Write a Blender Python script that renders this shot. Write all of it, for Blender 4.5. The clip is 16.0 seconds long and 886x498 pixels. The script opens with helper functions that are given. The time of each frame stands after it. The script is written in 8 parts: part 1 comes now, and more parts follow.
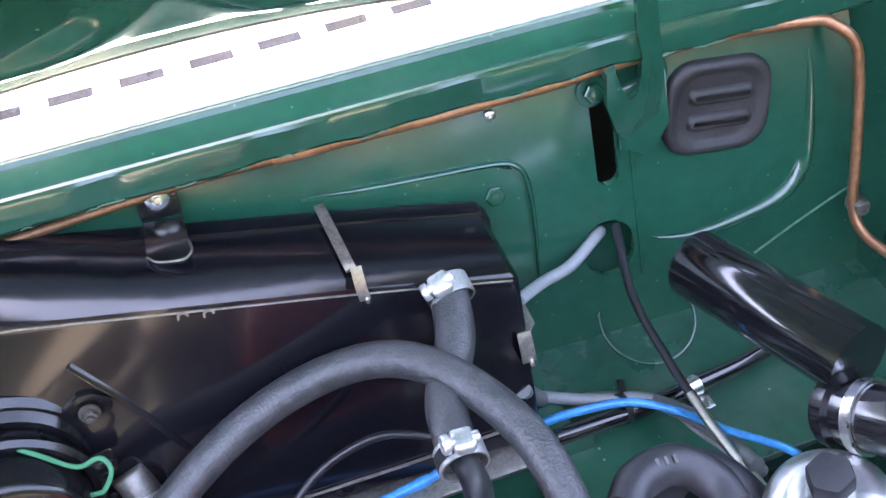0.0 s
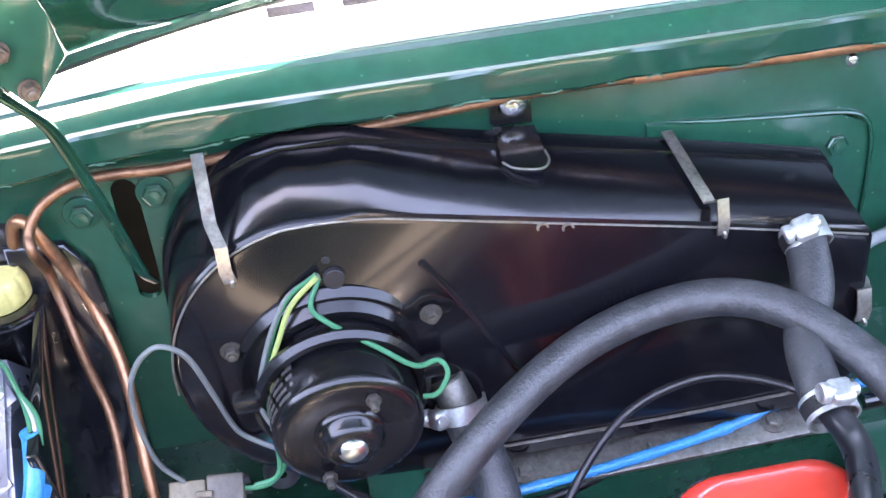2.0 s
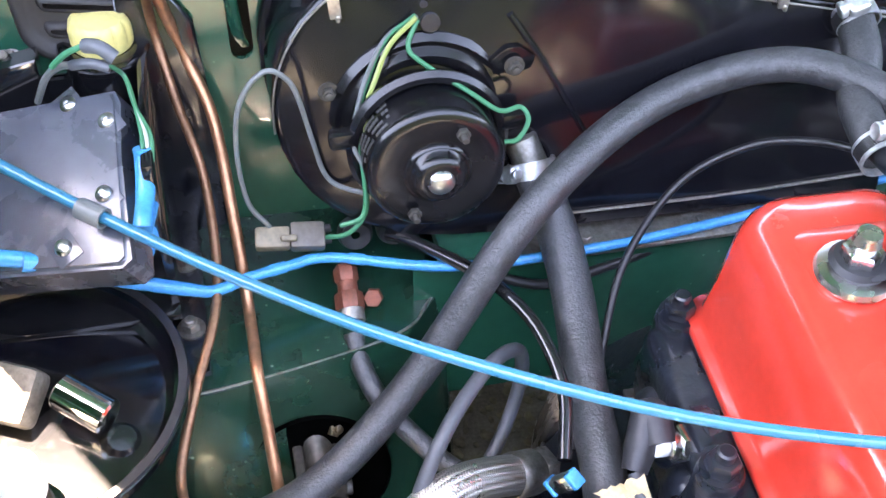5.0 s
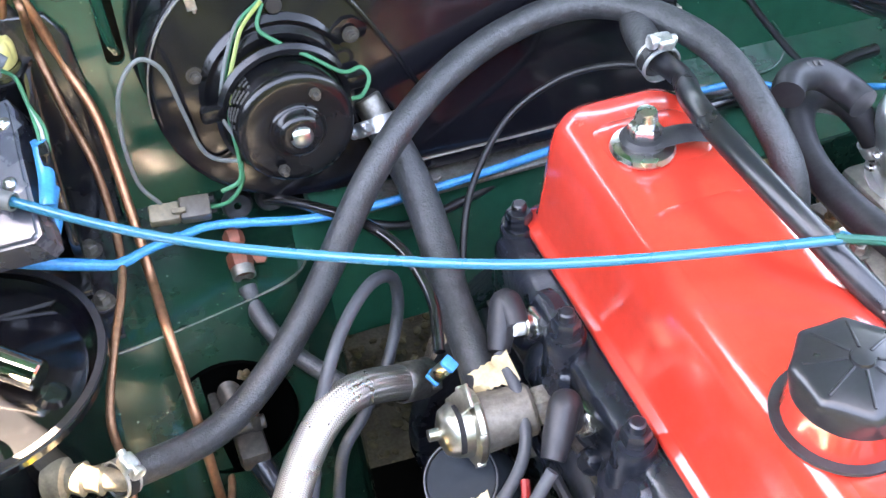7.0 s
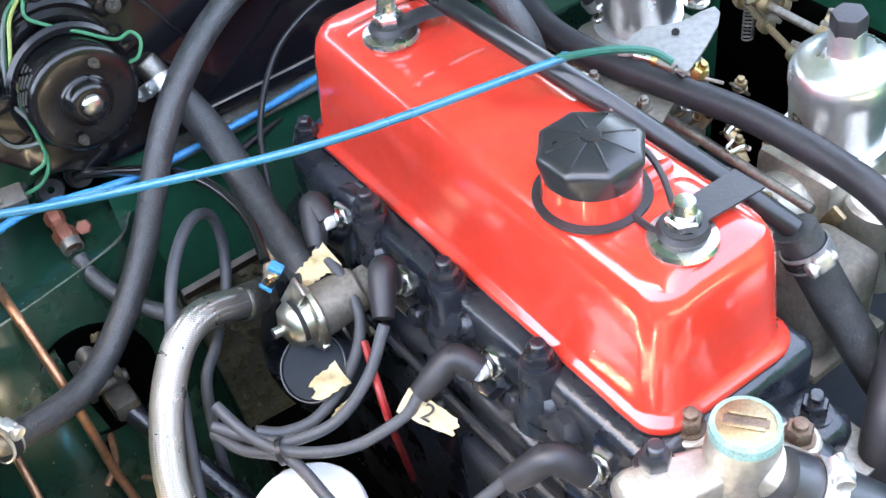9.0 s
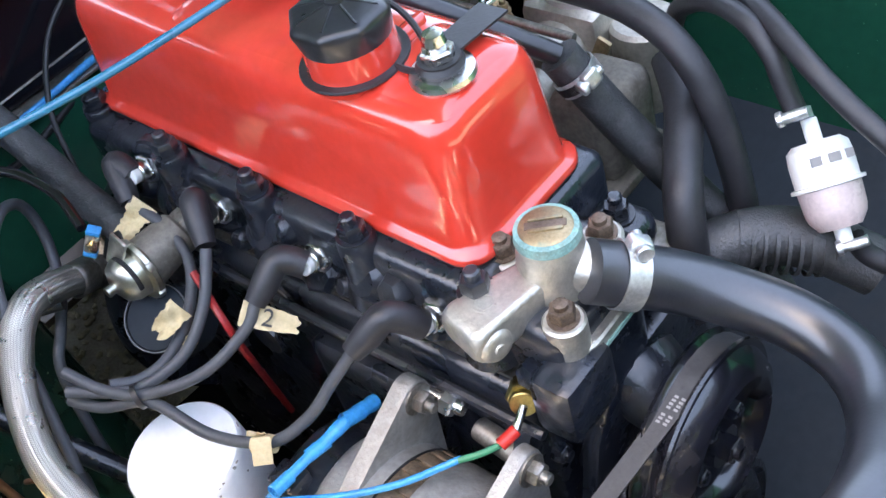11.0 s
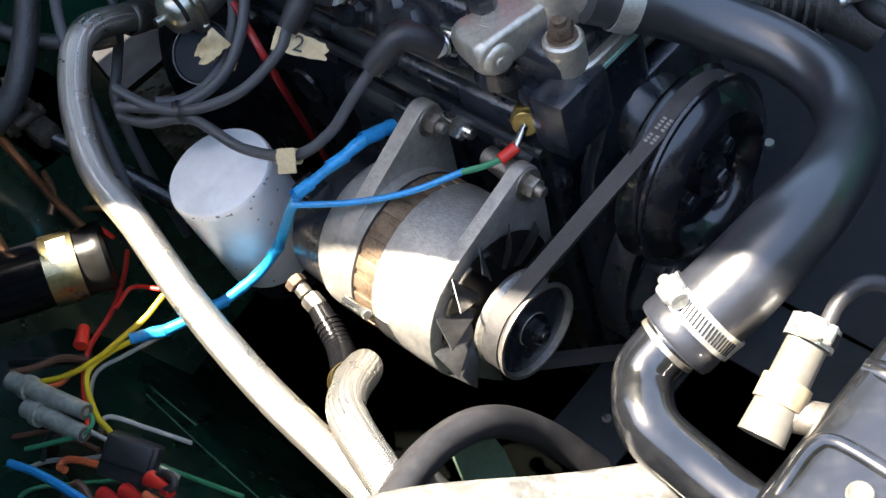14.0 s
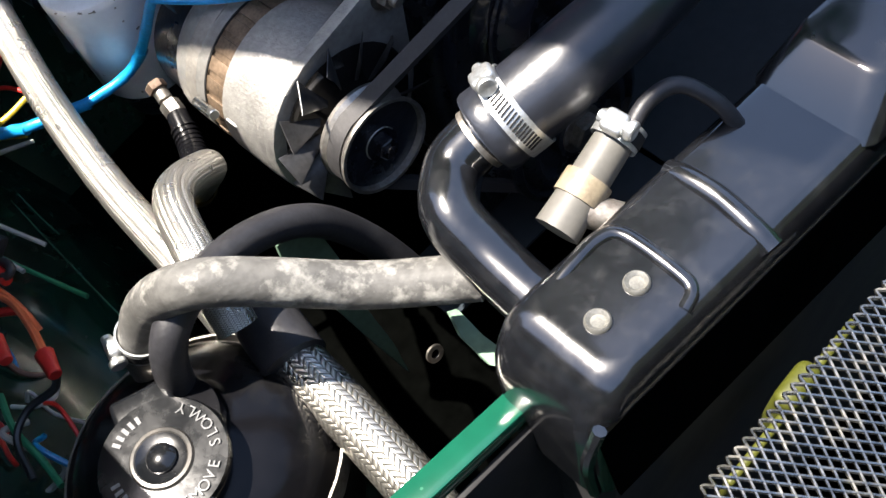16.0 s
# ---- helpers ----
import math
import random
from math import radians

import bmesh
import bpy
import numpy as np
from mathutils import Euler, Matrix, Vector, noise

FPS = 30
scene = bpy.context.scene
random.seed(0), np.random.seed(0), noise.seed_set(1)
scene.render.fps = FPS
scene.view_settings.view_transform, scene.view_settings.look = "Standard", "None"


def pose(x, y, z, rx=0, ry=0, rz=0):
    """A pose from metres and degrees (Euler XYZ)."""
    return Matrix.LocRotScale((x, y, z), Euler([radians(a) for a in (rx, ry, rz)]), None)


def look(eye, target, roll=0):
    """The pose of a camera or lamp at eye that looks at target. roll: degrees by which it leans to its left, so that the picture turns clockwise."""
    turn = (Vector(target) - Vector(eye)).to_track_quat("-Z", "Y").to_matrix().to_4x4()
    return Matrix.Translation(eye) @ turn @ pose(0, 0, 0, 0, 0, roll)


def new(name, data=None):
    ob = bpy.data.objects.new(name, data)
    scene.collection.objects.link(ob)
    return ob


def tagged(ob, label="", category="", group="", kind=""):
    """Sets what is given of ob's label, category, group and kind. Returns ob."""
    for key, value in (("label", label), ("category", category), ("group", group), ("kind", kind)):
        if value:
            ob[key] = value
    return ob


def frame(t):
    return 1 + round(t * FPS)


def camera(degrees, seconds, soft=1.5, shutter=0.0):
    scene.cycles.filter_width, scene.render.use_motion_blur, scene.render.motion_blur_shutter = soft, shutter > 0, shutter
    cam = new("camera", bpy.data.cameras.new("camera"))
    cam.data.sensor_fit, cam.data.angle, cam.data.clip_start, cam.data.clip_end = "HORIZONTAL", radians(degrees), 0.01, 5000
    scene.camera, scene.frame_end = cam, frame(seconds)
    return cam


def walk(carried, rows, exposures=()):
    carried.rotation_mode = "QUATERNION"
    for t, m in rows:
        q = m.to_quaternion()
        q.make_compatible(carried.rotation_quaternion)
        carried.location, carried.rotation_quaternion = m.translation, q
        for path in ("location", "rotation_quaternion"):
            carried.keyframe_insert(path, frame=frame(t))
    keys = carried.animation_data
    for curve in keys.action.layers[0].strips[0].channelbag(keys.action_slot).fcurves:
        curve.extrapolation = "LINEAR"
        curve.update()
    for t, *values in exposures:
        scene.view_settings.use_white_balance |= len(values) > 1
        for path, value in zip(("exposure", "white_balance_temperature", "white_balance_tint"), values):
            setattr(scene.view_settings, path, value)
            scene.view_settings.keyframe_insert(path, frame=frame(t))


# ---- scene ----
cam = camera(43.0, 16.0)
PATH = [
    (0, (-0.013, 0.024, 1.277), (0.324, 1.425, -0.11), -7.7),
    (0.5, (-0.046, 0.03, 1.276), (0.248, 1.435, -0.116), -7.7),
    (1, (-0.087, 0.041, 1.271), (0.183, 1.445, -0.128), -6.5),
    (1.5, (-0.14, 0.061, 1.265), (0.128, 1.447, -0.151), -4.1),
    (2, (-0.182, 0.074, 1.26), (0.056, 1.441, -0.18), -3.0),
    (2.5, (-0.23, 0.086, 1.262), (-0.019, 1.455, -0.181), -2.9),
    (3, (-0.268, 0.093, 1.26), (-0.072, 1.463, -0.183), -1.9),
    (3.5, (-0.287, 0.085, 1.254), (-0.087, 1.446, -0.197), -0.5),
    (4, (-0.287, 0.051, 1.236), (-0.052, 1.396, -0.225), 1.5),
    (4.5, (-0.277, -0.001, 1.216), (-0.001, 1.334, -0.248), 1.4),
    (5, (-0.284, -0.043, 1.2), (0.034, 1.294, -0.252), 1.9),
    (5.2, (-0.291, -0.052, 1.206), (0.063, 1.271, -0.251), 2.1),
    (7.3, (-0.306, -0.201, 1.225), (0.246, 1.153, -0.14), -2.1),
    (7.5, (-0.326, -0.21, 1.232), (0.284, 1.101, -0.15), -1.1),
    (8, (-0.323, -0.239, 1.223), (0.318, 1.026, -0.187), -2.3),
    (8.5, (-0.323, -0.265, 1.221), (0.34, 0.99, -0.189), -4.3),
    (9, (-0.334, -0.301, 1.223), (0.415, 0.933, -0.162), -8.8),
    (9.2, (-0.331, -0.309, 1.221), (0.459, 0.896, -0.166), -10.1),
    (11.3, (-0.364, -0.396, 1.162), (0.518, 0.718, -0.246), -19.4),
    (11.5, (-0.371, -0.398, 1.155), (0.483, 0.703, -0.28), -19.9),
    (12, (-0.396, -0.405, 1.143), (0.419, 0.712, -0.302), -19.4),
    (12.5, (-0.406, -0.429, 1.151), (0.397, 0.701, -0.29), -19.3),
    (13, (-0.409, -0.463, 1.153), (0.355, 0.644, -0.327), -19.2),
    (13.5, (-0.416, -0.487, 1.148), (0.286, 0.632, -0.354), -20.5),
    (14, (-0.416, -0.494, 1.139), (0.241, 0.64, -0.371), -21.6),
    (14.5, (-0.415, -0.498, 1.134), (0.215, 0.616, -0.402), -19.7),
    (15, (-0.406, -0.535, 1.109), (0.191, 0.572, -0.446), -19.2),
    (15.5, (-0.398, -0.562, 1.089), (0.191, 0.494, -0.504), -19.0),
    (16, (-0.403, -0.583, 1.077), (0.193, 0.447, -0.531), -17.1),
]
EXPOSURES = [(0, 5.2, 8000, 27), (3.0, 5.45, 8000, 29), (5.0, 5.40, 8700, 24), (7.5, 5.35, 9000, 18), (9.0, 5.05, 9000, 15), (11.3, 4.2, 8300, 15), (13.0, 3.62, 7750, 12), (14.0, 3.1, 7400, 11), (15.2, 2.55, 6980, 11), (16.0, 2.0, 6700, 12)]
walk(cam, [(t, look(eye, target, roll)) for t, eye, target, roll in PATH], EXPOSURES)

# ---- world, sun, exposure ----
SUN_DIR = Vector((-0.305, 0.257, 1.15)).normalized()
world = bpy.data.worlds.new("sky")
scene.world = world
world.use_nodes = True
wn, wl = world.node_tree.nodes, world.node_tree.links
sky = wn.new("ShaderNodeTexSky")
sky.sky_type = "NISHITA"
sky.sun_disc = False
sky.sun_elevation = math.asin(SUN_DIR.z)
sky.sun_rotation = math.atan2(SUN_DIR.x, SUN_DIR.y)
wl.new(sky.outputs[0], wn["Background"].inputs[0])
wn["Background"].inputs[1].default_value = 0.095
sun = new("sun", bpy.data.lights.new("sun", "SUN"))
sun.data.energy, sun.data.angle, sun.data.color = 5.0, radians(0.55), (1.0, 0.95, 0.87)
sun.matrix_world = look(SUN_DIR * 5, (0, 0, 0))


# ---- mesh helpers ----
OFF = {}


def thing(name, base, label, category, group="", kind=""):
    """An Empty at the thing's base, which parents its parts."""
    ob = new(name)
    ob.empty_display_size = 0.02
    ob.location = base
    OFF[ob.name] = Vector(base)
    return tagged(ob, label, category, group, kind)


def part(name, bm, material, parent=None, label="", smooth=38, category="", group="", kind=""):
    """Links a bmesh, given in world coordinates, as one mesh under its parent."""
    base = OFF[parent.name] if parent else None
    if base is None:
        lo = [min(v.co[i] for v in bm.verts) for i in range(3)]
        hi = [max(v.co[i] for v in bm.verts) for i in range(3)]
        base = Vector(((lo[0] + hi[0]) / 2, (lo[1] + hi[1]) / 2, lo[2]))
    for v in bm.verts:
        v.co -= base
    bmesh.ops.recalc_face_normals(bm, faces=bm.faces)
    me = bpy.data.meshes.new(name)
    bm.to_mesh(me)
    bm.free()
    if smooth:
        me.polygons.foreach_set("use_smooth", [True] * len(me.polygons))
        me.set_sharp_from_angle(angle=radians(smooth))
    me.materials.append(material)
    ob = new(name, me)
    if parent:
        ob.parent = parent
    else:
        ob.location = base
    OFF[ob.name] = base
    return tagged(ob, label, category, group, kind)


def frame_of(origin, axis, hint=(0, 0, 1)):
    """A matrix whose z axis runs along axis."""
    z = Vector(axis).normalized()
    h = Vector(hint)
    if abs(h.normalized().dot(z)) > 0.98:
        h = Vector((1, 0, 0))
    x = h.cross(z).normalized()
    y = z.cross(x)
    m = Matrix((x, y, z)).transposed().to_4x4()
    m.translation = Vector(origin)
    return m


def join(*bms):
    out = bms[0]
    for b in bms[1:]:
        me = bpy.data.meshes.new("tmp")
        b.to_mesh(me)
        out.from_mesh(me)
        bpy.data.meshes.remove(me)
        b.free()
    return out


def box(sx, sy, sz, m=Matrix(), bevel=0.0, seg=2):
    bm = bmesh.new()
    bmesh.ops.create_cube(bm, size=1.0, matrix=Matrix.Diagonal((sx, sy, sz, 1)))
    if bevel:
        bmesh.ops.bevel(bm, geom=bm.edges[:], offset=bevel, segments=seg, profile=0.5, affect="EDGES")
    bm.transform(m)
    return bm


def slab(lo, hi, bevel=0.0, seg=2):
    lo, hi = Vector(lo), Vector(hi)
    d = hi - lo
    return box(d.x, d.y, d.z, Matrix.Translation((lo + hi) / 2), bevel, seg)


def lathe(profile, m=Matrix(), seg=32, lobes=0, depth=0.0):
    """Turns (radius, height) pairs about the z axis of m; lobes cut a scalloped rim, as deep as depth or a third number says."""
    bm = bmesh.new()
    rings = []
    for r, z, *own in profile:
        cut = own[0] if own else depth
        if r < 1e-6:
            rings.append([bm.verts.new((0, 0, z))])
            continue
        ring = []
        for i in range(seg):
            a = 2 * math.pi * i / seg
            rr = r
            if lobes > 0:
                rr = r * (1 - cut * (0.5 + 0.5 * math.cos(lobes * a)) ** 3)
            elif lobes < 0:
                rr = r * (1 - cut * abs(math.cos(lobes * a / 2)))
            ring.append(bm.verts.new((rr * math.cos(a), rr * math.sin(a), z)))
        rings.append(ring)
    for a, b in zip(rings, rings[1:]):
        for i in range(seg):
            j = (i + 1) % seg
            if len(a) == 1 and len(b) == 1:
                continue
            if len(a) == 1:
                bm.faces.new((a[0], b[j], b[i]))
            elif len(b) == 1:
                bm.faces.new((a[i], a[j], b[0]))
            else:
                bm.faces.new((a[i], a[j], b[j], b[i]))
    bm.transform(m)
    return bm


def rod(a, b, r, seg=16, r2=None, bevel=0.0):
    a, b = Vector(a), Vector(b)
    h = (b - a).length
    r2 = r if r2 is None else r2
    e = bevel or min(r, h) * 0.12
    prof = [(0, 0), (r - e, 0), (r, e), (r2, h - e), (r2 - e, h), (0, h)]
    return lathe(prof, frame_of(a, b - a), seg)


def hexnut(at, axis, r, h, washer=0.0, stud=0.0):
    m = frame_of(at, axis)
    z0 = 0.0
    bms = []
    if washer:
        bms.append(lathe([(0, 0), (washer, 0), (washer, 0.0015), (0, 0.0015)], m, 20))
        z0 = 0.0015
    bms.append(lathe([(0, z0), (r * 0.94, z0), (r, z0 + h * 0.12), (r, z0 + h * 0.85), (r * 0.88, z0 + h), (0, z0 + h)], m, 6))
    if stud:
        bms.append(lathe([(0, z0 + h * 0.9), (r * 0.55, z0 + h * 0.9), (r * 0.55, z0 + h + stud * 0.85), (r * 0.42, z0 + h + stud), (0, z0 + h + stud)], m, 12))
    return join(*bms)


def screw(at, axis, r):
    """A pan-head screw with a cross slot."""
    m = frame_of(at, axis)
    head = lathe([(0, -r * 0.3), (r, -r * 0.3), (r, r * 0.12), (r * 0.8, r * 0.38), (r * 0.35, r * 0.5), (r * 0.3, r * 0.25), (0, r * 0.2)], m, 18)
    return head


def spline(pts, m=8):
    C = [Vector(p) for p in pts]
    Q = [2 * C[0] - C[1], *C, 2 * C[-1] - C[-2]]
    out = []
    for i in range(1, len(Q) - 2):
        p0, p1, p2, p3 = Q[i - 1:i + 3]
        for k in range(m):
            s = k / m
            out.append(0.5 * (2 * p1 + (p2 - p0) * s + (2 * p0 - 5 * p1 + 4 * p2 - p3) * s * s + (3 * p1 - p0 - 3 * p2 + p3) * s ** 3))
    out.append(C[-1])
    return out


def tube(pts, r, seg=14, m=8, bore=0.0, wobble=0.0, flat=1.0, seed=0):
    """A hose or wire swept along a smooth line through pts; bore leaves an open end with a wall."""
    line = spline(pts, m) if m > 1 else [Vector(p) for p in pts]
    n = len(line)
    radii = r if isinstance(r, (list, tuple)) else [r]
    bm = bmesh.new()
    up = None
    rings = []
    rng = random.Random(seed + n)
    for i, p in enumerate(line):
        t = (line[min(i + 1, n - 1)] - line[max(i - 1, 0)]).normalized()
        if up is None:
            up = Vector((0, 0, 1)) if abs(t.z) < 0.9 else Vector((0, 1, 0))
        up = (up - t * up.dot(t)).normalized()
        side = t.cross(up)
        f = i / (n - 1) * (len(radii) - 1)
        k = min(int(f), len(radii) - 2) if len(radii) > 1 else 0
        rr = radii[0] if len(radii) == 1 else radii[k] * (1 - f + k) + radii[k + 1] * (f - k)
        rr *= 1 + wobble * rng.uniform(-1, 1)
        rings.append([bm.verts.new(p + (side * math.cos(a) + up * math.sin(a) * flat) * rr) for a in (2 * math.pi * j / seg for j in range(seg))])
    for a, b in zip(rings, rings[1:]):
        for j in range(seg):
            k = (j + 1) % seg
            bm.faces.new((a[j], a[k], b[k], b[j]))
    for ring, s, p, q in ((rings[0], -1, line[0], line[1]), (rings[-1], 1, line[-1], line[-2])):
        if bore:
            d = (q - p).normalized()
            inner = [bm.verts.new(p + (v.co - p) * bore) for v in ring]
            deep = [bm.verts.new(v.co + d * 0.012) for v in inner]
            for j in range(seg):
                k = (j + 1) % seg
                bm.faces.new((ring[j], ring[k], inner[k], inner[j]))
                bm.faces.new((inner[j], inner[k], deep[k], deep[j]))
            bm.faces.new(deep)
        else:
            bm.faces.new(ring)
    return bm


def prism(outline, depth, place, bevel=0.0, seg=2, back=True):
    """An outline of (u, w) pairs, pushed back by depth; place(u, w, d) gives the point."""
    bm = bmesh.new()
    f = [bm.verts.new((u, 0, w)) for u, w in outline]
    b = [bm.verts.new((u, depth, w)) for u, w in outline]
    n = len(outline)
    front = bm.faces.new(f)
    bm.faces.new(list(reversed(b)))
    for i in range(n):
        bm.faces.new((f[i], b[i], b[(i + 1) % n], f[(i + 1) % n]))
    if bevel:
        bmesh.ops.bevel(bm, geom=[e for e in front.edges], offset=bevel, segments=seg, profile=0.5, affect="EDGES")
    for v in bm.verts:
        v.co = Vector(place(v.co.x, v.co.z, v.co.y))
    return bm


def ring_strip(center, axis, r, width, thick, seg=32, span=360, start=0):
    """A flat band bent round an axis."""
    m = frame_of(center, axis)
    bm = bmesh.new()
    full = span >= 360
    k = seg if full else seg + 1
    quads = []
    for i in range(k):
        a = radians(start + span * i / seg)
        c, s = math.cos(a), math.sin(a)
        quads.append([bm.verts.new(m @ Vector((q * c, q * s, z))) for q, z in ((r, -width / 2), (r + thick, -width / 2), (r + thick, width / 2), (r, width / 2))])
    for i in range(seg):
        a, b = quads[i], quads[(i + 1) % k]
        for j in range(4):
            l = (j + 1) % 4
            bm.faces.new((a[j], a[l], b[l], b[j]))
    if not full:
        bm.faces.new(quads[0])
        bm.faces.new(quads[-1])
    return bm


def hose_clamp(parent, center, axis, r, toward, width=0.011, slots=True):
    """A worm-drive clamp: band, screw housing, screw head and the slots in its band."""
    center, axis = Vector(center), Vector(axis).normalized()
    side = (Vector(toward) - axis * Vector(toward).dot(axis)).normalized()
    across = axis.cross(side)
    band = part("clamp_band", ring_strip(center, axis, r, width, 0.0012, 44), M["zinc"], parent, "galvanised steel clamp band")
    at = center + side * (r + 0.004)
    m = frame_of(at, axis, side)
    part("clamp_housing", box(0.008, 0.013, width * 1.05, Matrix.Translation(at - side * 0.0006) @ Matrix((side, across, axis)).transposed().to_4x4(), 0.0030, 4), M["zinc"], band, smooth=50)
    part("clamp_screw", join(rod(at - across * 0.009, at + across * 0.008, 0.0034, 14), lathe([(0.0, 0.0), (0.0050, 0.0), (0.0054, 0.0006), (0.0054, 0.0034), (0.0047, 0.0042), (0.0034, 0.0036), (0.0, 0.0034)], frame_of(at + across * 0.0075, across), 20)), M["zinc"], band)
    if slots:
        bm = bmesh.new()
        for i in range(17):
            a = radians(24 + i * 5.2)
            d = side * math.cos(a) + across * math.sin(a)
            e = axis.cross(d)
            mm = Matrix.Translation(center + d * (r + 0.0013)) @ Matrix((d, e, axis)).transposed().to_4x4() @ pose(0, 0, 0, 12)
            bm = join(bm, box(0.0006, 0.0010, width * 0.6, mm))
        part("slotted_strip", bm, M["dark"], band, "dark slots cut in the band", kind="stuff")
    return band


# ---- materials ----
M = {}


def mat(name, color, rough=0.5, metal=0.0, coat=0.0, var=0.15, scale=30.0, bump=0.0, bump_scale=200.0, rough_var=0.15, dirt=None, dirt_amount=0.0, dirt_scale=9.0, sheen=0.0, emit=0.0, spec=0.5, chips=None):
    """Principled surface with grain, broad mottling, fine relief and dirt of its own shape."""
    m = bpy.data.materials.new(name)
    m.use_nodes = True
    nt = m.node_tree
    N, L = nt.nodes, nt.links
    b = N["Principled BSDF"]
    b.inputs["Metallic"].default_value = metal
    b.inputs["Coat Weight"].default_value = coat
    b.inputs["Coat Roughness"].default_value = 0.09
    b.inputs["Specular IOR Level"].default_value = spec
    tc = N.new("ShaderNodeTexCoord")
    n1 = N.new("ShaderNodeTexNoise")
    n1.inputs["Scale"].default_value = scale
    n1.inputs["Detail"].default_value = 6
    n2 = N.new("ShaderNodeTexNoise")
    n2.inputs["Scale"].default_value = scale * 7
    n2.inputs["Detail"].default_value = 4
    for n in (n1, n2):
        L.new(tc.outputs["Object"], n.inputs["Vector"])
    add = N.new("ShaderNodeMath")
    add.operation = "ADD"
    L.new(n1.outputs["Fac"], add.inputs[0])
    L.new(n2.outputs["Fac"], add.inputs[1])
    ramp = N.new("ShaderNodeMapRange")
    ramp.inputs["From Min"].default_value, ramp.inputs["From Max"].default_value = 0.7, 1.3
    ramp.inputs["To Min"].default_value, ramp.inputs["To Max"].default_value = 1 - var, 1 + var
    L.new(add.outputs[0], ramp.inputs["Value"])
    mul = N.new("ShaderNodeVectorMath")
    mul.operation = "SCALE"
    mul.inputs[0].default_value = color
    L.new(ramp.outputs[0], mul.inputs["Scale"])
    out = mul.outputs[0]
    rr = N.new("ShaderNodeMapRange")
    rr.inputs["From Min"].default_value, rr.inputs["From Max"].default_value = 0.3, 0.7
    rr.inputs["To Min"].default_value, rr.inputs["To Max"].default_value = max(0.02, rough * (1 - rough_var)), min(1, rough * (1 + rough_var))
    L.new(n1.outputs["Fac"], rr.inputs["Value"])
    rough_out = rr.outputs[0]
    if dirt:
        n3 = N.new("ShaderNodeTexNoise")
        n3.inputs["Scale"].default_value = dirt_scale
        n3.inputs["Detail"].default_value = 9
        n3.inputs["Roughness"].default_value = 0.65
        L.new(tc.outputs["Object"], n3.inputs["Vector"])
        f = N.new("ShaderNodeMapRange")
        f.inputs["From Min"].default_value, f.inputs["From Max"].default_value = 0.5, 0.72
        f.inputs["To Min"].default_value, f.inputs["To Max"].default_value = 0.0, dirt_amount
        L.new(n3.outputs["Fac"], f.inputs["Value"])
        mix = N.new("ShaderNodeMix")
        mix.data_type = "RGBA"
        L.new(f.outputs[0], mix.inputs["Factor"])
        L.new(out, mix.inputs[6])
        mix.inputs[7].default_value = (*dirt, 1)
        out = mix.outputs[2]
        mr = N.new("ShaderNodeMix")
        L.new(f.outputs[0], mr.inputs["Factor"])
        L.new(rough_out, mr.inputs[2])
        mr.inputs[3].default_value = 0.75
        rough_out = mr.outputs[0]
    if chips:
        v = N.new("ShaderNodeTexVoronoi")
        v.inputs["Scale"].default_value = 70
        L.new(tc.outputs["Object"], v.inputs["Vector"])
        c = N.new("ShaderNodeMath")
        c.operation = "LESS_THAN"
        c.inputs[1].default_value = 0.07
        L.new(v.outputs["Distance"], c.inputs[0])
        cm = N.new("ShaderNodeMix")
        cm.data_type = "RGBA"
        L.new(c.outputs[0], cm.inputs["Factor"])
        L.new(out, cm.inputs[6])
        cm.inputs[7].default_value = (*chips, 1)
        out = cm.outputs[2]
    L.new(out, b.inputs["Base Color"])
    L.new(rough_out, b.inputs["Roughness"])
    if bump:
        bn = N.new("ShaderNodeTexNoise")
        bn.inputs["Scale"].default_value = bump_scale
        bn.inputs["Detail"].default_value = 4
        L.new(tc.outputs["Object"], bn.inputs["Vector"])
        bp = N.new("ShaderNodeBump")
        bp.inputs["Strength"].default_value = bump
        bp.inputs["Distance"].default_value = 0.001
        L.new(bn.outputs["Fac"], bp.inputs["Height"])
        L.new(bp.outputs[0], b.inputs["Normal"])
    M[name] = m
    return m


mat("green_paint", (0.004, 0.070, 0.041), 0.2, coat=0.6, var=0.12, scale=12, bump=0.08, bump_scale=45, dirt=(0.12, 0.13, 0.09), dirt_amount=0.10, dirt_scale=7, chips=(0.03, 0.13, 0.08))
mat("green_worn", (0.004, 0.070, 0.042), 0.28, coat=0.5, var=0.2, scale=14, bump=0.12, bump_scale=60, dirt=(0.10, 0.13, 0.10), dirt_amount=0.45, dirt_scale=9, chips=(0.18, 0.24, 0.18))
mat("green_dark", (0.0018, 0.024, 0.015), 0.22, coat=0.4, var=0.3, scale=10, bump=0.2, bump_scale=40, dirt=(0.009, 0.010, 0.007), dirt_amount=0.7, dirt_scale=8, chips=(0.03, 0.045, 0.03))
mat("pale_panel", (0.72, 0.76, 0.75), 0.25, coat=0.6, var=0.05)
mat("heater_black", (0.0058, 0.0056, 0.0075), 0.17, coat=0.42, spec=0.22, var=0.2, scale=18, bump=0.05, bump_scale=22, dirt=(0.012, 0.0115, 0.014), dirt_amount=0.12, dirt_scale=9)
mat("gloss_black", (0.007, 0.007, 0.008), 0.11, coat=0.7, var=0.25, scale=20, bump=0.05, bump_scale=60, dirt=(0.05, 0.047, 0.043), dirt_amount=0.18, dirt_scale=14)
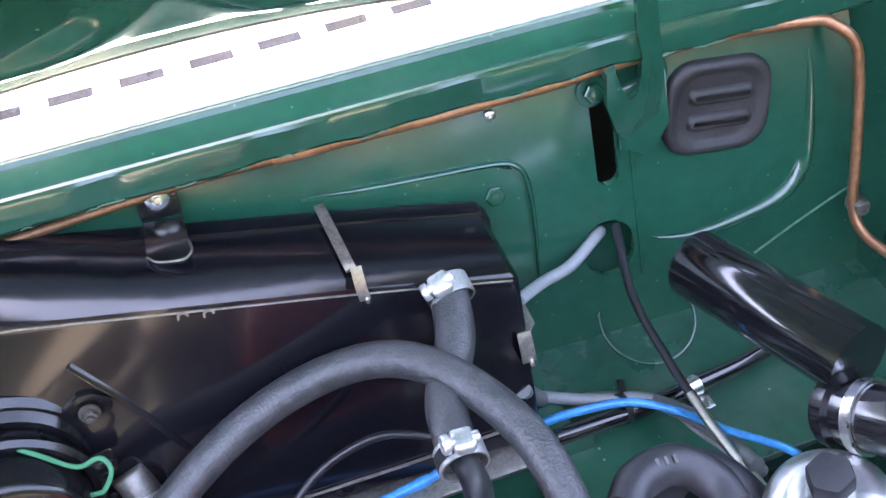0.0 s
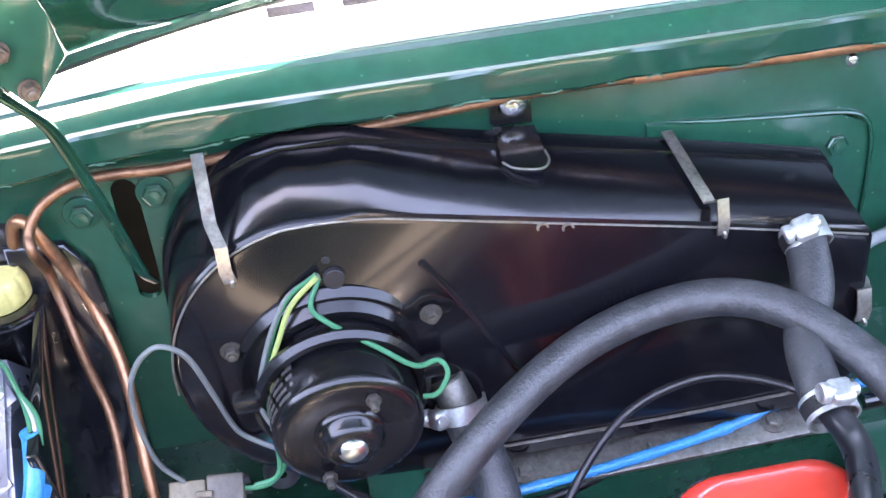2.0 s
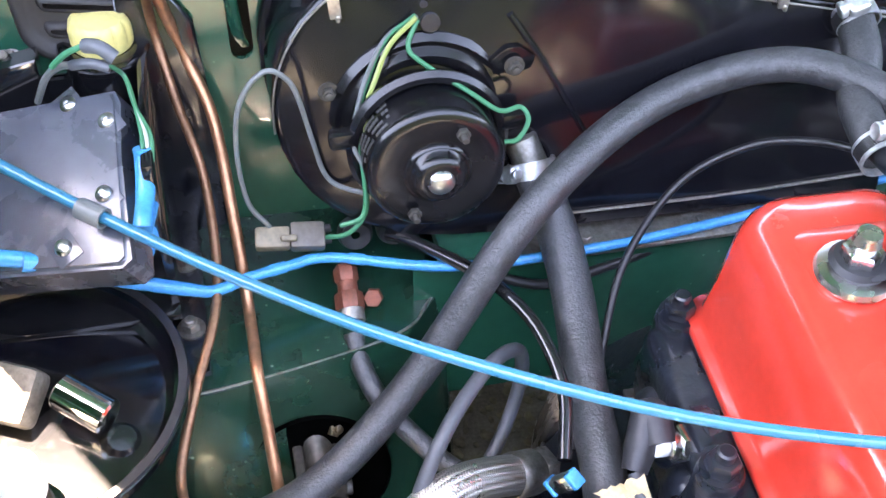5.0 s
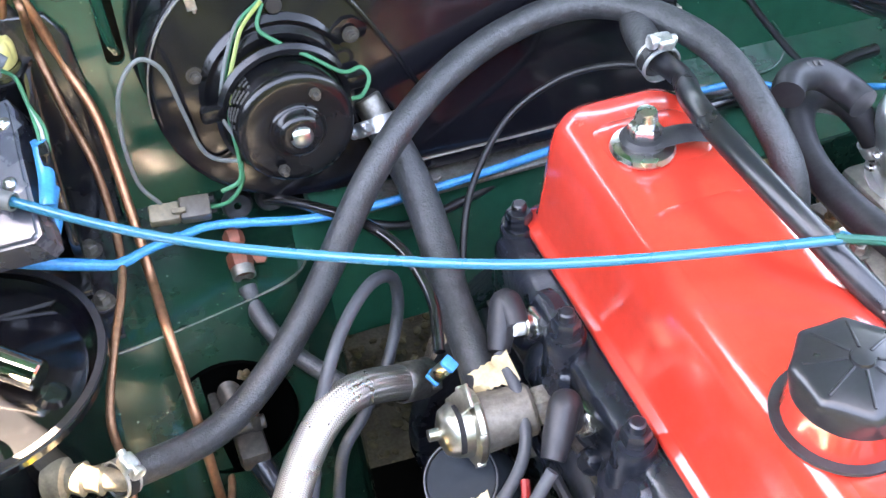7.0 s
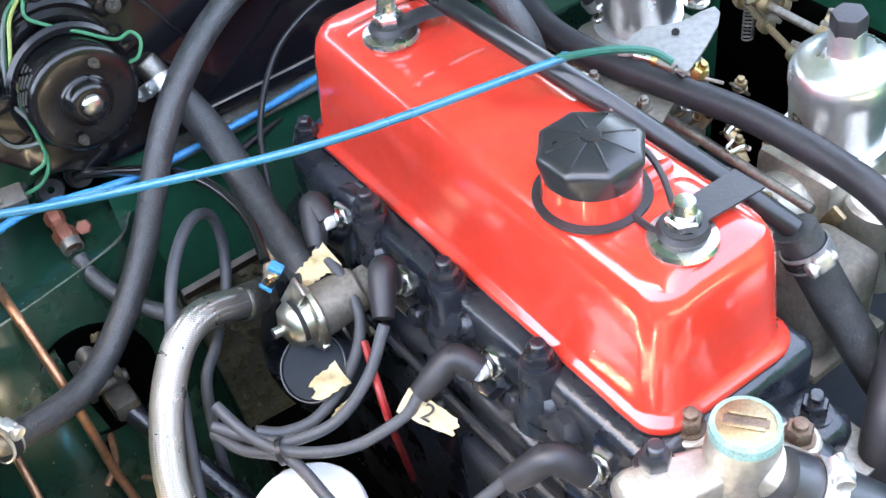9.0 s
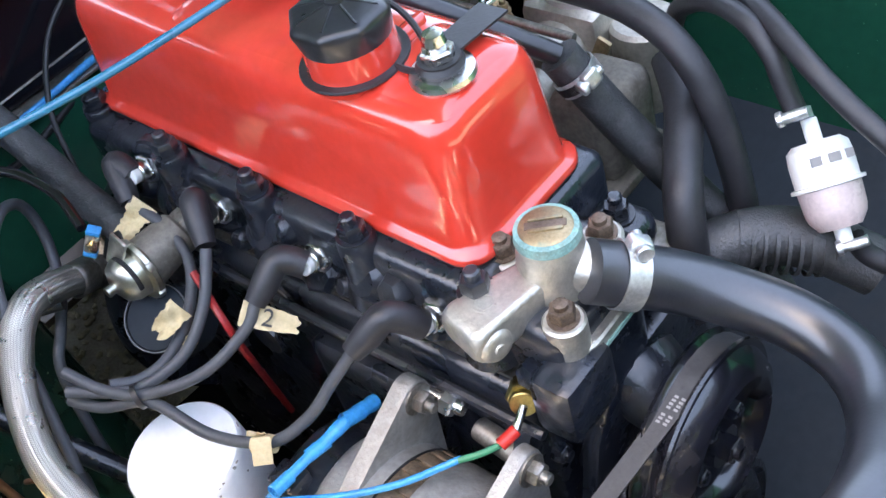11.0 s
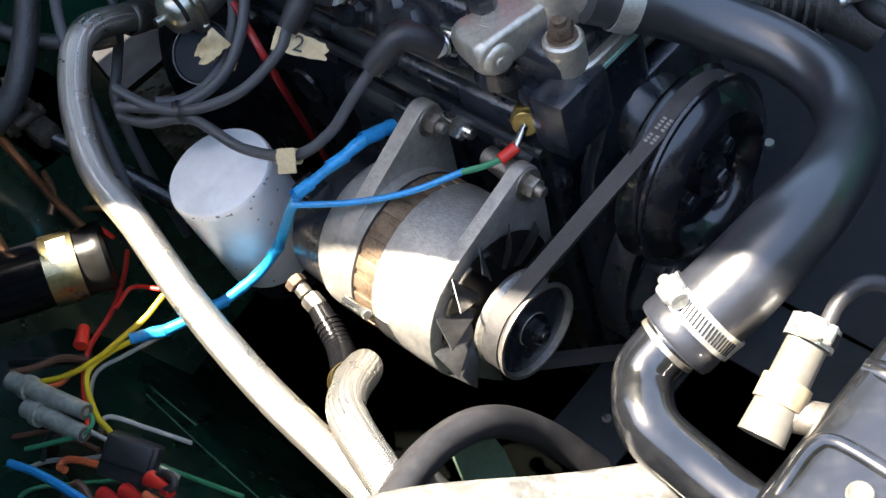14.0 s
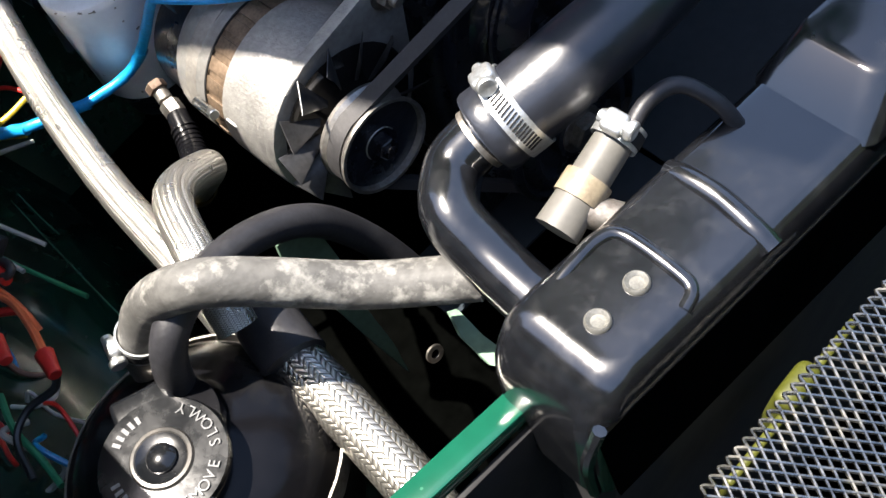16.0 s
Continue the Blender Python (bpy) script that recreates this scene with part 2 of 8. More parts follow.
mat("scuffed_black", (0.060, 0.067, 0.085), 0.26, coat=0.5, spec=0.9, var=0.25, scale=16, bump=0.10, bump_scale=14, dirt=(0.13, 0.14, 0.17), dirt_amount=0.35, dirt_scale=26)
mat("copper_red", (0.20, 0.060, 0.035), 0.5, metal=0.35, var=0.35, scale=60, dirt=(0.08, 0.045, 0.03), dirt_amount=0.6, dirt_scale=70)
mat("engine_black", (0.009, 0.012, 0.018), 0.27, coat=0.3, var=0.4, scale=25, bump=0.8, bump_scale=150, dirt=(0.050, 0.050, 0.050), dirt_amount=0.45, dirt_scale=20)
mat("red_paint", (0.63, 0.042, 0.026), 0.2, coat=1.0, var=0.08, scale=15, bump=0.1, bump_scale=70, dirt=(0.6, 0.075, 0.055), dirt_amount=0.15)
mat("rubber", (0.028, 0.030, 0.032), 0.46, var=0.45, scale=90, bump=0.75, bump_scale=520, spec=0.75, dirt=(0.11, 0.11, 0.112), dirt_amount=0.45, dirt_scale=140)
mat("rubber_clean", (0.019, 0.019, 0.022), 0.47, var=0.25, scale=40, bump=0.2, bump_scale=400, dirt=(0.05, 0.05, 0.052), dirt_amount=0.3, dirt_scale=50)
mat("rubber_old", (0.085, 0.083, 0.078), 0.65, var=0.35, scale=25, bump=0.6, bump_scale=180, dirt=(0.46, 0.45, 0.41), dirt_amount=0.85, dirt_scale=42)
mat("lead_grey", (0.055, 0.06, 0.068), 0.5, var=0.15, scale=60, dirt=(0.12, 0.12, 0.12), dirt_amount=0.2)
mat("steel", (0.62, 0.62, 0.60), 0.28, metal=1.0, var=0.12, scale=60, bump=0.1, bump_scale=400)
mat("dull_steel", (0.33, 0.31, 0.28), 0.5, metal=1.0, var=0.3, scale=50, bump=0.3, bump_scale=300, dirt=(0.12, 0.07, 0.04), dirt_amount=0.6, dirt_scale=60)
mat("rust_bolt", (0.17, 0.12, 0.09), 0.6, metal=0.7, var=0.4, scale=80, bump=0.5, bump_scale=500)
mat("cast_alloy", (0.52, 0.49, 0.43), 0.45, metal=0.85, var=0.18, scale=35, bump=0.55, bump_scale=350, dirt=(0.2, 0.17, 0.12), dirt_amount=0.5, dirt_scale=22)
mat("polished_alloy", (0.84, 0.84, 0.85), 0.30, metal=0.92, var=0.08, scale=30, bump=0.1, bump_scale=200)
mat("alt_alloy", (0.39, 0.38, 0.36), 0.5, metal=0.75, var=0.18, scale=30, bump=0.5, bump_scale=420, dirt=(0.2, 0.185, 0.16), dirt_amount=0.55, dirt_scale=18)
mat("laminations", (0.17, 0.12, 0.08), 0.6, metal=0.5, var=0.4, scale=60, bump=0.4, bump_scale=300)
mat("brass", (0.42, 0.33, 0.13), 0.36, metal=1.0, var=0.3, scale=60, dirt=(0.16, 0.12, 0.06), dirt_amount=0.4, dirt_scale=60)
mat("zinc", (0.66, 0.67, 0.66), 0.36, metal=0.85, var=0.2, scale=70, bump=0.15, bump_scale=300, dirt=(0.36, 0.35, 0.32), dirt_amount=0.5, dirt_scale=60)
mat("brass_old", (0.36, 0.27, 0.16), 0.5, metal=0.9, var=0.3, scale=70, dirt=(0.18, 0.32, 0.28), dirt_amount=0.6, dirt_scale=50)
mat("verdigris", (0.16, 0.31, 0.28), 0.75, var=0.4, scale=80, bump=0.4, bump_scale=300, dirt=(0.22, 0.19, 0.14), dirt_amount=0.6, dirt_scale=60)
mat("copper", (0.30, 0.15, 0.085), 0.42, metal=0.75, var=0.3, scale=40, dirt=(0.13, 0.07, 0.04), dirt_amount=0.6, dirt_scale=30)
mat("copper_light", (0.46, 0.22, 0.12), 0.38, metal=0.75, var=0.25, scale=30, dirt=(0.26, 0.12, 0.06), dirt_amount=0.5, dirt_scale=25)
mat("blue_tape", (0.003, 0.25, 0.56), 0.36, coat=0.2, var=0.25, scale=50, bump=0.9, bump_scale=110)
mat("blue_cable", (0.005, 0.150, 0.250), 0.3, coat=0.4, var=0.1, scale=40)
mat("white_filter", (0.84, 0.85, 0.86), 0.35, coat=0.3, var=0.05, scale=20, bump=0.15, bump_scale=80, dirt=(0.3, 0.29, 0.27), dirt_amount=0.35, dirt_scale=16, chips=(0.2, 0.19, 0.17))
mat("yellow_cap", (0.70, 0.60, 0.22), 0.45, var=0.12, scale=40, dirt=(0.50, 0.43, 0.2), dirt_amount=0.5, dirt_scale=40)
mat("cream_tape", (0.56, 0.44, 0.25), 0.65, var=0.15, scale=60, bump=0.6, bump_scale=150, dirt=(0.32, 0.2, 0.08), dirt_amount=0.6, dirt_scale=60)
mat("milky_plastic", (0.30, 0.31, 0.27), 0.42, var=0.3, scale=40, dirt=(0.10, 0.09, 0.07), dirt_amount=0.6, dirt_scale=60)
mat("white_plastic", (0.72, 0.73, 0.70), 0.4, var=0.06, scale=40)
mat("frosted_plastic", (0.72, 0.70, 0.66), 0.3, var=0.08, scale=30, dirt=(0.5, 0.3, 0.26), dirt_amount=0.4)
mat("beige_plastic", (0.22, 0.18, 0.12), 0.5, var=0.25, scale=50, dirt=(0.07, 0.055, 0.04), dirt_amount=0.8, dirt_scale=60)
mat("clear_grey_plastic", (0.11, 0.095, 0.075), 0.35, var=0.3, scale=50, dirt=(0.04, 0.035, 0.03), dirt_amount=0.7, dirt_scale=60)
mat("wire_green", (0.018, 0.18, 0.085), 0.45, var=0.15)
mat("wire_yellow", (0.72, 0.52, 0.03), 0.4, var=0.1)
mat("dip_red", (0.30, 0.012, 0.012), 0.45, var=0.25, scale=60, dirt=(0.05, 0.01, 0.01), dirt_amount=0.5, dirt_scale=40)
mat("wire_red", (0.58, 0.025, 0.018), 0.4, var=0.1)
mat("wire_orange", (0.68, 0.14, 0.05), 0.4, var=0.1)
mat("wire_grey", (0.13, 0.145, 0.14), 0.45, var=0.15)
mat("wire_white", (0.40, 0.40, 0.37), 0.5, var=0.15)
mat("wire_brown", (0.17, 0.08, 0.05), 0.45, var=0.15)
mat("wire_black", (0.015, 0.015, 0.017), 0.4, var=0.15)
mat("wire_yg", (0.30, 0.36, 0.11), 0.45, var=0.15)
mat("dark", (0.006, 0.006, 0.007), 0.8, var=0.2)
mat("shroud", (0.020, 0.028, 0.036), 0.8, coat=0.0, spec=0.2, var=0.15, scale=14, dirt=(0.05, 0.05, 0.05), dirt_amount=0.4)
mat("belt", (0.030, 0.029, 0.030), 0.62, var=0.25, scale=50, bump=0.3, bump_scale=300, dirt=(0.1, 0.095, 0.09), dirt_amount=0.4, dirt_scale=30)
mat("fan_green", (0.15, 0.24, 0.17), 0.5, var=0.2, scale=25, dirt=(0.08, 0.09, 0.07), dirt_amount=0.5)
mat("mesh_steel", (0.36, 0.345, 0.31), 0.26, metal=1.0, var=0.45, scale=120, dirt=(0.09, 0.08, 0.06), dirt_amount=0.6, dirt_scale=60)
mat("yellow_plastic", (0.055, 0.060, 0.007), 0.5, var=0.25, scale=30)
mat("chrome", (0.8, 0.78, 0.72), 0.1, metal=1.0, var=0.05)
mat("gold_zinc", (0.66, 0.54, 0.30), 0.3, metal=1.0, var=0.2, scale=40)
mat("hedge", (0.020, 0.030, 0.015), 0.95, spec=0.1, var=0.6, scale=2.0, bump=0.5, bump_scale=9)
mat("stones", (0.12, 0.115, 0.095), 0.9, var=0.4, scale=30, bump=0.6, bump_scale=60)
mat("sleeve_grey", (0.09, 0.10, 0.11), 0.45, var=0.15)
mat("green_chip", (0.055, 0.16, 0.10), 0.45, var=0.4)
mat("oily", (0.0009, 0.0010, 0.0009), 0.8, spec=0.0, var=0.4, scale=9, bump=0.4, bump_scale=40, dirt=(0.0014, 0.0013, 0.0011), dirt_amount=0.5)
mat("plated", (0.50, 0.49, 0.42), 0.36, metal=1.0, var=0.2, scale=40, bump=0.15, bump_scale=200, dirt=(0.2, 0.17, 0.1), dirt_amount=0.4, dirt_scale=40)
mat("dusty_alloy", (0.20, 0.18, 0.15), 0.6, metal=0.5, var=0.3, scale=40, bump=0.5, bump_scale=250, dirt=(0.06, 0.05, 0.04), dirt_amount=0.7, dirt_scale=30)
mat("pulley_steel", (0.42, 0.40, 0.37), 0.42, metal=0.9, var=0.25, scale=50, dirt=(0.1, 0.08, 0.06), dirt_amount=0.6, dirt_scale=40)
mat("pulley_paint", (0.007, 0.008, 0.012), 0.2, coat=0.6, var=0.3, scale=30, bump=0.10, bump_scale=50, dirt=(0.04, 0.034, 0.03), dirt_amount=0.3, dirt_scale=35)
mat("clip_steel", (0.50, 0.47, 0.42), 0.36, metal=0.9, var=0.3, scale=60, bump=0.2, bump_scale=300, dirt=(0.20, 0.13, 0.08), dirt_amount=0.7, dirt_scale=70)
mat("tank_black", (0.0065, 0.007, 0.0085), 0.17, coat=0.8, spec=0.9, var=0.35, scale=25, bump=0.16, bump_scale=45, dirt=(0.04, 0.04, 0.04), dirt_amount=0.18, dirt_scale=60)
mat("rivet_grey", (0.19, 0.187, 0.17), 0.42, metal=0.5, var=0.25, scale=120)
mat("bottle_black", (0.0045, 0.0045, 0.0055), 0.22, coat=0.0, spec=0.22, var=0.3, scale=14, bump=0.35, bump_scale=26, dirt=(0.045, 0.043, 0.032), dirt_amount=0.3, dirt_scale=11)
mat("cap_letter", (0.11, 0.112, 0.115), 0.3, coat=0.3, var=0.2)
mat("cap_dish", (0.05, 0.048, 0.045), 0.35, metal=0.4, var=0.3, scale=60, dirt=(0.12, 0.10, 0.08), dirt_amount=0.5, dirt_scale=60)
mat("dusty_cream", (0.105, 0.10, 0.088), 0.55, var=0.12, scale=40, dirt=(0.10, 0.09, 0.07), dirt_amount=0.5, dirt_scale=30)
mat("pebble", (0.12, 0.11, 0.075), 0.85, var=0.5, scale=20, bump=0.4, bump_scale=120)
mat("rubber_top", (0.014, 0.0155, 0.021), 0.33, var=0.2, scale=40, bump=0.10, bump_scale=420, spec=0.9, coat=0.2, dirt=(0.045, 0.046, 0.052), dirt_amount=0.35, dirt_scale=15)
mat("grey_tube", (0.24, 0.26, 0.26), 0.45, var=0.12, scale=40)
mat("shield_grey", (0.27, 0.265, 0.25), 0.45, metal=0.6, var=0.25, scale=30, bump=0.2, bump_scale=120, dirt=(0.13, 0.115, 0.09), dirt_amount=0.5, dirt_scale=14)
mat("pink_plastic", (0.52, 0.42, 0.40), 0.28, var=0.12, scale=50, dirt=(0.42, 0.26, 0.24), dirt_amount=0.5, dirt_scale=40)
mat("cable_teal", (0.008, 0.10, 0.075), 0.35, var=0.1)
mat("filler_black", (0.016, 0.017, 0.020), 0.32, coat=0.2, var=0.2, scale=50, bump=0.1, bump_scale=300, dirt=(0.07, 0.07, 0.07), dirt_amount=0.25, dirt_scale=30)
mat("cap_black", (0.0055, 0.006, 0.0072), 0.22, coat=0.3, spec=0.5, var=0.25, scale=60, bump=0.12, bump_scale=120, dirt=(0.014, 0.014, 0.014), dirt_amount=0.3, dirt_scale=45)
mat("alt_dirty", (0.34, 0.32, 0.29), 0.55, metal=0.6, var=0.2, scale=30, bump=0.5, bump_scale=420, dirt=(0.16, 0.14, 0.11), dirt_amount=0.6, dirt_scale=22)
mat("slot_grey", (0.20, 0.23, 0.36), 0.3, coat=0.5, var=0.3, scale=60)
mat("bung", (0.024, 0.021, 0.020), 0.55, var=0.3, scale=40, bump=0.3, bump_scale=200, dirt=(0.06, 0.05, 0.045), dirt_amount=0.5, dirt_scale=20)
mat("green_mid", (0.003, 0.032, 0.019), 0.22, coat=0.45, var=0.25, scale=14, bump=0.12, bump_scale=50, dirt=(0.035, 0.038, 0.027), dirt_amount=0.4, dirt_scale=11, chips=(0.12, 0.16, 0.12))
mat("pipe_black", (0.012, 0.013, 0.016), 0.3, coat=0.15, var=0.2, scale=30, bump=0.15, bump_scale=150, dirt=(0.12, 0.10, 0.08), dirt_amount=0.25, dirt_scale=40, chips=(0.25, 0.23, 0.2))
mat("drum_black", (0.0040, 0.0042, 0.0060), 0.15, coat=1.0, spec=0.7, var=0.2, scale=12, bump=0.2, bump_scale=30, dirt=(0.016, 0.016, 0.018), dirt_amount=0.4)
mat("fan_steel", (0.06, 0.06, 0.062), 0.4, metal=0.6, var=0.3, scale=40, dirt=(0.02, 0.02, 0.02), dirt_amount=0.6, dirt_scale=30)
mat("label_paper", (0.55, 0.57, 0.48), 0.6, var=0.1)
mat("mark_black", (0.02, 0.02, 0.02), 0.6, var=0.1)
mat("mark_grey", (0.22, 0.21, 0.2), 0.6, var=0.1)
mat("motor_black", (0.006, 0.006, 0.007), 0.23, coat=0.2, spec=0.4, var=0.25, scale=20, bump=0.08, bump_scale=80, dirt=(0.03, 0.028, 0.026), dirt_amount=0.25, dirt_scale=14)
mat("faded_mark", (0.075, 0.072, 0.068), 0.5, var=0.3)
mat("greasy_steel", (0.085, 0.078, 0.068), 0.5, metal=0.5, var=0.35, scale=40, bump=0.4, bump_scale=200, dirt=(0.03, 0.026, 0.022), dirt_amount=0.6, dirt_scale=40)



def braided(name, colour, count, ratio):
    """Woven steel: two crossing sets of strands, set by the hose's own uv coordinates."""
    m = mat(name, colour, 0.30, metal=0.92, var=0.1, scale=60)
    N, L = m.node_tree.nodes, m.node_tree.links
    b = N["Principled BSDF"]
    uv = N.new("ShaderNodeUVMap")
    uv.uv_map = "weave"
    sep = N.new("ShaderNodeSeparateXYZ")
    L.new(uv.outputs[0], sep.inputs[0])

    def node(op, a, c=None):
        n = N.new("ShaderNodeMath")
        n.operation = op
        for i, v in enumerate((a, c)):
            if v is None:
                continue
            if isinstance(v, (int, float)):
                n.inputs[i].default_value = v
            else:
                L.new(v, n.inputs[i])
        return n.outputs[0]
    # chevron rows: strands lean one way in even rows and the other way in odd rows
    u = node("MULTIPLY", sep.outputs[0], count)
    row = node("FLOOR", u)
    lean = node("SUBTRACT", node("MULTIPLY", node("MODULO", row, 2.0), 2.0), 1.0)
    inner = node("SUBTRACT", u, row)
    v = node("MULTIPLY", sep.outputs[1], ratio)
    phase = node("ADD", v, node("MULTIPLY", lean, node("MULTIPLY", inner, 0.9)))
    strand = node("ABSOLUTE", node("SINE", node("MULTIPLY", phase, math.pi)))
    edge = node("MINIMUM", node("MULTIPLY", node("MULTIPLY", inner, node("SUBTRACT", 1.0, inner)), 7.0), 1.0)
    h = node("MULTIPLY", node("POWER", strand, 0.55), node("ADD", node("MULTIPLY", edge, 0.55), 0.45))
    bp = N.new("ShaderNodeBump")
    bp.inputs["Strength"].default_value = 0.55
    bp.inputs["Distance"].default_value = 0.0010
    L.new(h, bp.inputs["Height"])
    L.new(bp.outputs[0], b.inputs["Normal"])
    cm = N.new("ShaderNodeMix")
    cm.data_type = "RGBA"
    L.new(h, cm.inputs["Factor"])
    cm.inputs[6].default_value = (0.22, 0.205, 0.175, 1)
    cm.inputs[7].default_value = (*colour, 1)
    L.new(cm.outputs[2], b.inputs["Base Color"])


braided("braid", (0.72, 0.70, 0.65), 34, 50)
braided("braid_coarse", (0.72, 0.69, 0.62), 22, 22)


def weave_uv(ob, pts, r):
    """Uv coordinates round and along a hose, for its braid."""
    me = ob.data
    line = spline(pts, 8)
    seg = 20
    run = [0.0]
    for a, b in zip(line, line[1:]):
        run.append(run[-1] + (b - a).length)
    layer = me.uv_layers.new(name="weave")
    for poly in me.polygons:
        ids = [me.loops[i].vertex_index for i in poly.loop_indices]
        us = [(k % seg) / seg for k in ids]
        wrap = max(us) - min(us) > 0.5
        for i, k, u in zip(poly.loop_indices, ids, us):
            if k < len(line) * seg:
                layer.data[i].uv = (u + 1 if wrap and u < 0.5 else u, run[k // seg] / (2 * math.pi * r))


# ---- setting ----
def sheet(outline, holes, depth, place):
    """A flat panel with openings, as (u, w) outlines, given a thickness."""
    bm = bmesh.new()
    edges = []
    for loop in (outline, *holes):
        vs = [bm.verts.new((u, 0, w)) for u, w in loop]
        edges += [bm.edges.new((vs[i], vs[(i + 1) % len(vs)])) for i in range(len(vs))]
    bmesh.ops.triangle_fill(bm, use_beauty=True, use_dissolve=False, edges=edges)
    ret = bmesh.ops.extrude_face_region(bm, geom=bm.faces[:])
    for v in ret["geom"]:
        if isinstance(v, bmesh.types.BMVert):
            v.co.y += depth
    for v in bm.verts:
        v.co = Vector(place(v.co.x, v.co.z, v.co.y))
    return bm


def slot(u, w, ru, rw, lean=0.0, n=20):
    return [(u + ru * math.cos(2 * math.pi * i / n) + lean * rw * math.sin(2 * math.pi * i / n) * 0,
             w + (rw - ru) * (1 if math.sin(2 * math.pi * i / n) > 0 else -1) + ru * math.sin(2 * math.pi * i / n)) for i in range(n)]


def grid(nu, nv, fn, thick=0.0):
    """A curved sheet from fn(s, t), each 0 to 1."""
    bm = bmesh.new()
    vs = [[bm.verts.new(fn(i / nu, j / nv)) for j in range(nv + 1)] for i in range(nu + 1)]
    for i in range(nu):
        for j in range(nv):
            bm.faces.new((vs[i][j], vs[i + 1][j], vs[i + 1][j + 1], vs[i][j + 1]))
    if thick:
        bmesh.ops.recalc_face_normals(bm, faces=bm.faces)
        bmesh.ops.solidify(bm, geom=bm.faces[:], thickness=thick)
    return bm


def wall_at(x, z, d=0.0):
    """A place on the raked bulkhead; d goes into the cabin."""
    return (x, 0.566 + 0.25 * (z - 0.83) - 0.035 * x + d, z)


UP = Vector((0, 0, 1))
FACE = Vector((-0.03, -1, 0.25)).normalized()
FLAT = 0.66

ground = part("ground", grid(40, 40, lambda s, t: ((s - 0.5) * 600 * abs(2 * s - 1) ** 2 + (s - 0.5) * 4, (t - 0.5) * 600 * abs(2 * t - 1) ** 2 + (t - 0.5) * 4, 0.0)), M["stones"], None, "grey gravel ground under the open engine bay", 0, "ground", kind="structure")

rng = random.Random(31)
bm = bmesh.new()
for k in range(900):
    bmesh.ops.create_icosphere(bm, subdivisions=1, radius=rng.uniform(0.0035, 0.008), matrix=Matrix.Translation((rng.uniform(-0.24, 0.20), rng.uniform(0.62, 1.15), rng.uniform(0.002, 0.007))) @ Matrix.Rotation(rng.uniform(0, 6.28), 4, "Z") @ Matrix.Diagonal((1.25, rng.uniform(0.7, 1.0), rng.uniform(0.5, 0.75), 1)))
part("gravel", bm, M["pebble"], None, "loose brown gravel seen through the gap by the gearbox", 30, "gravel", kind="stuff")
# plain hedge that closes the yard all round
part("backdrop", grid(48, 6, lambda s, t: ((11 + 0.25 * math.sin(s * 90 + t * 5)) * math.cos(s * 2 * math.pi), (11 + 0.25 * math.cos(s * 70 + t * 9)) * math.sin(s * 2 * math.pi), (3.2 + 4.0 * max(0.0, -math.sin(s * 2 * math.pi)) + 0.25 * math.sin(s * 130)) * t)), M["hedge"], None, "plain dark hedge far round the yard", 0, "hedge", kind="structure")
body = thing("car_body", (0, -0.1, 0.12), "dark green outer body panels round the engine bay", "car body", kind="structure")
for sx in (-1, 1):
    part("outer_wing", grid(16, 8, lambda s, t, sx=sx: (sx * (0.70 + 0.03 * math.sin(t * 3)) + (0.0 if sx < 0 else -0.06), -0.78 + 2.2 * s, 0.27 + 0.605 * t), 0.003), M["green_paint"], body)
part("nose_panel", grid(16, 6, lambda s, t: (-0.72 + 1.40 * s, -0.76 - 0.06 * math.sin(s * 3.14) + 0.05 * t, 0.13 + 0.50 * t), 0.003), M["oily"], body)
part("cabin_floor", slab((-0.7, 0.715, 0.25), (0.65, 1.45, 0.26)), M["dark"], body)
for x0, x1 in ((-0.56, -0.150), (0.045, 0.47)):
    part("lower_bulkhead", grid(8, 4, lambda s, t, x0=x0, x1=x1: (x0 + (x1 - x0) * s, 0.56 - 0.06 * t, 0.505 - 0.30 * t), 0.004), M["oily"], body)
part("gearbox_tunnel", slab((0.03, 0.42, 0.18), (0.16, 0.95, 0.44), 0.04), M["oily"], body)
bulkhead = thing("wall_bulkhead", (0, 0.566, 0.6), "dark green painted steel bulkhead with slots and bolts", "bulkhead", kind="structure")
part("panel", sheet([(-0.56, 0.5), (0.47, 0.5), (0.47, 0.875), (-0.56, 0.875)],
                    [slot(-0.278, 0.794, 0.0075, 0.040), slot(0.2315, 0.806, 0.008, 0.032), slot(0.2265, 0.727, 0.0185, 0.021)], 0.004, wall_at), M["green_paint"], bulkhead, smooth=0)
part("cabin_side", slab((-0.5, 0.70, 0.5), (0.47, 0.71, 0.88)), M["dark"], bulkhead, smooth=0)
for x, z in ((-0.304, 0.817), (-0.261, 0.824), (0.2265, 0.842), (0.152, 0.791), (0.268, 0.845)):
    plate = part("bolt_washer", rod(wall_at(x, z, 0.001), Vector(wall_at(x, z)) + FACE * 0.002, 0.011, 20), M["green_paint"], bulkhead)
    part("bolt", hexnut(Vector(wall_at(x, z)) + FACE * 0.002, FACE, 0.0072, 0.005, 0.0, 0.002), M["green_paint"], plate, "bolt painted over in green")
part("screw", screw(wall_at(0.158, 0.844, -0.001), FACE, 0.004), M["steel"], bulkhead, "bare metal screw")
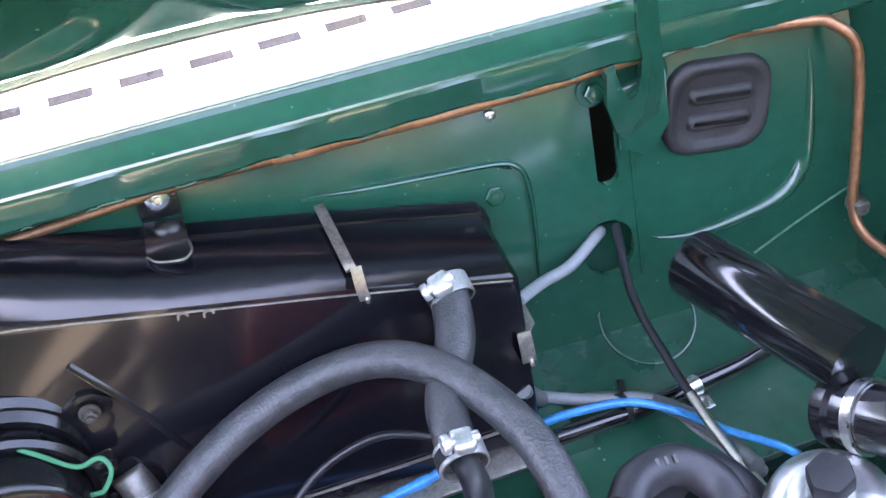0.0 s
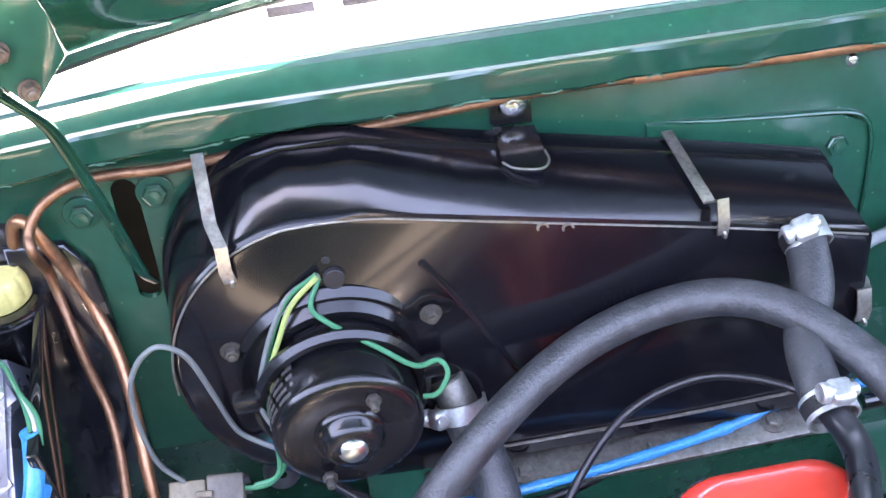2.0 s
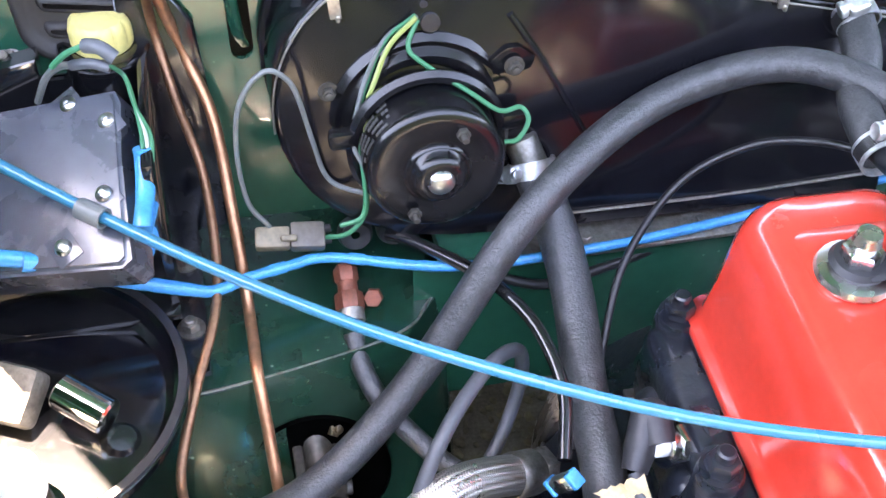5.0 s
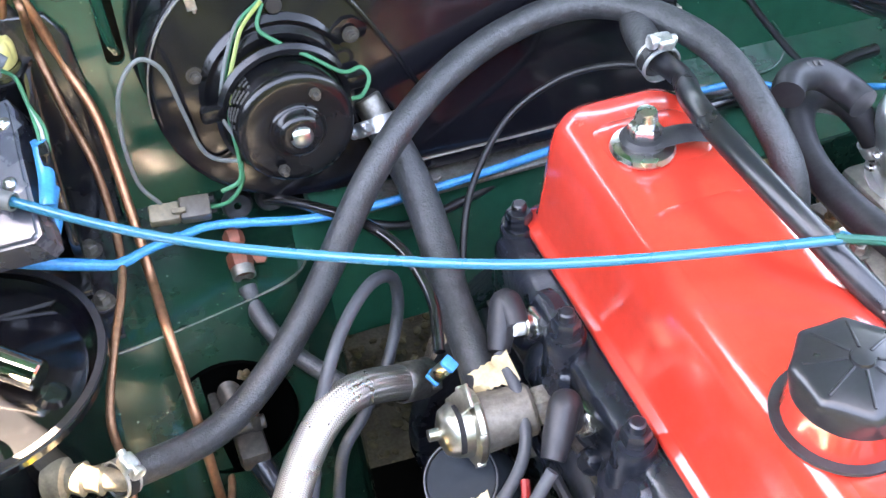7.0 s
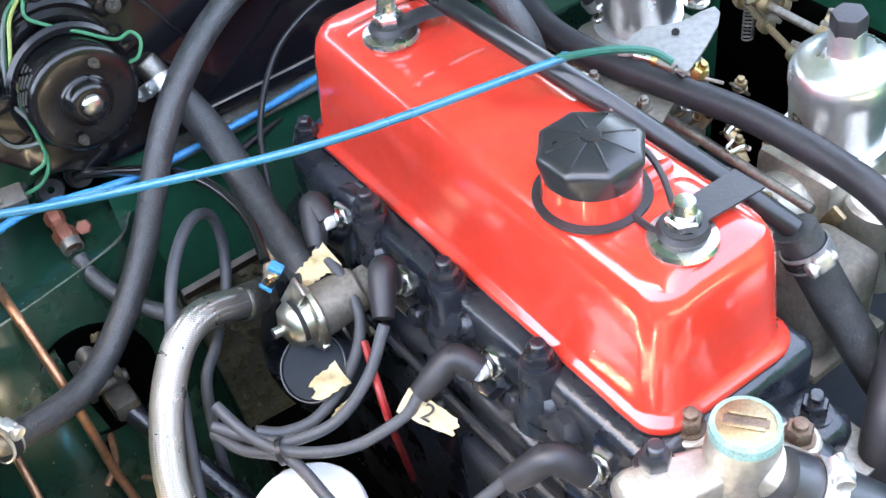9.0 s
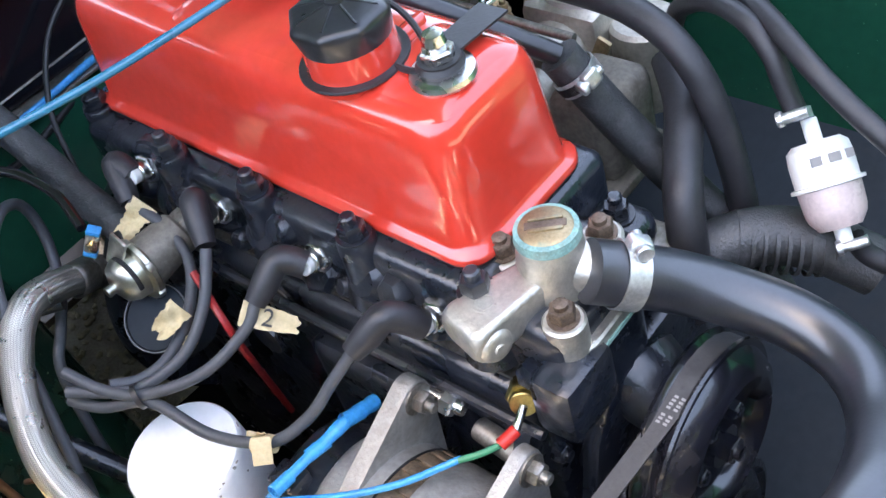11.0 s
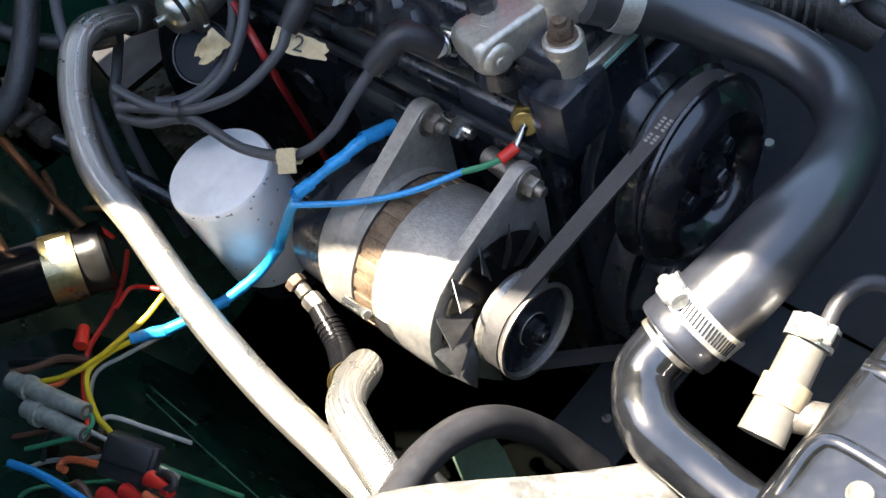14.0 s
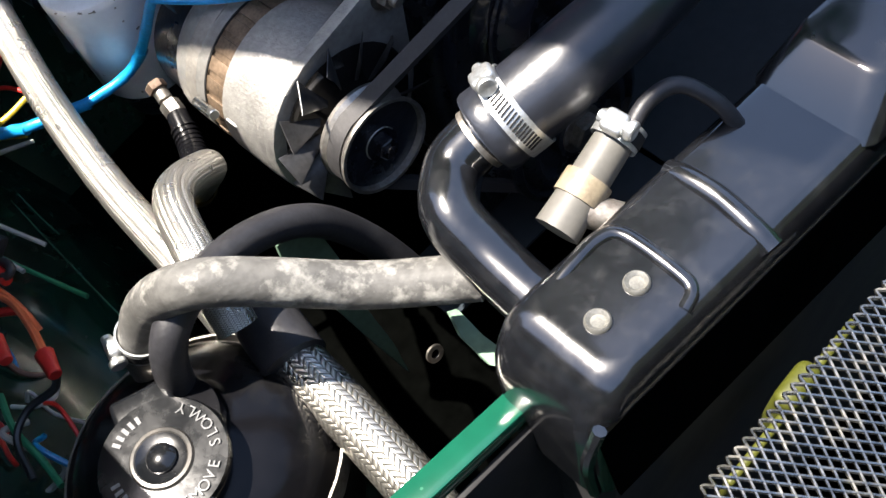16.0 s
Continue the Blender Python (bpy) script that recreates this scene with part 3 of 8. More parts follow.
# pressed panels and beads of the bulkhead
part("pressed_panel", sheet([(0.03, 0.69), (0.170, 0.69), (0.172, 0.795), (0.166, 0.806), (0.154, 0.811), (0.03, 0.822)], [], 0.006, lambda x, z, d: wall_at(x, z, d - 0.0035)), M["green_paint"], bulkhead, smooth=20)
part("pressed_bead", tube([wall_at(x, z, -0.001) for x, z in ((0.04, 0.822), (0.068, 0.819), (0.112, 0.8155), (0.156, 0.812), (0.170, 0.806), (0.176, 0.793), (0.1765, 0.758), (0.173, 0.711))], [0.0004, 0.0024, 0.003, 0.003, 0.0034, 0.0034, 0.003, 0.0004], 12, 6, flat=0.5), M["green_paint"], bulkhead, "rounded edge of a pressed panel")
part("pressed_bead", tube([(0.2535, 0.5336, 0.7319), (0.2634, 0.5312, 0.7236), (0.2888, 0.5291, 0.719), (0.3215, 0.5287, 0.7218), (0.3547, 0.5296, 0.7299), (0.3725, 0.5332, 0.7468), (0.3785, 0.5395, 0.773), (0.3806, 0.5505, 0.8173), (0.3791, 0.5555, 0.8372)], [0.0003, 0.0018, 0.0036, 0.0055, 0.0070, 0.0070, 0.0055, 0.003, 0.0003], 14, 6, flat=0.8), M["green_paint"], bulkhead, "rounded edge of a pressed recess")
part("weld_seam", tube([wall_at(0.249, z, -0.0008) for z in (0.70, 0.735, 0.77, 0.80)], 0.0014, 8, flat=0.6), M["green_paint"], bulkhead)

# the lip under the cowl: upright flange, bead, sloping gutter and a second bead
LIP = [(0.012, 0.8655), (0.0, 0.866), (-0.0012, 0.8685), (-0.001, 0.8845), (0.0004, 0.8872), (0.0028, 0.8876), (0.0048, 0.8866), (0.0205, 0.8935), (0.0222, 0.8962), (0.0245, 0.8972), (0.034, 0.8975)]


def lip_at(s, t):
    x = -0.56 + 1.03 * s
    i = round(t * (len(LIP) - 1))
    dy, z = LIP[i]
    drop = 0.05 * max(0.0, -x - 0.22) ** 1.15 + 0.03 * max(0.0, x - 0.25)
    wave = 0.0009 * math.sin(x * 61) + 0.0007 * math.sin(x * 143) if i < 4 else 0.0
    return (x, 0.552 - 0.02 * x - 0.10 * max(0.0, -x - 0.25) ** 1.2 + dy, z - drop + wave)


part("scuttle_lip", grid(70, len(LIP) - 1, lip_at, 0.0018), M["green_paint"], bulkhead, "glossy green scuttle lip with a dented flange", smooth=25)
rng = random.Random(3)
for k in range(26):
    s0 = rng.uniform(0.05, 0.95)
    w = rng.uniform(0.004, 0.022)
    pts = [Vector(lip_at(s0 + w * q, 0.1)) + Vector((0, -0.0006, rng.uniform(-0.001, 0.0012))) for q in (0, 0.33, 0.66, 1)]
    part("paint_chip", tube(pts, rng.uniform(0.0003, 0.0006), 5, 3), M["green_chip"], bulkhead)

# sunlit cowl on top of the scuttle, with its row of air slots
scuttle = thing("scuttle", (0, 0.57, 0.9), "pale sunlit cowl panel with a row of air slots", "cowl", kind="structure")
cowl_place = lambda x, y, d: (x, y, 0.8985 + 0.10 * (y - 0.57) - d - 0.05 * max(0.0, -x - 0.22) ** 1.15)
SLOTS = [(-0.167 + 0.0425 * i, 0.617) for i in range(8)]
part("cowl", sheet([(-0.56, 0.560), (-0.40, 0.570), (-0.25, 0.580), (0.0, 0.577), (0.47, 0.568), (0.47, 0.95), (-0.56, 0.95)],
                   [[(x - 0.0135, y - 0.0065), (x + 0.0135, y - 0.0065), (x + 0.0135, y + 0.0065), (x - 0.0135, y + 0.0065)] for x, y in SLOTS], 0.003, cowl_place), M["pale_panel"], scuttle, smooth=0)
part("air_box", slab((-0.3, 0.590, 0.868), (0.25, 0.70, 0.874)), M["slot_grey"], scuttle, smooth=0)
rng = random.Random(12)
for k in range(11):
    x0 = rng.uniform(-0.25, 0.14)
    w, y = rng.uniform(0.03, 0.09), 0.5805 + rng.uniform(0, 0.006)
    part("paint_crack", tube([cowl_place(x0 + w * q, y + rng.uniform(-0.0008, 0.0008), -0.0004) for q in (0, 0.2, 0.4, 0.6, 0.8, 1)], [0.0002, 0.0007, 0.0004, 0.0008, 0.0002], 6, 4, flat=0.5), M["green_paint"], scuttle)

# shelf below the heater and the footwells
shelf = thing("heater_shelf", (0, 0.5, 0.6), "green steel shelf with a grey front lip under the heater", "shelf", kind="structure")
part("top", slab((-0.17, 0.436, 0.655), (0.16, 0.56, 0.668), 0.002), M["green_worn"], shelf)
part("front", grid(10, 4, lambda s, t: (-0.19 + 0.36 * s, 0.436 - 0.012 * t, 0.666 - 0.12 * t), 0.003), M["green_paint"], shelf)
part("lip", slab((-0.135, 0.424, 0.666), (0.13, 0.452, 0.670), 0.0015), M["dull_steel"], shelf, "grey bare metal lip")
for x in (-0.075, 0.007, 0.085):
    part("screw", hexnut((x, 0.436, 0.670), UP, 0.005, 0.004, 0.008), M["dull_steel"], shelf)

left_well = thing("left_footwell", (-0.3, 0.45, 0.3), "dark green footwell box with scratched edges", "footwell", kind="structure")
CREASE = [(-0.47, 0.375), (-0.32, 0.382), (-0.20, 0.405), (-0.172, 0.44), (-0.165, 0.47)]
cr = lambda s: (lambda p: p)(Vector((np.interp(s, np.linspace(0, 1, 5), [c[0] for c in CREASE]), np.interp(s, np.linspace(0, 1, 5), [c[1] for c in CREASE]), 0.64)))
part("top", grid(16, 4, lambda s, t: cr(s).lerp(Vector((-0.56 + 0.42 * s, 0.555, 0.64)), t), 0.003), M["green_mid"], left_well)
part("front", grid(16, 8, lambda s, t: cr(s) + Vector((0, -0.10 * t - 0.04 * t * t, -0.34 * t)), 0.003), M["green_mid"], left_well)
part("edge", tube([cr(s) + Vector((0, -0.001, 0)) for s in (0, 0.15, 0.3, 0.45, 0.55, 0.65, 0.75, 0.85, 1)], 0.0012, 6), M["dull_steel"], left_well, "bare scratched metal edge")

right_well = thing("right_footwell", (0.3, 0.45, 0.4), "green footwell shelf with a rounded rear corner", "footwell", kind="structure")


def right_floor(s, t):
    x = 0.135 + 0.345 * s
    y = 0.385 + 0.185 * t
    f = max(0.0, (t - 0.72) / 0.28)
    g = max(0.0, (s - 0.80) / 0.20)
    return (x, y - 0.006 * f, FLAT + 0.06 * f ** 2.2 + 0.06 * g ** 2.2 - 0.012 * (1 - t))


part("top", grid(36, 30, right_floor, 0.003), M["green_worn"], right_well)
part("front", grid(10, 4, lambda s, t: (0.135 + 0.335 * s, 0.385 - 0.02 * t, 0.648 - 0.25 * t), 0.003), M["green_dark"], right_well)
disc = Vector((0.245, 0.508, 0.672))
part("pressing", ring_strip(disc, (0, -0.45, 1), 0.034, 0.002, 0.0012, 40), M["green_worn"], right_well)

part("seam", tube([(0.3346, 0.5184, 0.6904), (0.364, 0.5207, 0.7037), (0.4044, 0.5233, 0.7199), (0.4201, 0.5239, 0.7244)], 0.0009, 6), M["green_chip"], right_well, "dusty seam along the shelf")
wing_right = thing("wall_right", (0.47, 0.1, 0.1), "dark green inner wing with a copper pipe", "inner wing", kind="structure")
part("panel", grid(40, 14, lambda s, t: (0.430 - 0.030 * max(0.0, (s - 0.93) / 0.07) ** 2 + 0.02 * (1 - s) - 0.10 * (1 - t) ** 2, -0.75 + 1.33 * s, 0.10 + 0.79 * t), 0.003), M["green_paint"], wing_right)
part("gutter", grid(30, 3, lambda s, t: (0.428 + 0.02 * (1 - s) + 0.24 * t, -0.75 + 1.5 * s, 0.89 + 0.012 * math.sin(t * 3)), 0.003), M["green_paint"], wing_right)
wing_left = thing("wall_left", (-0.55, 0.1, 0.1), "dark green inner wing with a scratched crease", "inner wing", kind="structure")
WING_Z = [0.12, 0.26, 0.37, 0.41, 0.45, 0.50, 0.58, 0.70]
WING_X = [-0.235, -0.29, -0.334, -0.362, -0.45, -0.54, -0.60, -0.605]
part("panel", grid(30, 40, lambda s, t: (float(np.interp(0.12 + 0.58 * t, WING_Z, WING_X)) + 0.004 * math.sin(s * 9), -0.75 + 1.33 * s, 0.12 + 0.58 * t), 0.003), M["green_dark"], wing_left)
part("upper", grid(20, 4, lambda s, t: (-0.605 - 0.01 * math.sin(s * 3), -0.75 + 1.33 * s, 0.70 + 0.17 * t), 0.003), M["green_paint"], wing_left)
part("gutter", grid(30, 6, lambda s, t: (-0.605 + (0.105 + 0.077 * min(1.0, max(0.0, (s - 0.47) / 0.05)) - 0.077 * min(1.0, max(0.0, (s - 0.80) / 0.04))) * t, -0.75 + 1.33 * s, 0.862 + 0.012 * math.sin(t * 2.6)), 0.003), M["green_paint"], wing_left)
part("outer_top", grid(20, 2, lambda s, t: (-0.605 - 0.11 * t, -0.75 + 1.5 * s, 0.87 + 0.01 * math.sin(t * 3)), 0.003), M["green_paint"], wing_left)
for k, (y0, y1) in enumerate(((0.175, -0.04), (0.19, 0.125), (0.02, -0.10))):
    zc = 0.402 - 0.012 * k
    part("seam", tube([(float(np.interp(zc - 0.004 * q * q, WING_Z, WING_X)) + 0.0042 + 0.004 * math.sin((y0 + (y1 - y0) * q + 0.75) / 1.33 * 9), y0 + (y1 - y0) * q, zc - 0.004 * q * q) for q in (0, 0.25, 0.5, 0.75, 1)], 0.0006, 6), M["green_chip"], wing_left, "pale scratch along the crease")

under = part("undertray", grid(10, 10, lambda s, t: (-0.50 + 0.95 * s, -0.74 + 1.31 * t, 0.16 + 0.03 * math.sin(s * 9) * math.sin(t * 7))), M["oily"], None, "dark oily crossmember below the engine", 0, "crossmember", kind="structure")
panel_low = thing("duct_panel", (0.2, -0.2, 0.3), "slate painted duct panel beside the engine with two bolts", "panel", kind="structure")
DUCT = lambda s, t: (0.05 + 0.37 * s, -0.345 + 0.66 * t, 0.335 + 0.10 * s + 0.02 * t)
part("plate", grid(6, 6, DUCT, 0.003), M["shroud"], panel_low)
part("front_plate", grid(8, 4, lambda s, t: (-0.165 + 0.213 * s, -0.155 + 0.066 * t, 0.322 + 0.012 * s), 0.003), M["shroud"], panel_low)
part("front_plate", grid(4, 6, lambda s, t: (-0.015 + 0.063 * s, -0.345 + 0.188 * t, 0.327 + 0.007 * s), 0.003), M["shroud"], panel_low)
part("bolt", rod((-0.118, -0.126, 0.322), (-0.118, -0.126, 0.330), 0.0045, 14), M["steel"], panel_low)
for s, t in ((0.31, 0.38), (0.48, 0.24)):
    part("bolt", rod(Vector(DUCT(s, t)) - UP * 0.004, Vector(DUCT(s, t)) + UP * 0.004, 0.005, 14), M["steel"], panel_low)

# the raised bonnet, hinged at the scuttle
bonnet = thing("bonnet", (0, 0.55, 0.95), "raised dark green bonnet hinged at the scuttle", "bonnet")
BON_LEN, BON_TILT = 1.30, radians(60)


def bonnet_at(s, t, d=0.0):
    flare = 0.108 * max(0.0, 1.0 - t / 0.41)
    x = -0.458 - flare + (0.928 + flare) * s
    u = min((x + 0.03) ** 2, 0.16)
    run = BON_LEN * t
    y0 = 0.586 - 0.19 * u - d * math.sin(BON_TILT)
    return (x, y0 - run * math.cos(BON_TILT) + 0.02 * math.sin(t * 3.1), 0.945 - (0.37 if x > -0.03 else 0.325) * u + run * math.sin(BON_TILT) - d * math.cos(BON_TILT) * 0.6)


part("skin", grid(28, 18, bonnet_at, 0.006), M["green_paint"], bonnet)
part("rear_edge", tube([bonnet_at(s, 0.0) for s in (0, 0.1, 0.2, 0.35, 0.5, 0.65, 0.8, 0.9, 1)], 0.005, 8), M["green_paint"], bonnet)


def inner_at(s, t):
    """The pressed inner frame of the bonnet, with long oval hollows."""
    q = 0.004 + 0.15 * t
    d = 0.012 * min(1.0, t / 0.08)
    for c in (0.146, 0.400, 0.660, 0.920):
        e = math.hypot((s - c) / 0.106, (q - 0.046) / 0.034)
        f = min(1.0, max(0.0, (1.04 - e) / 0.30))
        d -= 0.0085 * f * f * (3 - 2 * f)
        d += 0.0025 * math.exp(-((e - 1.12) / 0.10) ** 2)
    return bonnet_at(s, q, d)


part("inner_frame", grid(170, 40, inner_at, 0.002), M["green_paint"], bonnet, "pressed inner frame with oval hollows", smooth=60)
part("edge_seal", tube([Vector(bonnet_at(s, 0.0)) + Vector((0, -0.002, -0.0045)) for s in (0, 0.1, 0.2, 0.35, 0.5, 0.65, 0.8, 0.9, 1)], 0.0022, 8), M["rubber_clean"], bonnet, "thin black seal along the rear edge")


# ---- heater on the bulkhead ----
def heat_at(x, z, d=0.0):
    """A place on the heater's raked front; d goes back to the bulkhead."""
    return (x, 0.487 + 0.25 * (z - 0.83) - 0.045 * (x + 0.05) + d, z)


heater = thing("heater_box", (-0.05, 0.51, 0.672), "glossy black heater box with a rounded blower end on the bulkhead", "heater")
OUT = [(0.137, 0.672), (0.139, 0.79), (0.134, 0.797), (0.04, 0.8165), (-0.06, 0.8355), (-0.12, 0.847), (-0.15, 0.852)]
OUT += [(-0.178 + 0.088 * math.cos(radians(a)), 0.765 + 0.088 * math.sin(radians(a))) for a in range(96, 262, 11)]
OUT += [(-0.16, 0.674), (-0.10, 0.672)]
part("casing", prism(OUT, 0.066, heat_at, 0.005, 3), M["heater_black"], heater, smooth=30)
cx, cz = -0.06, 0.755
part("rear_flange", prism([(cx + (u - cx) * 1.012, cz + (w - cz) * 1.03) for u, w in OUT], 0.012, lambda x, z, d: heat_at(x, z, d + 0.058), 0.002), M["heater_black"], heater, smooth=30)
part("pressed_rib", tube([heat_at(-0.122, 0.818, 0.001), heat_at(-0.10, 0.785, 0.0016), heat_at(-0.072, 0.735, 0.0020)], 0.0048, 14, flat=0.45), M["heater_black"], heater)
part("worn_edge", tube([heat_at(u, w - 0.0035, -0.0002) for u, w in OUT[2:16]], 0.0007, 6, 3), M["dull_steel"], heater, "thin worn line along the front edge")
part("drain_seam", tube([heat_at(-0.09, 0.682, -0.001), heat_at(0.02, 0.684, -0.001), heat_at(0.137, 0.69, -0.001)], 0.0012, 6), M["dull_steel"], heater, "worn seam along the lower edge")
for x, z in ((-0.055, 0.8285), (-0.041, 0.826)):
    part("casing_hole", ring_strip(heat_at(x, z, -0.0006), FACE, 0.0022, 0.002, 0.0012, 14, 200, 0), M["dull_steel"], heater)
part("wire_grommet", join(rod(heat_at(-0.170, 0.817), Vector(heat_at(-0.170, 0.817)) + FACE * 0.004, 0.006, 16), rod(heat_at(-0.173, 0.827, 0.001), Vector(heat_at(-0.173, 0.827)) + FACE * 0.0004, 0.0025, 12)), M["rubber_clean"], heater)


def strap(x, z, top, w, name_label):
    """A sheet-metal spring clip over the heater's top edge, hooked on its front."""
    t = thing("spring_clip", heat_at(x, z), name_label, "clip", "spring clips on the heater")
    a, b = Vector(top[0]), Vector(top[1])
    f = Vector(heat_at(x, z)) + FACE * 0.002
    pts = [a, b, f + Vector((0, 0.002, 0.012)), f + FACE * 0.0035, f + Vector((0.001, -0.002, -0.009))]
    bm = bmesh.new()
    side = Vector((1, 0, 0.0)) * w / 2
    rows = []
    for i, p in enumerate(pts):
        d = (pts[min(i + 1, 4)] - pts[max(i - 1, 0)]).normalized()
        n = d.cross(side).normalized() * 0.0008
        if n.y > 0:
            n = -n
        rows.append([bm.verts.new(q) for q in (p - side, p + side, p + side + n * 2, p - side + n * 2)])
    for q, r in zip(rows, rows[1:]):
        for j in range(4):
            k = (j + 1) % 4
            bm.faces.new((q[j], q[k], r[k], r[j]))
    bm.faces.new(rows[0]); bm.faces.new(rows[-1])
    part("strap", bm, M["clip_steel"], t)
    part("hook", box(w * 1.15, 0.0025, 0.004, frame_of(f + Vector((0.002, -0.002, -0.009)), UP), 0.001), M["clip_steel"], t)


strap(-0.225, 0.833, (heat_at(-0.231, 0.862, 0.05), heat_at(-0.229, 0.848, 0.012)), 0.0068, "worn steel spring clip at the blower end")
strap(0.0448, 0.8185, ((0.0395, 0.552, 0.8215), (0.0435, 0.492, 0.8200)), 0.0066, "worn steel spring clip over the heater top")
strap(0.1345, 0.745, (heat_at(0.142, 0.75, 0.06), heat_at(0.142, 0.75, 0.012)), 0.009, "small steel spring clip on the heater side")

bracket = thing("heater_bracket", wall_at(-0.052, 0.84), "black steel tab screwed to the bulkhead over the heater", "bracket")
part("tab", prism([(-0.065, 0.862), (-0.040, 0.858), (-0.040, 0.837), (-0.065, 0.838)], 0.003, lambda x, z, d: (x, wall_at(x, z)[1] - 0.006 + d, z), 0.001), M["gloss_black"], bracket)
FT = [Vector(p) for p in [(-0.0645, 0.562, 0.8375), (-0.0405, 0.558, 0.8375), (-0.0405, 0.535, 0.8375), (-0.0405, 0.526, 0.8375), (-0.0465, 0.5205, 0.8375), (-0.0605, 0.5245, 0.8375), (-0.0660, 0.531, 0.8375)]]
bm = bmesh.new()
ft = [bm.verts.new(p + UP * 0.002) for p in FT]
fb = [bm.verts.new(p - UP * 0.001) for p in FT]
bm.faces.new(ft)
bm.faces.new(list(reversed(fb)))
for i in range(len(FT)):
    bm.faces.new((ft[i], fb[i], fb[(i + 1) % len(FT)], ft[(i + 1) % len(FT)]))
part("foot", bm, M["gloss_black"], bracket)
part("foot_edge", tube([p + UP * 0.002 for p in FT[2:]], 0.0007, 6, 4), M["dull_steel"], bracket, "worn bright edge")
part("screw", screw((-0.052, wall_at(-0.052, 0.852)[1] - 0.008, 0.852), FACE, 0.0085), M["steel"], bracket, "bright cross-head screw")

# blower motor
motor = thing("blower_motor", (-0.176, 0.47, 0.72), "black round blower motor on the heater with a worn label", "motor")
MC = Vector((-0.176, 0.431, 0.752))
AX = Vector((0.0, -1.0, 0.12)).normalized()
part("can", lathe([(0, -0.046), (0.0405, -0.046), (0.042, -0.04), (0.042, -0.006), (0.0412, -0.003), (0.0385, -0.0008), (0.034, 0.0), (0.0205, 0.0), (0.0200, 0.0022), (0.0186, 0.0030), (0.0178, 0.0025), (0.0165, 0.0035), (0.0155, 0.0075), (0.0138, 0.0098), (0.0112, 0.0108), (0.0088, 0.0108), (0.0, 0.0108)], frame_of(MC, AX), 56), M["motor_black"], motor, smooth=50)
part("bearing_cap", lathe([(0.0082, 0.0100), (0.0080, 0.0118), (0.0062, 0.0140), (0.0034, 0.0152), (0.0, 0.0155)], frame_of(MC, AX), 32), M["steel"], motor, "bright domed bearing cap", smooth=60)
part("can_groove", ring_strip(MC - AX * 0.031, AX, 0.0418, 0.0012, 0.0007, 48), M["dark"], motor)
base = MC - AX * 0.046
part("mount_ring", lathe([(0.044, -0.004), (0.058, -0.004), (0.058, 0.002), (0.054, 0.006), (0.050, 0.004), (0.046, 0.009), (0.042, 0.009)], frame_of(base + Vector((0, 0.004, 0.008)), AX), 48), M["motor_black"], motor)
for p in ((-0.232, 0.484, 0.779), (-0.121, 0.476, 0.789), (-0.172, 0.462, 0.692)):
    p = Vector(p)
    ear = part("mount_ear", prism([(-0.012, -0.008), (0.012, -0.008), (0.014, 0.003), (0.004, 0.011), (-0.004, 0.011), (-0.014, 0.003)], 0.004, lambda x, z, d, p=p: p + Vector((x, d + 0.002, z)), 0.0012), M["motor_black"], motor)
    part("bolt", hexnut(p + AX * 0.001, AX, 0.0044, 0.004, 0.0062, 0.002), M["greasy_steel"], ear)
part("clamp_ring", lathe([(0.043, -0.004), (0.049, -0.002), (0.050, 0.002), (0.047, 0.005), (0.043, 0.004)], frame_of(base + AX * 0.016 + UP * 0.002, AX), 48), M["motor_black"], motor)
for sx in (-1, 1):
    part("clamp_lug", box(0.016, 0.010, 0.012, Matrix.Translation(base + AX * 0.016 + Vector((0.052 * sx, 0, 0.012))), 0.003), M["motor_black"], motor)
for p in ((-0.161, 0.434, 0.777), (-0.191, 0.425, 0.727)):
    part("stud_nut", hexnut(Vector(p), AX, 0.0042, 0.004, 0.0, 0.005), M["greasy_steel"], motor)
lm = frame_of(MC - AX * 0.02, AX, (0, 0, 1))
bm = bmesh.new()
for row in range(4):
    for i in range(12):
        if (i * 7 + row * 3) % 5 == 0:
            continue
        a = radians(128 + i * 3.6)
        d = lm.to_3x3() @ Vector((math.cos(a), math.sin(a), 0))
        at = MC - AX * (0.008 + row * 0.006) + d * 0.0423
        bm = join(bm, box(0.0006, 0.0022, 0.0022, Matrix.Translation(at) @ Matrix((d, AX.cross(d), AX)).transposed().to_4x4()))
part("rating_label", bm, M["faded_mark"], motor, "faded grey lettering bars", kind="stuff")

# ---- engine ----
engine = thing("engine", (0.0, 0.12, 0.3), "black painted four-cylinder engine block and head", "engine")
part("block", slab((-0.078, -0.085, 0.28), (0.085, 0.36, 0.615), 0.012, 3), M["engine_black"], engine)
part("head", slab((-0.066, -0.046, 0.618), (0.078, 0.352, 0.684), 0.010, 3), M["engine_black"], engine)
part("head_nose", slab((-0.066, -0.105, 0.618), (0.034, -0.040, 0.672), 0.012, 3), M["engine_black"], engine)
part("head_corner", slab((0.030, -0.085, 0.618), (0.074, -0.040, 0.650), 0.012, 3), M["engine_black"], engine)
part("corner_nut", hexnut((0.054, -0.064, 0.650), UP, 0.009, 0.010, 0.012, 0.008), M["engine_black"], engine)
part("bellhousing", lathe([(0.0, 0.0), (0.150, 0.0), (0.153, 0.004), (0.153, 0.016), (0.140, 0.022), (0.118, 0.075), (0.100, 0.10), (0.0, 0.10)], frame_of((0.02, 0.345, 0.475), (0.0, 1.0, 0.0)), 48), M["engine_black"], engine, "slate black bellhousing behind the block")
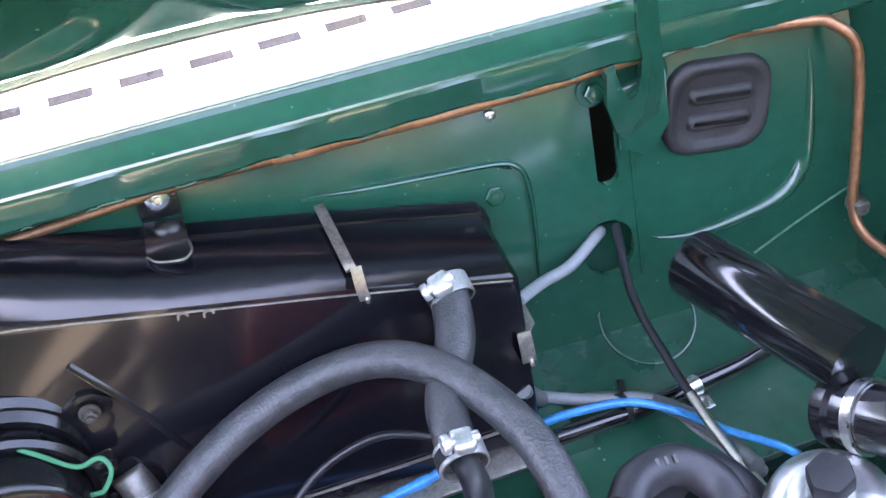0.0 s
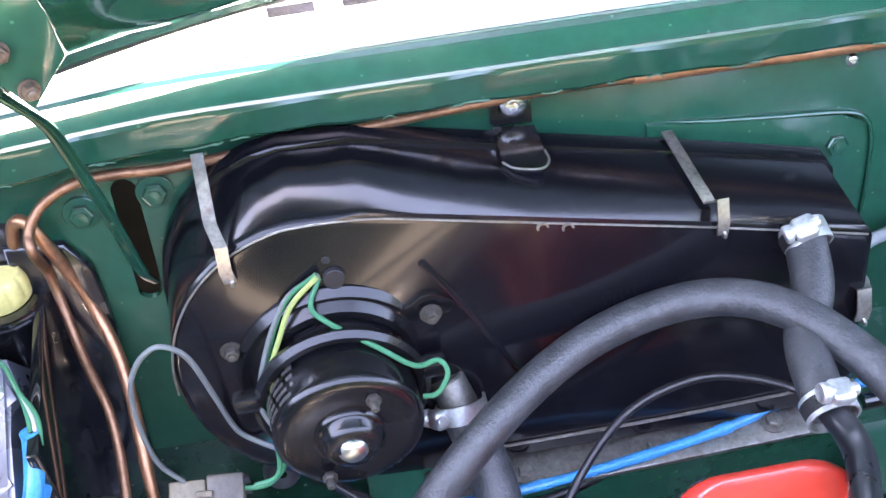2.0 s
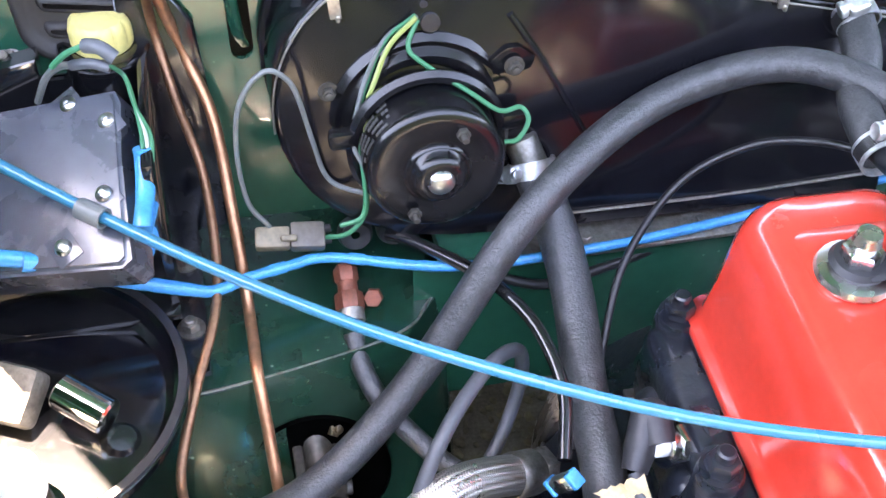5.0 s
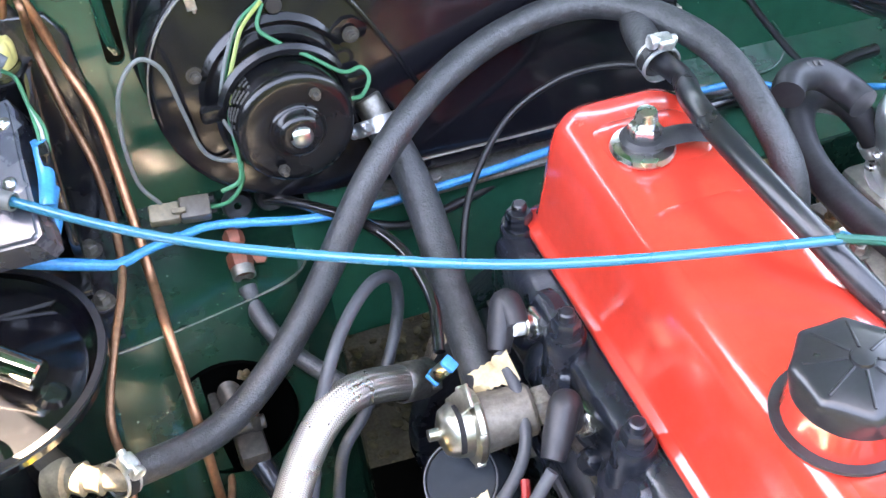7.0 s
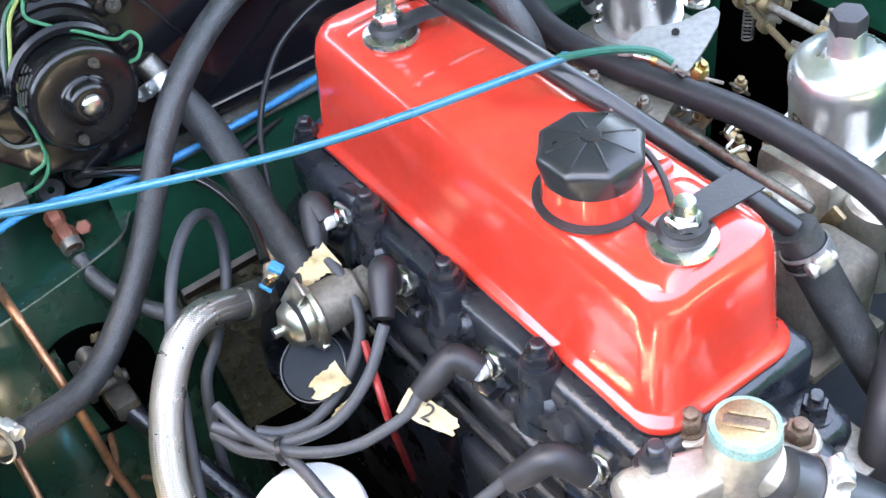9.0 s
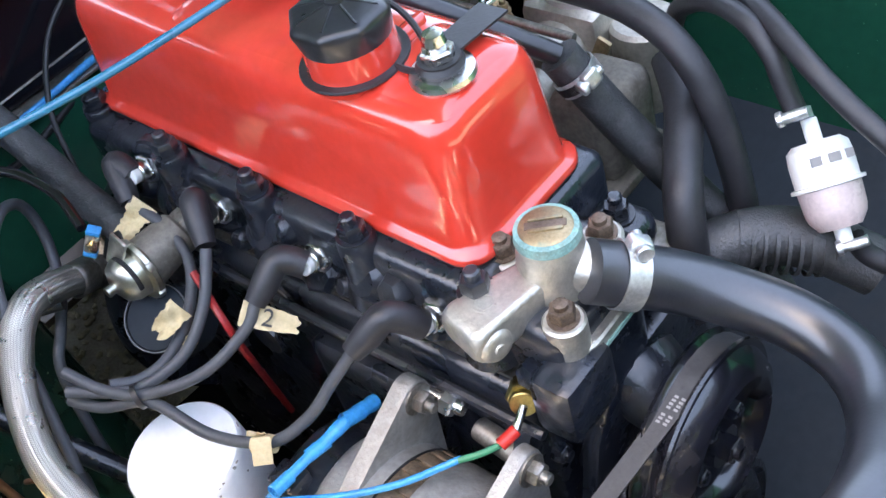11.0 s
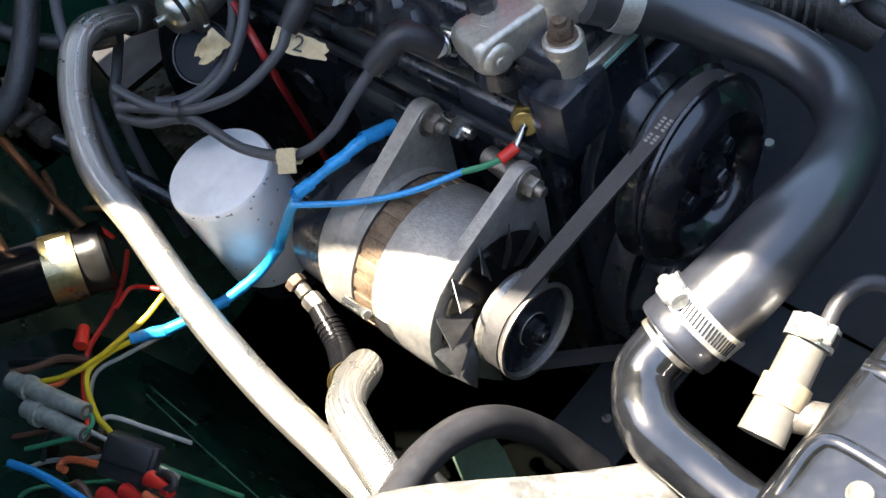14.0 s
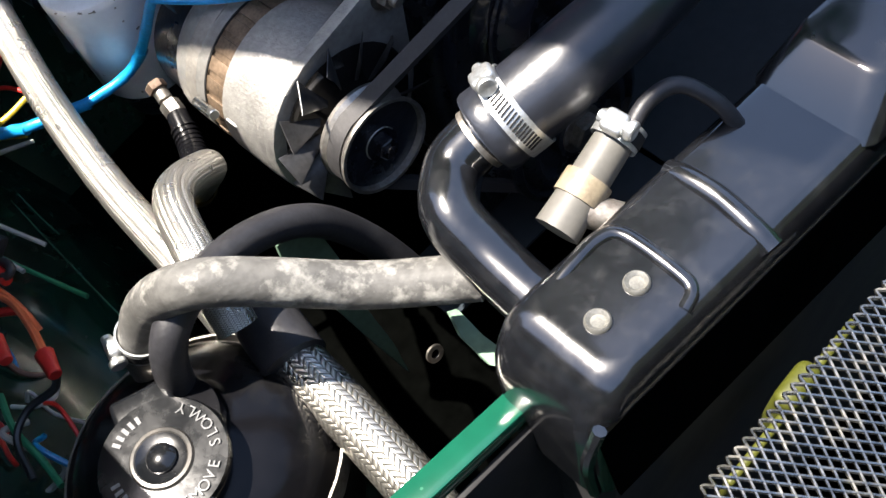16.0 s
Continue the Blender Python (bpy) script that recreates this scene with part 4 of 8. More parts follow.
for a_ in (62, 86, 110, 134):
    part("bellhousing_bolt", hexnut((0.02 + 0.145 * math.cos(radians(a_)), 0.345, 0.475 + 0.145 * math.sin(radians(a_))), (0, -1, 0), 0.007, 0.007, 0.009, 0.004), M["engine_black"], engine)
part("head_gasket", slab((-0.069, -0.103, 0.6155), (0.087, 0.350, 0.6185)), M["dull_steel"], engine)
for y in (0.05, 0.145, 0.235):
    part("water_jacket_boss", lathe([(0.017, -0.004), (0.018, 0.004), (0.012, 0.012), (0, 0.013)], frame_of((-0.064, y, 0.655), (-1, 0, 0.5)), 8), M["engine_black"], engine)
part("side_cover", slab((-0.094, 0.0, 0.46), (-0.078, 0.12, 0.58), 0.012, 3), M["engine_black"], engine)
part("side_cover_rail", tube([(-0.084, -0.09, 0.596), (-0.086, 0.1, 0.602), (-0.084, 0.30, 0.606)], 0.004, 8), M["engine_black"], engine)
part("front_plate", prism([(-0.075, 0.33), (0.085, 0.33), (0.088, 0.50), (0.066, 0.575), (0.045, 0.60), (-0.035, 0.60), (-0.060, 0.565), (-0.078, 0.50)], 0.012, lambda x, z, d: (x, -0.110 + d, z), 0.003), M["engine_black"], engine)
part("pump_body", rod((0.0, -0.10, 0.575), (-0.010, -0.148, 0.557), 0.032, 28, 0.024), M["engine_black"], engine)
part("head_front_lug", slab((-0.085, -0.118, 0.60), (-0.035, -0.085, 0.652), 0.008), M["engine_black"], engine)
for y, z in ((-0.045, 0.688), (0.054, 0.690), (0.148, 0.692), (0.239, 0.694), (0.348, 0.690)):
    x = -0.063 if y < 0.3 else -0.046
    post = part("stud_post", lathe([(0.0, 0.0), (0.0215, 0.0), (0.0185, 0.012), (0.0150, 0.028), (0.0138, 0.046), (0.0132, 0.053), (0.0118, 0.055), (0.0, 0.055)], frame_of((x + 0.003, y, z - 0.055), (-0.05, 0, 1)), 22), M["engine_black"], engine)
    part("head_nut", hexnut((x, y, z), UP, 0.0095, 0.010, 0.012, 0.007), M["engine_black"], post)
part("tab_plate", join(slab((-0.089, 0.118, 0.586), (-0.083, 0.15, 0.604), 0.003), rod((-0.089, 0.134, 0.595), (-0.094, 0.134, 0.595), 0.005, 12)), M["engine_black"], engine)
part("timing_cover", lathe([(0, 0.02), (0.08, 0.02), (0.085, 0.012), (0.085, 0.0)], frame_of((0.0, -0.112, 0.43), (0, -1, 0)), 36), M["engine_black"], engine)

rng = random.Random(8)
for i in range(16):
    y = -0.08 + 0.026 * i
    w = rng.uniform(0.008, 0.018)
    part("casting_boss", lathe([(w, -0.006), (w, 0.003), (w * 0.7, 0.008), (w * 0.3, 0.009), (0, 0.009)], frame_of((-0.066 - rng.uniform(0, 0.004), y, 0.632 + rng.uniform(0, 0.036)), (-1, rng.uniform(-0.3, 0.3), 0.5)), rng.choice((6, 8, 12))), M["engine_black"], engine)
for i in range(7):
    y = 0.15 + 0.028 * i
    part("flange_bolt", hexnut((-0.080, y, 0.590 + rng.uniform(-0.004, 0.006)), (-1, 0, 0.2), 0.006, 0.006, 0.009), M["engine_black" if i % 3 else "dull_steel"], engine)
for y in (0.02, 0.20, 0.30):
    part("core_plug", lathe([(0.017, 0.0), (0.016, 0.003), (0.013, 0.001), (0.0, 0.001)], frame_of((-0.079, y, 0.52), (-1, 0, 0)), 24), M["engine_black"], engine)
# rocker cover
cover = thing("rocker_cover", (0.010, 0.148, 0.686), "glossy red painted rocker cover with raised ribs", "rocker cover")
YAW = radians(-1.6)


def cov(x, y, z):
    c, s = math.cos(YAW), math.sin(YAW)
    return Vector((0.0125 + x * 1.06 * c - y * s, 0.160 + x * s + y * c, z))


def rrect(hx, hy, r, n=7):
    pts = []
    for sx, sy, a0 in ((1, 1, 0), (-1, 1, 90), (-1, -1, 180), (1, -1, 270)):
        for i in range(n + 1):
            a = radians(a0 + 90 * i / n)
            pts.append((sx * (hx - r) + r * math.cos(a), sy * (hy - r) + r * math.sin(a)))
    return pts


def loft(rings, place, cap=True):
    bm = bmesh.new()
    vs = [[bm.verts.new(place(*p)) for p in ring] for ring in rings]
    n = len(vs[0])
    for a, b in zip(vs, vs[1:]):
        for i in range(n):
            j = (i + 1) % n
            bm.faces.new((a[i], a[j], b[j], b[i]))
    if cap:
        bm.faces.new(vs[-1])
    bm.faces.new(list(reversed(vs[0])))
    return bm


sec = [(0.0570, 0.1995, 0.020, 0.687), (0.0570, 0.1995, 0.020, 0.6905), (0.0560, 0.1985, 0.019, 0.6920), (0.0525, 0.1945, 0.018, 0.694), (0.0505, 0.1925, 0.018, 0.698),
       (0.0485, 0.1915, 0.020, 0.730), (0.0465, 0.1900, 0.022, 0.765), (0.0445, 0.1880, 0.022, 0.775), (0.0405, 0.1840, 0.021, 0.7825), (0.0345, 0.1780, 0.018, 0.7855), (0.020, 0.1600, 0.01, 0.7865)]
part("shell", loft([[(x, y, z) for x, y in rrect(hx, hy, r)] for hx, hy, r, z in sec], cov), M["red_paint"], cover, smooth=50)
part("gasket", loft([[(x, y, z) for x, y in rrect(0.0560, 0.1985, 0.018)] for z in (0.684, 0.687)], cov), M["dark"], cover)
part("side_ridge", loft([[(x, y, z) for x, y in rrect(0.0385 - g, 0.076 - g, 0.016)] for g, z in ((0.0, 0.7830), (0.004, 0.7856), (0.009, 0.7872), (0.015, 0.7880))], cov), M["red_paint"], cover, smooth=60)
part("cross_rib", loft([[(x * 1.0 - 0.002, y - 0.108, z) for x, y in rrect(0.034, h, h * 0.95)] for h, z in ((0.006, 0.784), (0.005, 0.789), (0.002, 0.7905))], cov), M["red_paint"], cover, smooth=60)
part("front_plateau", loft([[(x, y - 0.147, z) for x, y in rrect(0.036 - g, 0.034 - g, 0.012)] for g, z in ((-0.002, 0.782), (0.003, 0.7855), (0.007, 0.7880), (0.012, 0.7895), (0.017, 0.790))], cov), M["red_paint"], cover, smooth=60)
part("rear_plateau", loft([[(x, y + 0.13, z) for x, y in rrect(0.034 - g, 0.030 - g, 0.012)] for g, z in ((-0.002, 0.782), (0.003, 0.7855), (0.007, 0.7878), (0.012, 0.789), (0.016, 0.7893))], cov), M["red_paint"], cover, smooth=60)
part("filler_neck", lathe([(0.031, 0), (0.0295, 0.006), (0.0285, 0.026), (0.0285, 0.032)], frame_of((-0.009, 0.062, 0.783), UP), 36), M["red_paint"], cover)
part("sticker", grid(6, 2, lambda s, t: cov(0.0505 - 0.0035 * t - 0.0 * s, -0.165 + 0.07 * s, 0.735 + 0.035 * t), 0.0008), M["mark_black"], cover, "black sticker")
for (x, y), lean in (((0.0, 0.0), 0), ((0.004, 0.281), 0)):
    nut = thing("cover_nut", (x, y, 0.788), "chromed nut on a cup washer holding the rocker cover", "nut", "rocker cover nuts")
    part("cup_washer", lathe([(0, 0), (0.0195, 0), (0.0205, 0.002), (0.0195, 0.005), (0.013, 0.007), (0, 0.007)], frame_of((x, y, 0.788), UP), 28), M["steel"], nut)
    part("seal", lathe([(0.014, 0), (0.015, 0.003), (0.013, 0.006), (0, 0.006)], frame_of((x, y, 0.7945), UP), 24), M["rubber_clean"], nut)
    part("nut", join(hexnut((x, y, 0.8), UP, 0.0105, 0.008, 0.0, 0.006), lathe([(0.0075, 0), (0.006, 0.006), (0, 0.007)], frame_of((x, y, 0.812), UP), 16)), M["steel"], nut)
part("strap", tube([(0.004, 0.275, 0.799), (0.03, 0.272, 0.80), (0.055, 0.262, 0.797)], 0.009, 8, flat=0.18), M["rubber_clean"], nut)

fcap = thing("oil_filler_cap", (-0.009, 0.062, 0.812), "ribbed black plastic oil filler cap with a retaining strap", "filler cap")
part("cap", lathe([(0.0, 0.0), (0.0285, 0.0, 0.0), (0.0292, 0.003, 0.0), (0.0305, 0.0085, 0.03), (0.0318, 0.0125, 0.07), (0.0322, 0.0155, 0.085), (0.0312, 0.0178, 0.085), (0.028, 0.0195, 0.08), (0.018, 0.0218, 0.07), (0.008, 0.0232, 0.03), (0.0, 0.0235)], frame_of((-0.009, 0.062, 0.808), UP), 96, -8, 0.08), M["filler_black"], fcap, smooth=70)
part("cap_boss", lathe([(0.006, 0.0), (0.0055, 0.0015), (0.0, 0.002)], frame_of((-0.009, 0.062, 0.8312), UP), 16), M["filler_black"], fcap)
for i in range(8):
    a = 2 * math.pi * (i + 0.5) / 8
    part("cap_rib", box(0.020, 0.0018, 0.0016, pose(-0.009 + 0.0165 * math.cos(a), 0.062 + 0.0165 * math.sin(a), 0.8297, 0, 10, math.degrees(a)), 0.0006), M["filler_black"], fcap)
part("ring", lathe([(0.0295, 0.0), (0.0345, 0.0), (0.0350, 0.0012), (0.0345, 0.0024), (0.0295, 0.0024)], frame_of((-0.009, 0.062, 0.7890), UP), 44), M["rubber_clean"], fcap)
part("strap", tube([(-0.006, 0.030, 0.7905), (-0.0085, 0.021, 0.7925), (-0.0095, 0.011, 0.7950), (-0.0070, 0.004, 0.7975)], 0.0022, 8), M["rubber_clean"], fcap)
part("tether", tube([(0.014, 0.056, 0.818), (0.0165, 0.044, 0.815), (0.014, 0.030, 0.809), (0.008, 0.017, 0.803), (0.003, 0.009, 0.8015)], 0.0021, 8), M["rubber_clean"], fcap)
part("tether_loop", ring_strip((0.0, 0.0, 0.8005), UP, 0.0095, 0.0025, 0.0035, 28), M["rubber_clean"], fcap)

# ---- thermostat housing ----
therm = thing("thermostat_housing", (-0.022, -0.075, 0.655), "weathered cast alloy thermostat housing with a brass plug", "thermostat housing")
TB = [(-0.027, -0.037, 0.690), (0.014, -0.082, 0.688), (-0.050, -0.096, 0.684)]
tc0 = Vector((-0.022, -0.072, 0.655))
part("body", lathe([(0.029, 0.0), (0.029, 0.010), (0.024, 0.015), (0.0215, 0.040), (0.0195, 0.052), (0.018, 0.056), (0.0, 0.056)], frame_of(tc0, UP), 40), M["cast_alloy"], therm)
for p in TB:
    lug = part("lug", rod((p[0], p[1], 0.645), (p[0], p[1], p[2] - 0.008), 0.0135, 20), M["cast_alloy"], therm)
    part("stud_nut", hexnut((p[0], p[1], p[2] - 0.008), UP, 0.0085, 0.009, 0.010, 0.004), M["rust_bolt"], lug)
part("base_gasket", loft([[(-0.022 + x, -0.073 + y, z) for x, y in rrect(0.0395, 0.0395, 0.02)] for z in (0.643, 0.646)], lambda x, y, z: (x, y, z)), M["verdigris"], therm)
part("flange", loft([[(-0.022 + x, -0.073 + y, z) for x, y in rrect(0.0385 - g, 0.0385 - g, 0.02)] for g, z in ((0.0, 0.646), (0.0, 0.653), (0.0015, 0.6545))], lambda x, y, z: (x, y, z)), M["cast_alloy"], therm)
part("lower_casting", loft([[(-0.022 + x, -0.073 + y, z) for x, y in rrect(0.039, 0.039, 0.02)] for z in (0.60, 0.643)], lambda x, y, z: (x, y, z)), M["engine_black"], therm)
part("plug_ring", lathe([(0.019, 0), (0.0205, 0.002), (0.0195, 0.008), (0.016, 0.009)], frame_of(tc0 + UP * 0.052, UP), 36), M["verdigris"], therm)
plug = part("brass_plug", lathe([(0.0165, 0), (0.0165, 0.007), (0.0145, 0.0085), (0, 0.0085)], frame_of(tc0 + UP * 0.054, UP), 32), M["brass_old"], therm)
part("plug_slot", box(0.025, 0.0062, 0.0016, pose(tc0.x, tc0.y, 0.7172, 0, 0, -54), 0.0006), M["rust_bolt"], plug, "dark slot across the plug")
for d in (1, -1):
    part("slot_lip", box(0.021, 0.0026, 0.0022, pose(tc0.x + d * 0.0036, tc0.y + d * 0.0026, 0.7178, 0, 0, -54), 0.0008), M["brass_old"], plug)
A0, A1 = Vector((-0.030, -0.068, 0.676)), Vector((-0.0905, -0.0505, 0.676))
ARM = Matrix.Translation(A0) @ Matrix(((A1 - A0).normalized(), UP.cross((A1 - A0).normalized()), UP)).transposed().to_4x4()
arm = part("arm", loft([[(x, y, z) for y, z in rrect(hy, hz, min(hy, hz) * k)] for x, hy, hz, k in ((0.0, 0.0135, 0.013, 0.5), (0.020, 0.0150, 0.0135, 0.35), (0.045, 0.0178, 0.0138, 0.35), (0.056, 0.0190, 0.0136, 0.45), (0.0610, 0.0186, 0.0120, 0.6), (0.0640, 0.0170, 0.0085, 0.9))], lambda x, y, z: ARM @ Vector((x, y, z))), M["cast_alloy"], therm, smooth=55)
part("boss", lathe([(0.0, 0.0225), (0.0032, 0.0225), (0.0036, 0.0212), (0.0064, 0.0214), (0.0096, 0.0205), (0.0115, 0.018), (0.0122, 0.0)], frame_of(ARM @ Vector((0.0505, 0.0, -0.0025)), ARM.to_3x3() @ Vector((0, 1, 0))), 28), M["cast_alloy"], arm)
for r, a0 in ((0.0062, 20), (0.0038, 150)):
    part("cast_mark", ring_strip(ARM @ Vector((0.042, 0.0, 0.0140)), UP, r, 0.0010, 0.0010, 30, 290, a0), M["cast_alloy"], arm, "raised swirl mark")
OUTL = Vector((-0.004, -0.112, 0.684))
part("outlet", rod(tc0 + UP * 0.030, OUTL + Vector((0.004, -0.010, -0.006)), 0.0172, 24), M["cast_alloy"], therm)

# sender, plugs and leads
sender = thing("temperature_sender", (-0.076, -0.078, 0.606), "brass sender with a red sleeved wire", "sender")
sa = Vector((-0.76, -0.48, 0.3)).normalized()
part("hex", join(hexnut(Vector((-0.066, -0.066, 0.608)), sa, 0.0125, 0.012), rod(Vector((-0.066, -0.066, 0.608)) + sa * 0.012, Vector((-0.066, -0.066, 0.608)) + sa * 0.018, 0.009, 16)), M["brass"], sender)
part("terminal", rod((-0.080, -0.075, 0.613), (-0.096, -0.0785, 0.607), 0.003, 10), M["steel"], sender)
part("sleeve", rod((-0.094, -0.078, 0.607), (-0.107, -0.074, 0.604), 0.0042, 12), M["wire_red"], sender)
part("wire", tube([(-0.106, -0.0745, 0.604), (-0.118, -0.066, 0.603), (-0.127, -0.056, 0.601)], 0.0022, 8), M["wire_green"], sender)

PLUGS = [(-0.004, 0.646), (0.098, 0.652), (0.198, 0.655), (0.276, 0.665)]
ELBOWS = [(Vector((-0.0936, 0.0057, 0.6723)), Vector((-0.1199, 0.0197, 0.6544))), (Vector((-0.0882, 0.1096, 0.6683)), Vector((-0.1179, 0.1131, 0.6491))),
          (Vector((-0.0821, 0.1976, 0.6826)), Vector((-0.102, 0.1727, 0.6627))), (Vector((-0.0804, 0.2928, 0.6806)), Vector((-0.0964, 0.2663, 0.6607)))]
for i, (y, z) in enumerate(PLUGS):
    sp = thing("spark_plug", (-0.068, y, z - 0.01), "spark plug with a hex body screwed into the head", "spark plug", "spark plugs")
    p = Vector((-0.060, y, z))
    ax = Vector((-0.93, -0.14, 0.32)).normalized()
    part("well", lathe([(0.0135, -0.004), (0.0145, 0.001), (0.0185, 0.0045), (0.0215, 0.004), (0.0235, -0.004)], frame_of(p, ax), 28), M["engine_black"], sp, "rounded rim of the plug well")
    part("hex", hexnut(p, ax, 0.0118, 0.011, 0.013), M["steel"], sp)
    part("shell", rod(p + ax * 0.011, p + ax * 0.019, 0.0085, 18), M["steel"], sp)
    part("insulator", rod(p + ax * 0.019, p + ax * 0.026, 0.0065, 16), M["white_plastic"], sp)
    bt = p + ax * 0.022
    el, tail = ELBOWS[i]
    boot = thing("lead_boot", bt, "black rubber spark plug boot with a bend", "plug boot", "plug boots")
    part("elbow", tube([bt, bt.lerp(el, 0.6), el.lerp(tail, 0.12), el.lerp(tail, 0.6), tail], [0.0095, 0.0102, 0.0102, 0.0096, 0.0075], 16), M["rubber_clean"], boot)
part("pipe_tab", prism([(0.0, -0.010), (0.052, -0.010), (0.052, 0.012), (0.0, 0.010)], 0.002, lambda x, z, d: (0.006 + x, 0.004 + z, 0.7985 - 0.10 * x + d), 0.0006), M["rubber_clean"], nut, "black steel tab from the pipe")


def wire(name, pts, r, material, label, category="wire", group="", seg=8, m=6):
    """A single wire, pipe or hose as one thing."""
    return part(name, tube(pts, r, seg, m), M[material], None, label, category=category, group=group)


# ---- oil filter ----
filt = thing("oil_filter", (-0.196, 0.143, 0.46), "scuffed white spin-on oil filter standing beside the block", "oil filter")
part("can", lathe([(0.0, 0.0), (0.042, 0.0), (0.0435, 0.003), (0.0435, 0.099), (0.0430, 0.1025), (0.0415, 0.1048), (0.039, 0.1055), (0.0, 0.106)], frame_of((-0.197, 0.143, 0.462), (-0.10, -0.02, 1)), 48), M["white_filter"], filt)
part("base", lathe([(0, -0.03), (0.035, -0.03), (0.04, 0.0), (0, 0.0)], frame_of((-0.197, 0.143, 0.461), (-0.10, -0.02, 1)), 32), M["engine_black"], filt)

fa = frame_of((-0.197, 0.143, 0.462), (-0.10, -0.02, 1))
rng = random.Random(4)
for i in range(30):
    a = rng.uniform(0, 6.28)
    zz = 0.1035 - rng.uniform(0, 0.004) if i < 22 else rng.uniform(0.05, 0.098)
    rr = 0.0428 if i < 22 else 0.0437
    part("scuff", box(rng.uniform(0.0006, 0.0012), rng.uniform(0.0012, 0.0040), rng.uniform(0.0005, 0.0012), fa @ Matrix.Rotation(a, 4, "Z") @ pose(rr, 0, zz, rng.uniform(-30, 30))), M["dull_steel"], filt)
tape = thing("lead_tape", (-0.182, 0.064, 0.602), "cream paper tape folded round a plug lead", "tag", "paper tags on the plug leads")
part("wrap", ring_strip((-0.182, 0.064, 0.6015), (0.009, -0.016, 0.002), 0.0052, 0.016, 0.0007, 18), M["cream_tape"], tape)
part("flag", box(0.018, 0.013, 0.0012, frame_of((-0.188, 0.058, 0.6065), (-0.4, -0.56, 0.72), (0.5, -0.85, 0.1)), 0.0004), M["cream_tape"], tape)
# ---- alternator, fan and pulleys ----
alt = thing("alternator", (-0.158, -0.02, 0.46), "dusty alloy alternator with a vented belt end", "alternator")
AC = Vector((-0.160, 0.0, 0.522))
BACK = Vector((0, 1, 0))
part("drive_end", lathe([(0.0, 0.0), (0.05, 0.0), (0.061, 0.003), (0.063, 0.008), (0.063, 0.052), (0.0, 0.052)], frame_of(AC + BACK * -0.088, BACK), 44), M["alt_alloy"], alt)
part("stator", lathe([(0.0605, 0.0), (0.0605, 0.022), (0, 0.022)], frame_of(AC + BACK * -0.036, BACK), 44), M["laminations"], alt, "brown laminated stator ring")
for i in range(26):
    a = 2 * math.pi * i / 26
    part("lamination_bar", box(0.0018, 0.010, 0.020, Matrix.Translation(AC + Vector((0.061 * math.cos(a), -0.025, 0.061 * math.sin(a)))) @ Matrix.Rotation(-a, 4, "Y") @ pose(0, 0, 0, 90), 0.0005), M["laminations"], alt)
part("slip_end", lathe([(0.0, 0.0), (0.062, 0.0), (0.062, 0.034), (0.058, 0.041), (0.0, 0.041)], frame_of(AC + BACK * -0.014, BACK), 44), M["alt_alloy"], alt)
part("end_cover", lathe([(0.0, 0.0), (0.058, 0.0), (0.057, 0.03), (0.05, 0.036), (0.0, 0.036)], frame_of(AC + BACK * 0.0275, BACK), 40), M["engine_black"], alt, "black plastic end cover")
part("seam", ring_strip(AC + BACK * -0.015, BACK, 0.062, 0.0015, 0.0008, 44), M["dark"], alt)


def ear_outline(lobe, r, body_r):
    """The straight-sided outline that runs from the pivot lobe round the body."""
    d = Vector((lobe[0] - AC.x, lobe[1] - AC.z))
    a, g = math.atan2(d.y, d.x), math.acos((body_r - r) / d.length)
    out = [(lobe[0] + r * math.cos(a + g * q / 5), lobe[1] + r * math.sin(a + g * q / 5)) for q in range(-5, 6)]
    span = 2 * math.pi - 2 * g
    return out + [(AC.x + body_r * math.cos(a + g + span * q / 22), AC.z + body_r * math.sin(a + g + span * q / 22)) for q in range(23)]


for y0, th, lobe in ((-0.0925, 0.010, (-0.1055, 0.589)), (-0.004, 0.013, (-0.104, 0.602))):
    lug = part("pivot_ear", prism(ear_outline(lobe, 0.0135, 0.0625), th, lambda x, z, d, y0=y0: (x, y0 + d, z), 0.002), M["alt_alloy" if y0 < -0.05 else "alt_dirty"], alt)
    part("pivot_bolt", hexnut((lobe[0], y0, lobe[1]), (0, -1, 0), 0.008, 0.008, 0.0115, 0.006), M["dull_steel"], lug)
part("pivot_stud", join(rod((-0.094, 0.004, 0.596), (-0.090, -0.030, 0.590), 0.0055, 12), hexnut((-0.0915, -0.014, 0.592), (0.1, -0.95, -0.2), 0.0095, 0.009)), M["steel"], alt)
arm_b = part("mount_arm", prism([(-0.10, 0.556), (-0.086, 0.584), (-0.05, 0.602), (-0.03, 0.592), (-0.045, 0.57), (-0.075, 0.552)], 0.012, lambda x, z, d: (x, -0.078 + d, z), 0.003), M["engine_black"], alt, "black mounting arm to the block")
part("arm_bolt", hexnut((-0.070, -0.082, 0.556), (0, -1, 0), 0.008, 0.008, 0.0, 0.004), M["engine_black"], arm_b)
part("long_bolt", rod((-0.084, -0.030, 0.562), (-0.090, -0.074, 0.562), 0.0085, 16), M["dull_steel"], alt)
adj = part("adjuster_ear", prism([(-0.006, -0.010), (0.010, -0.010), (0.012, 0.008), (0.002, 0.011), (-0.007, 0.005)], 0.012, lambda x, z, d: (-0.216 + x, -0.052 + d, 0.530 + z), 0.003), M["alt_alloy"], alt)
part("adjuster_bolt", rod((-0.229, -0.020, 0.546), (-0.231, -0.048, 0.553), 0.0038, 10), M["steel"], adj)
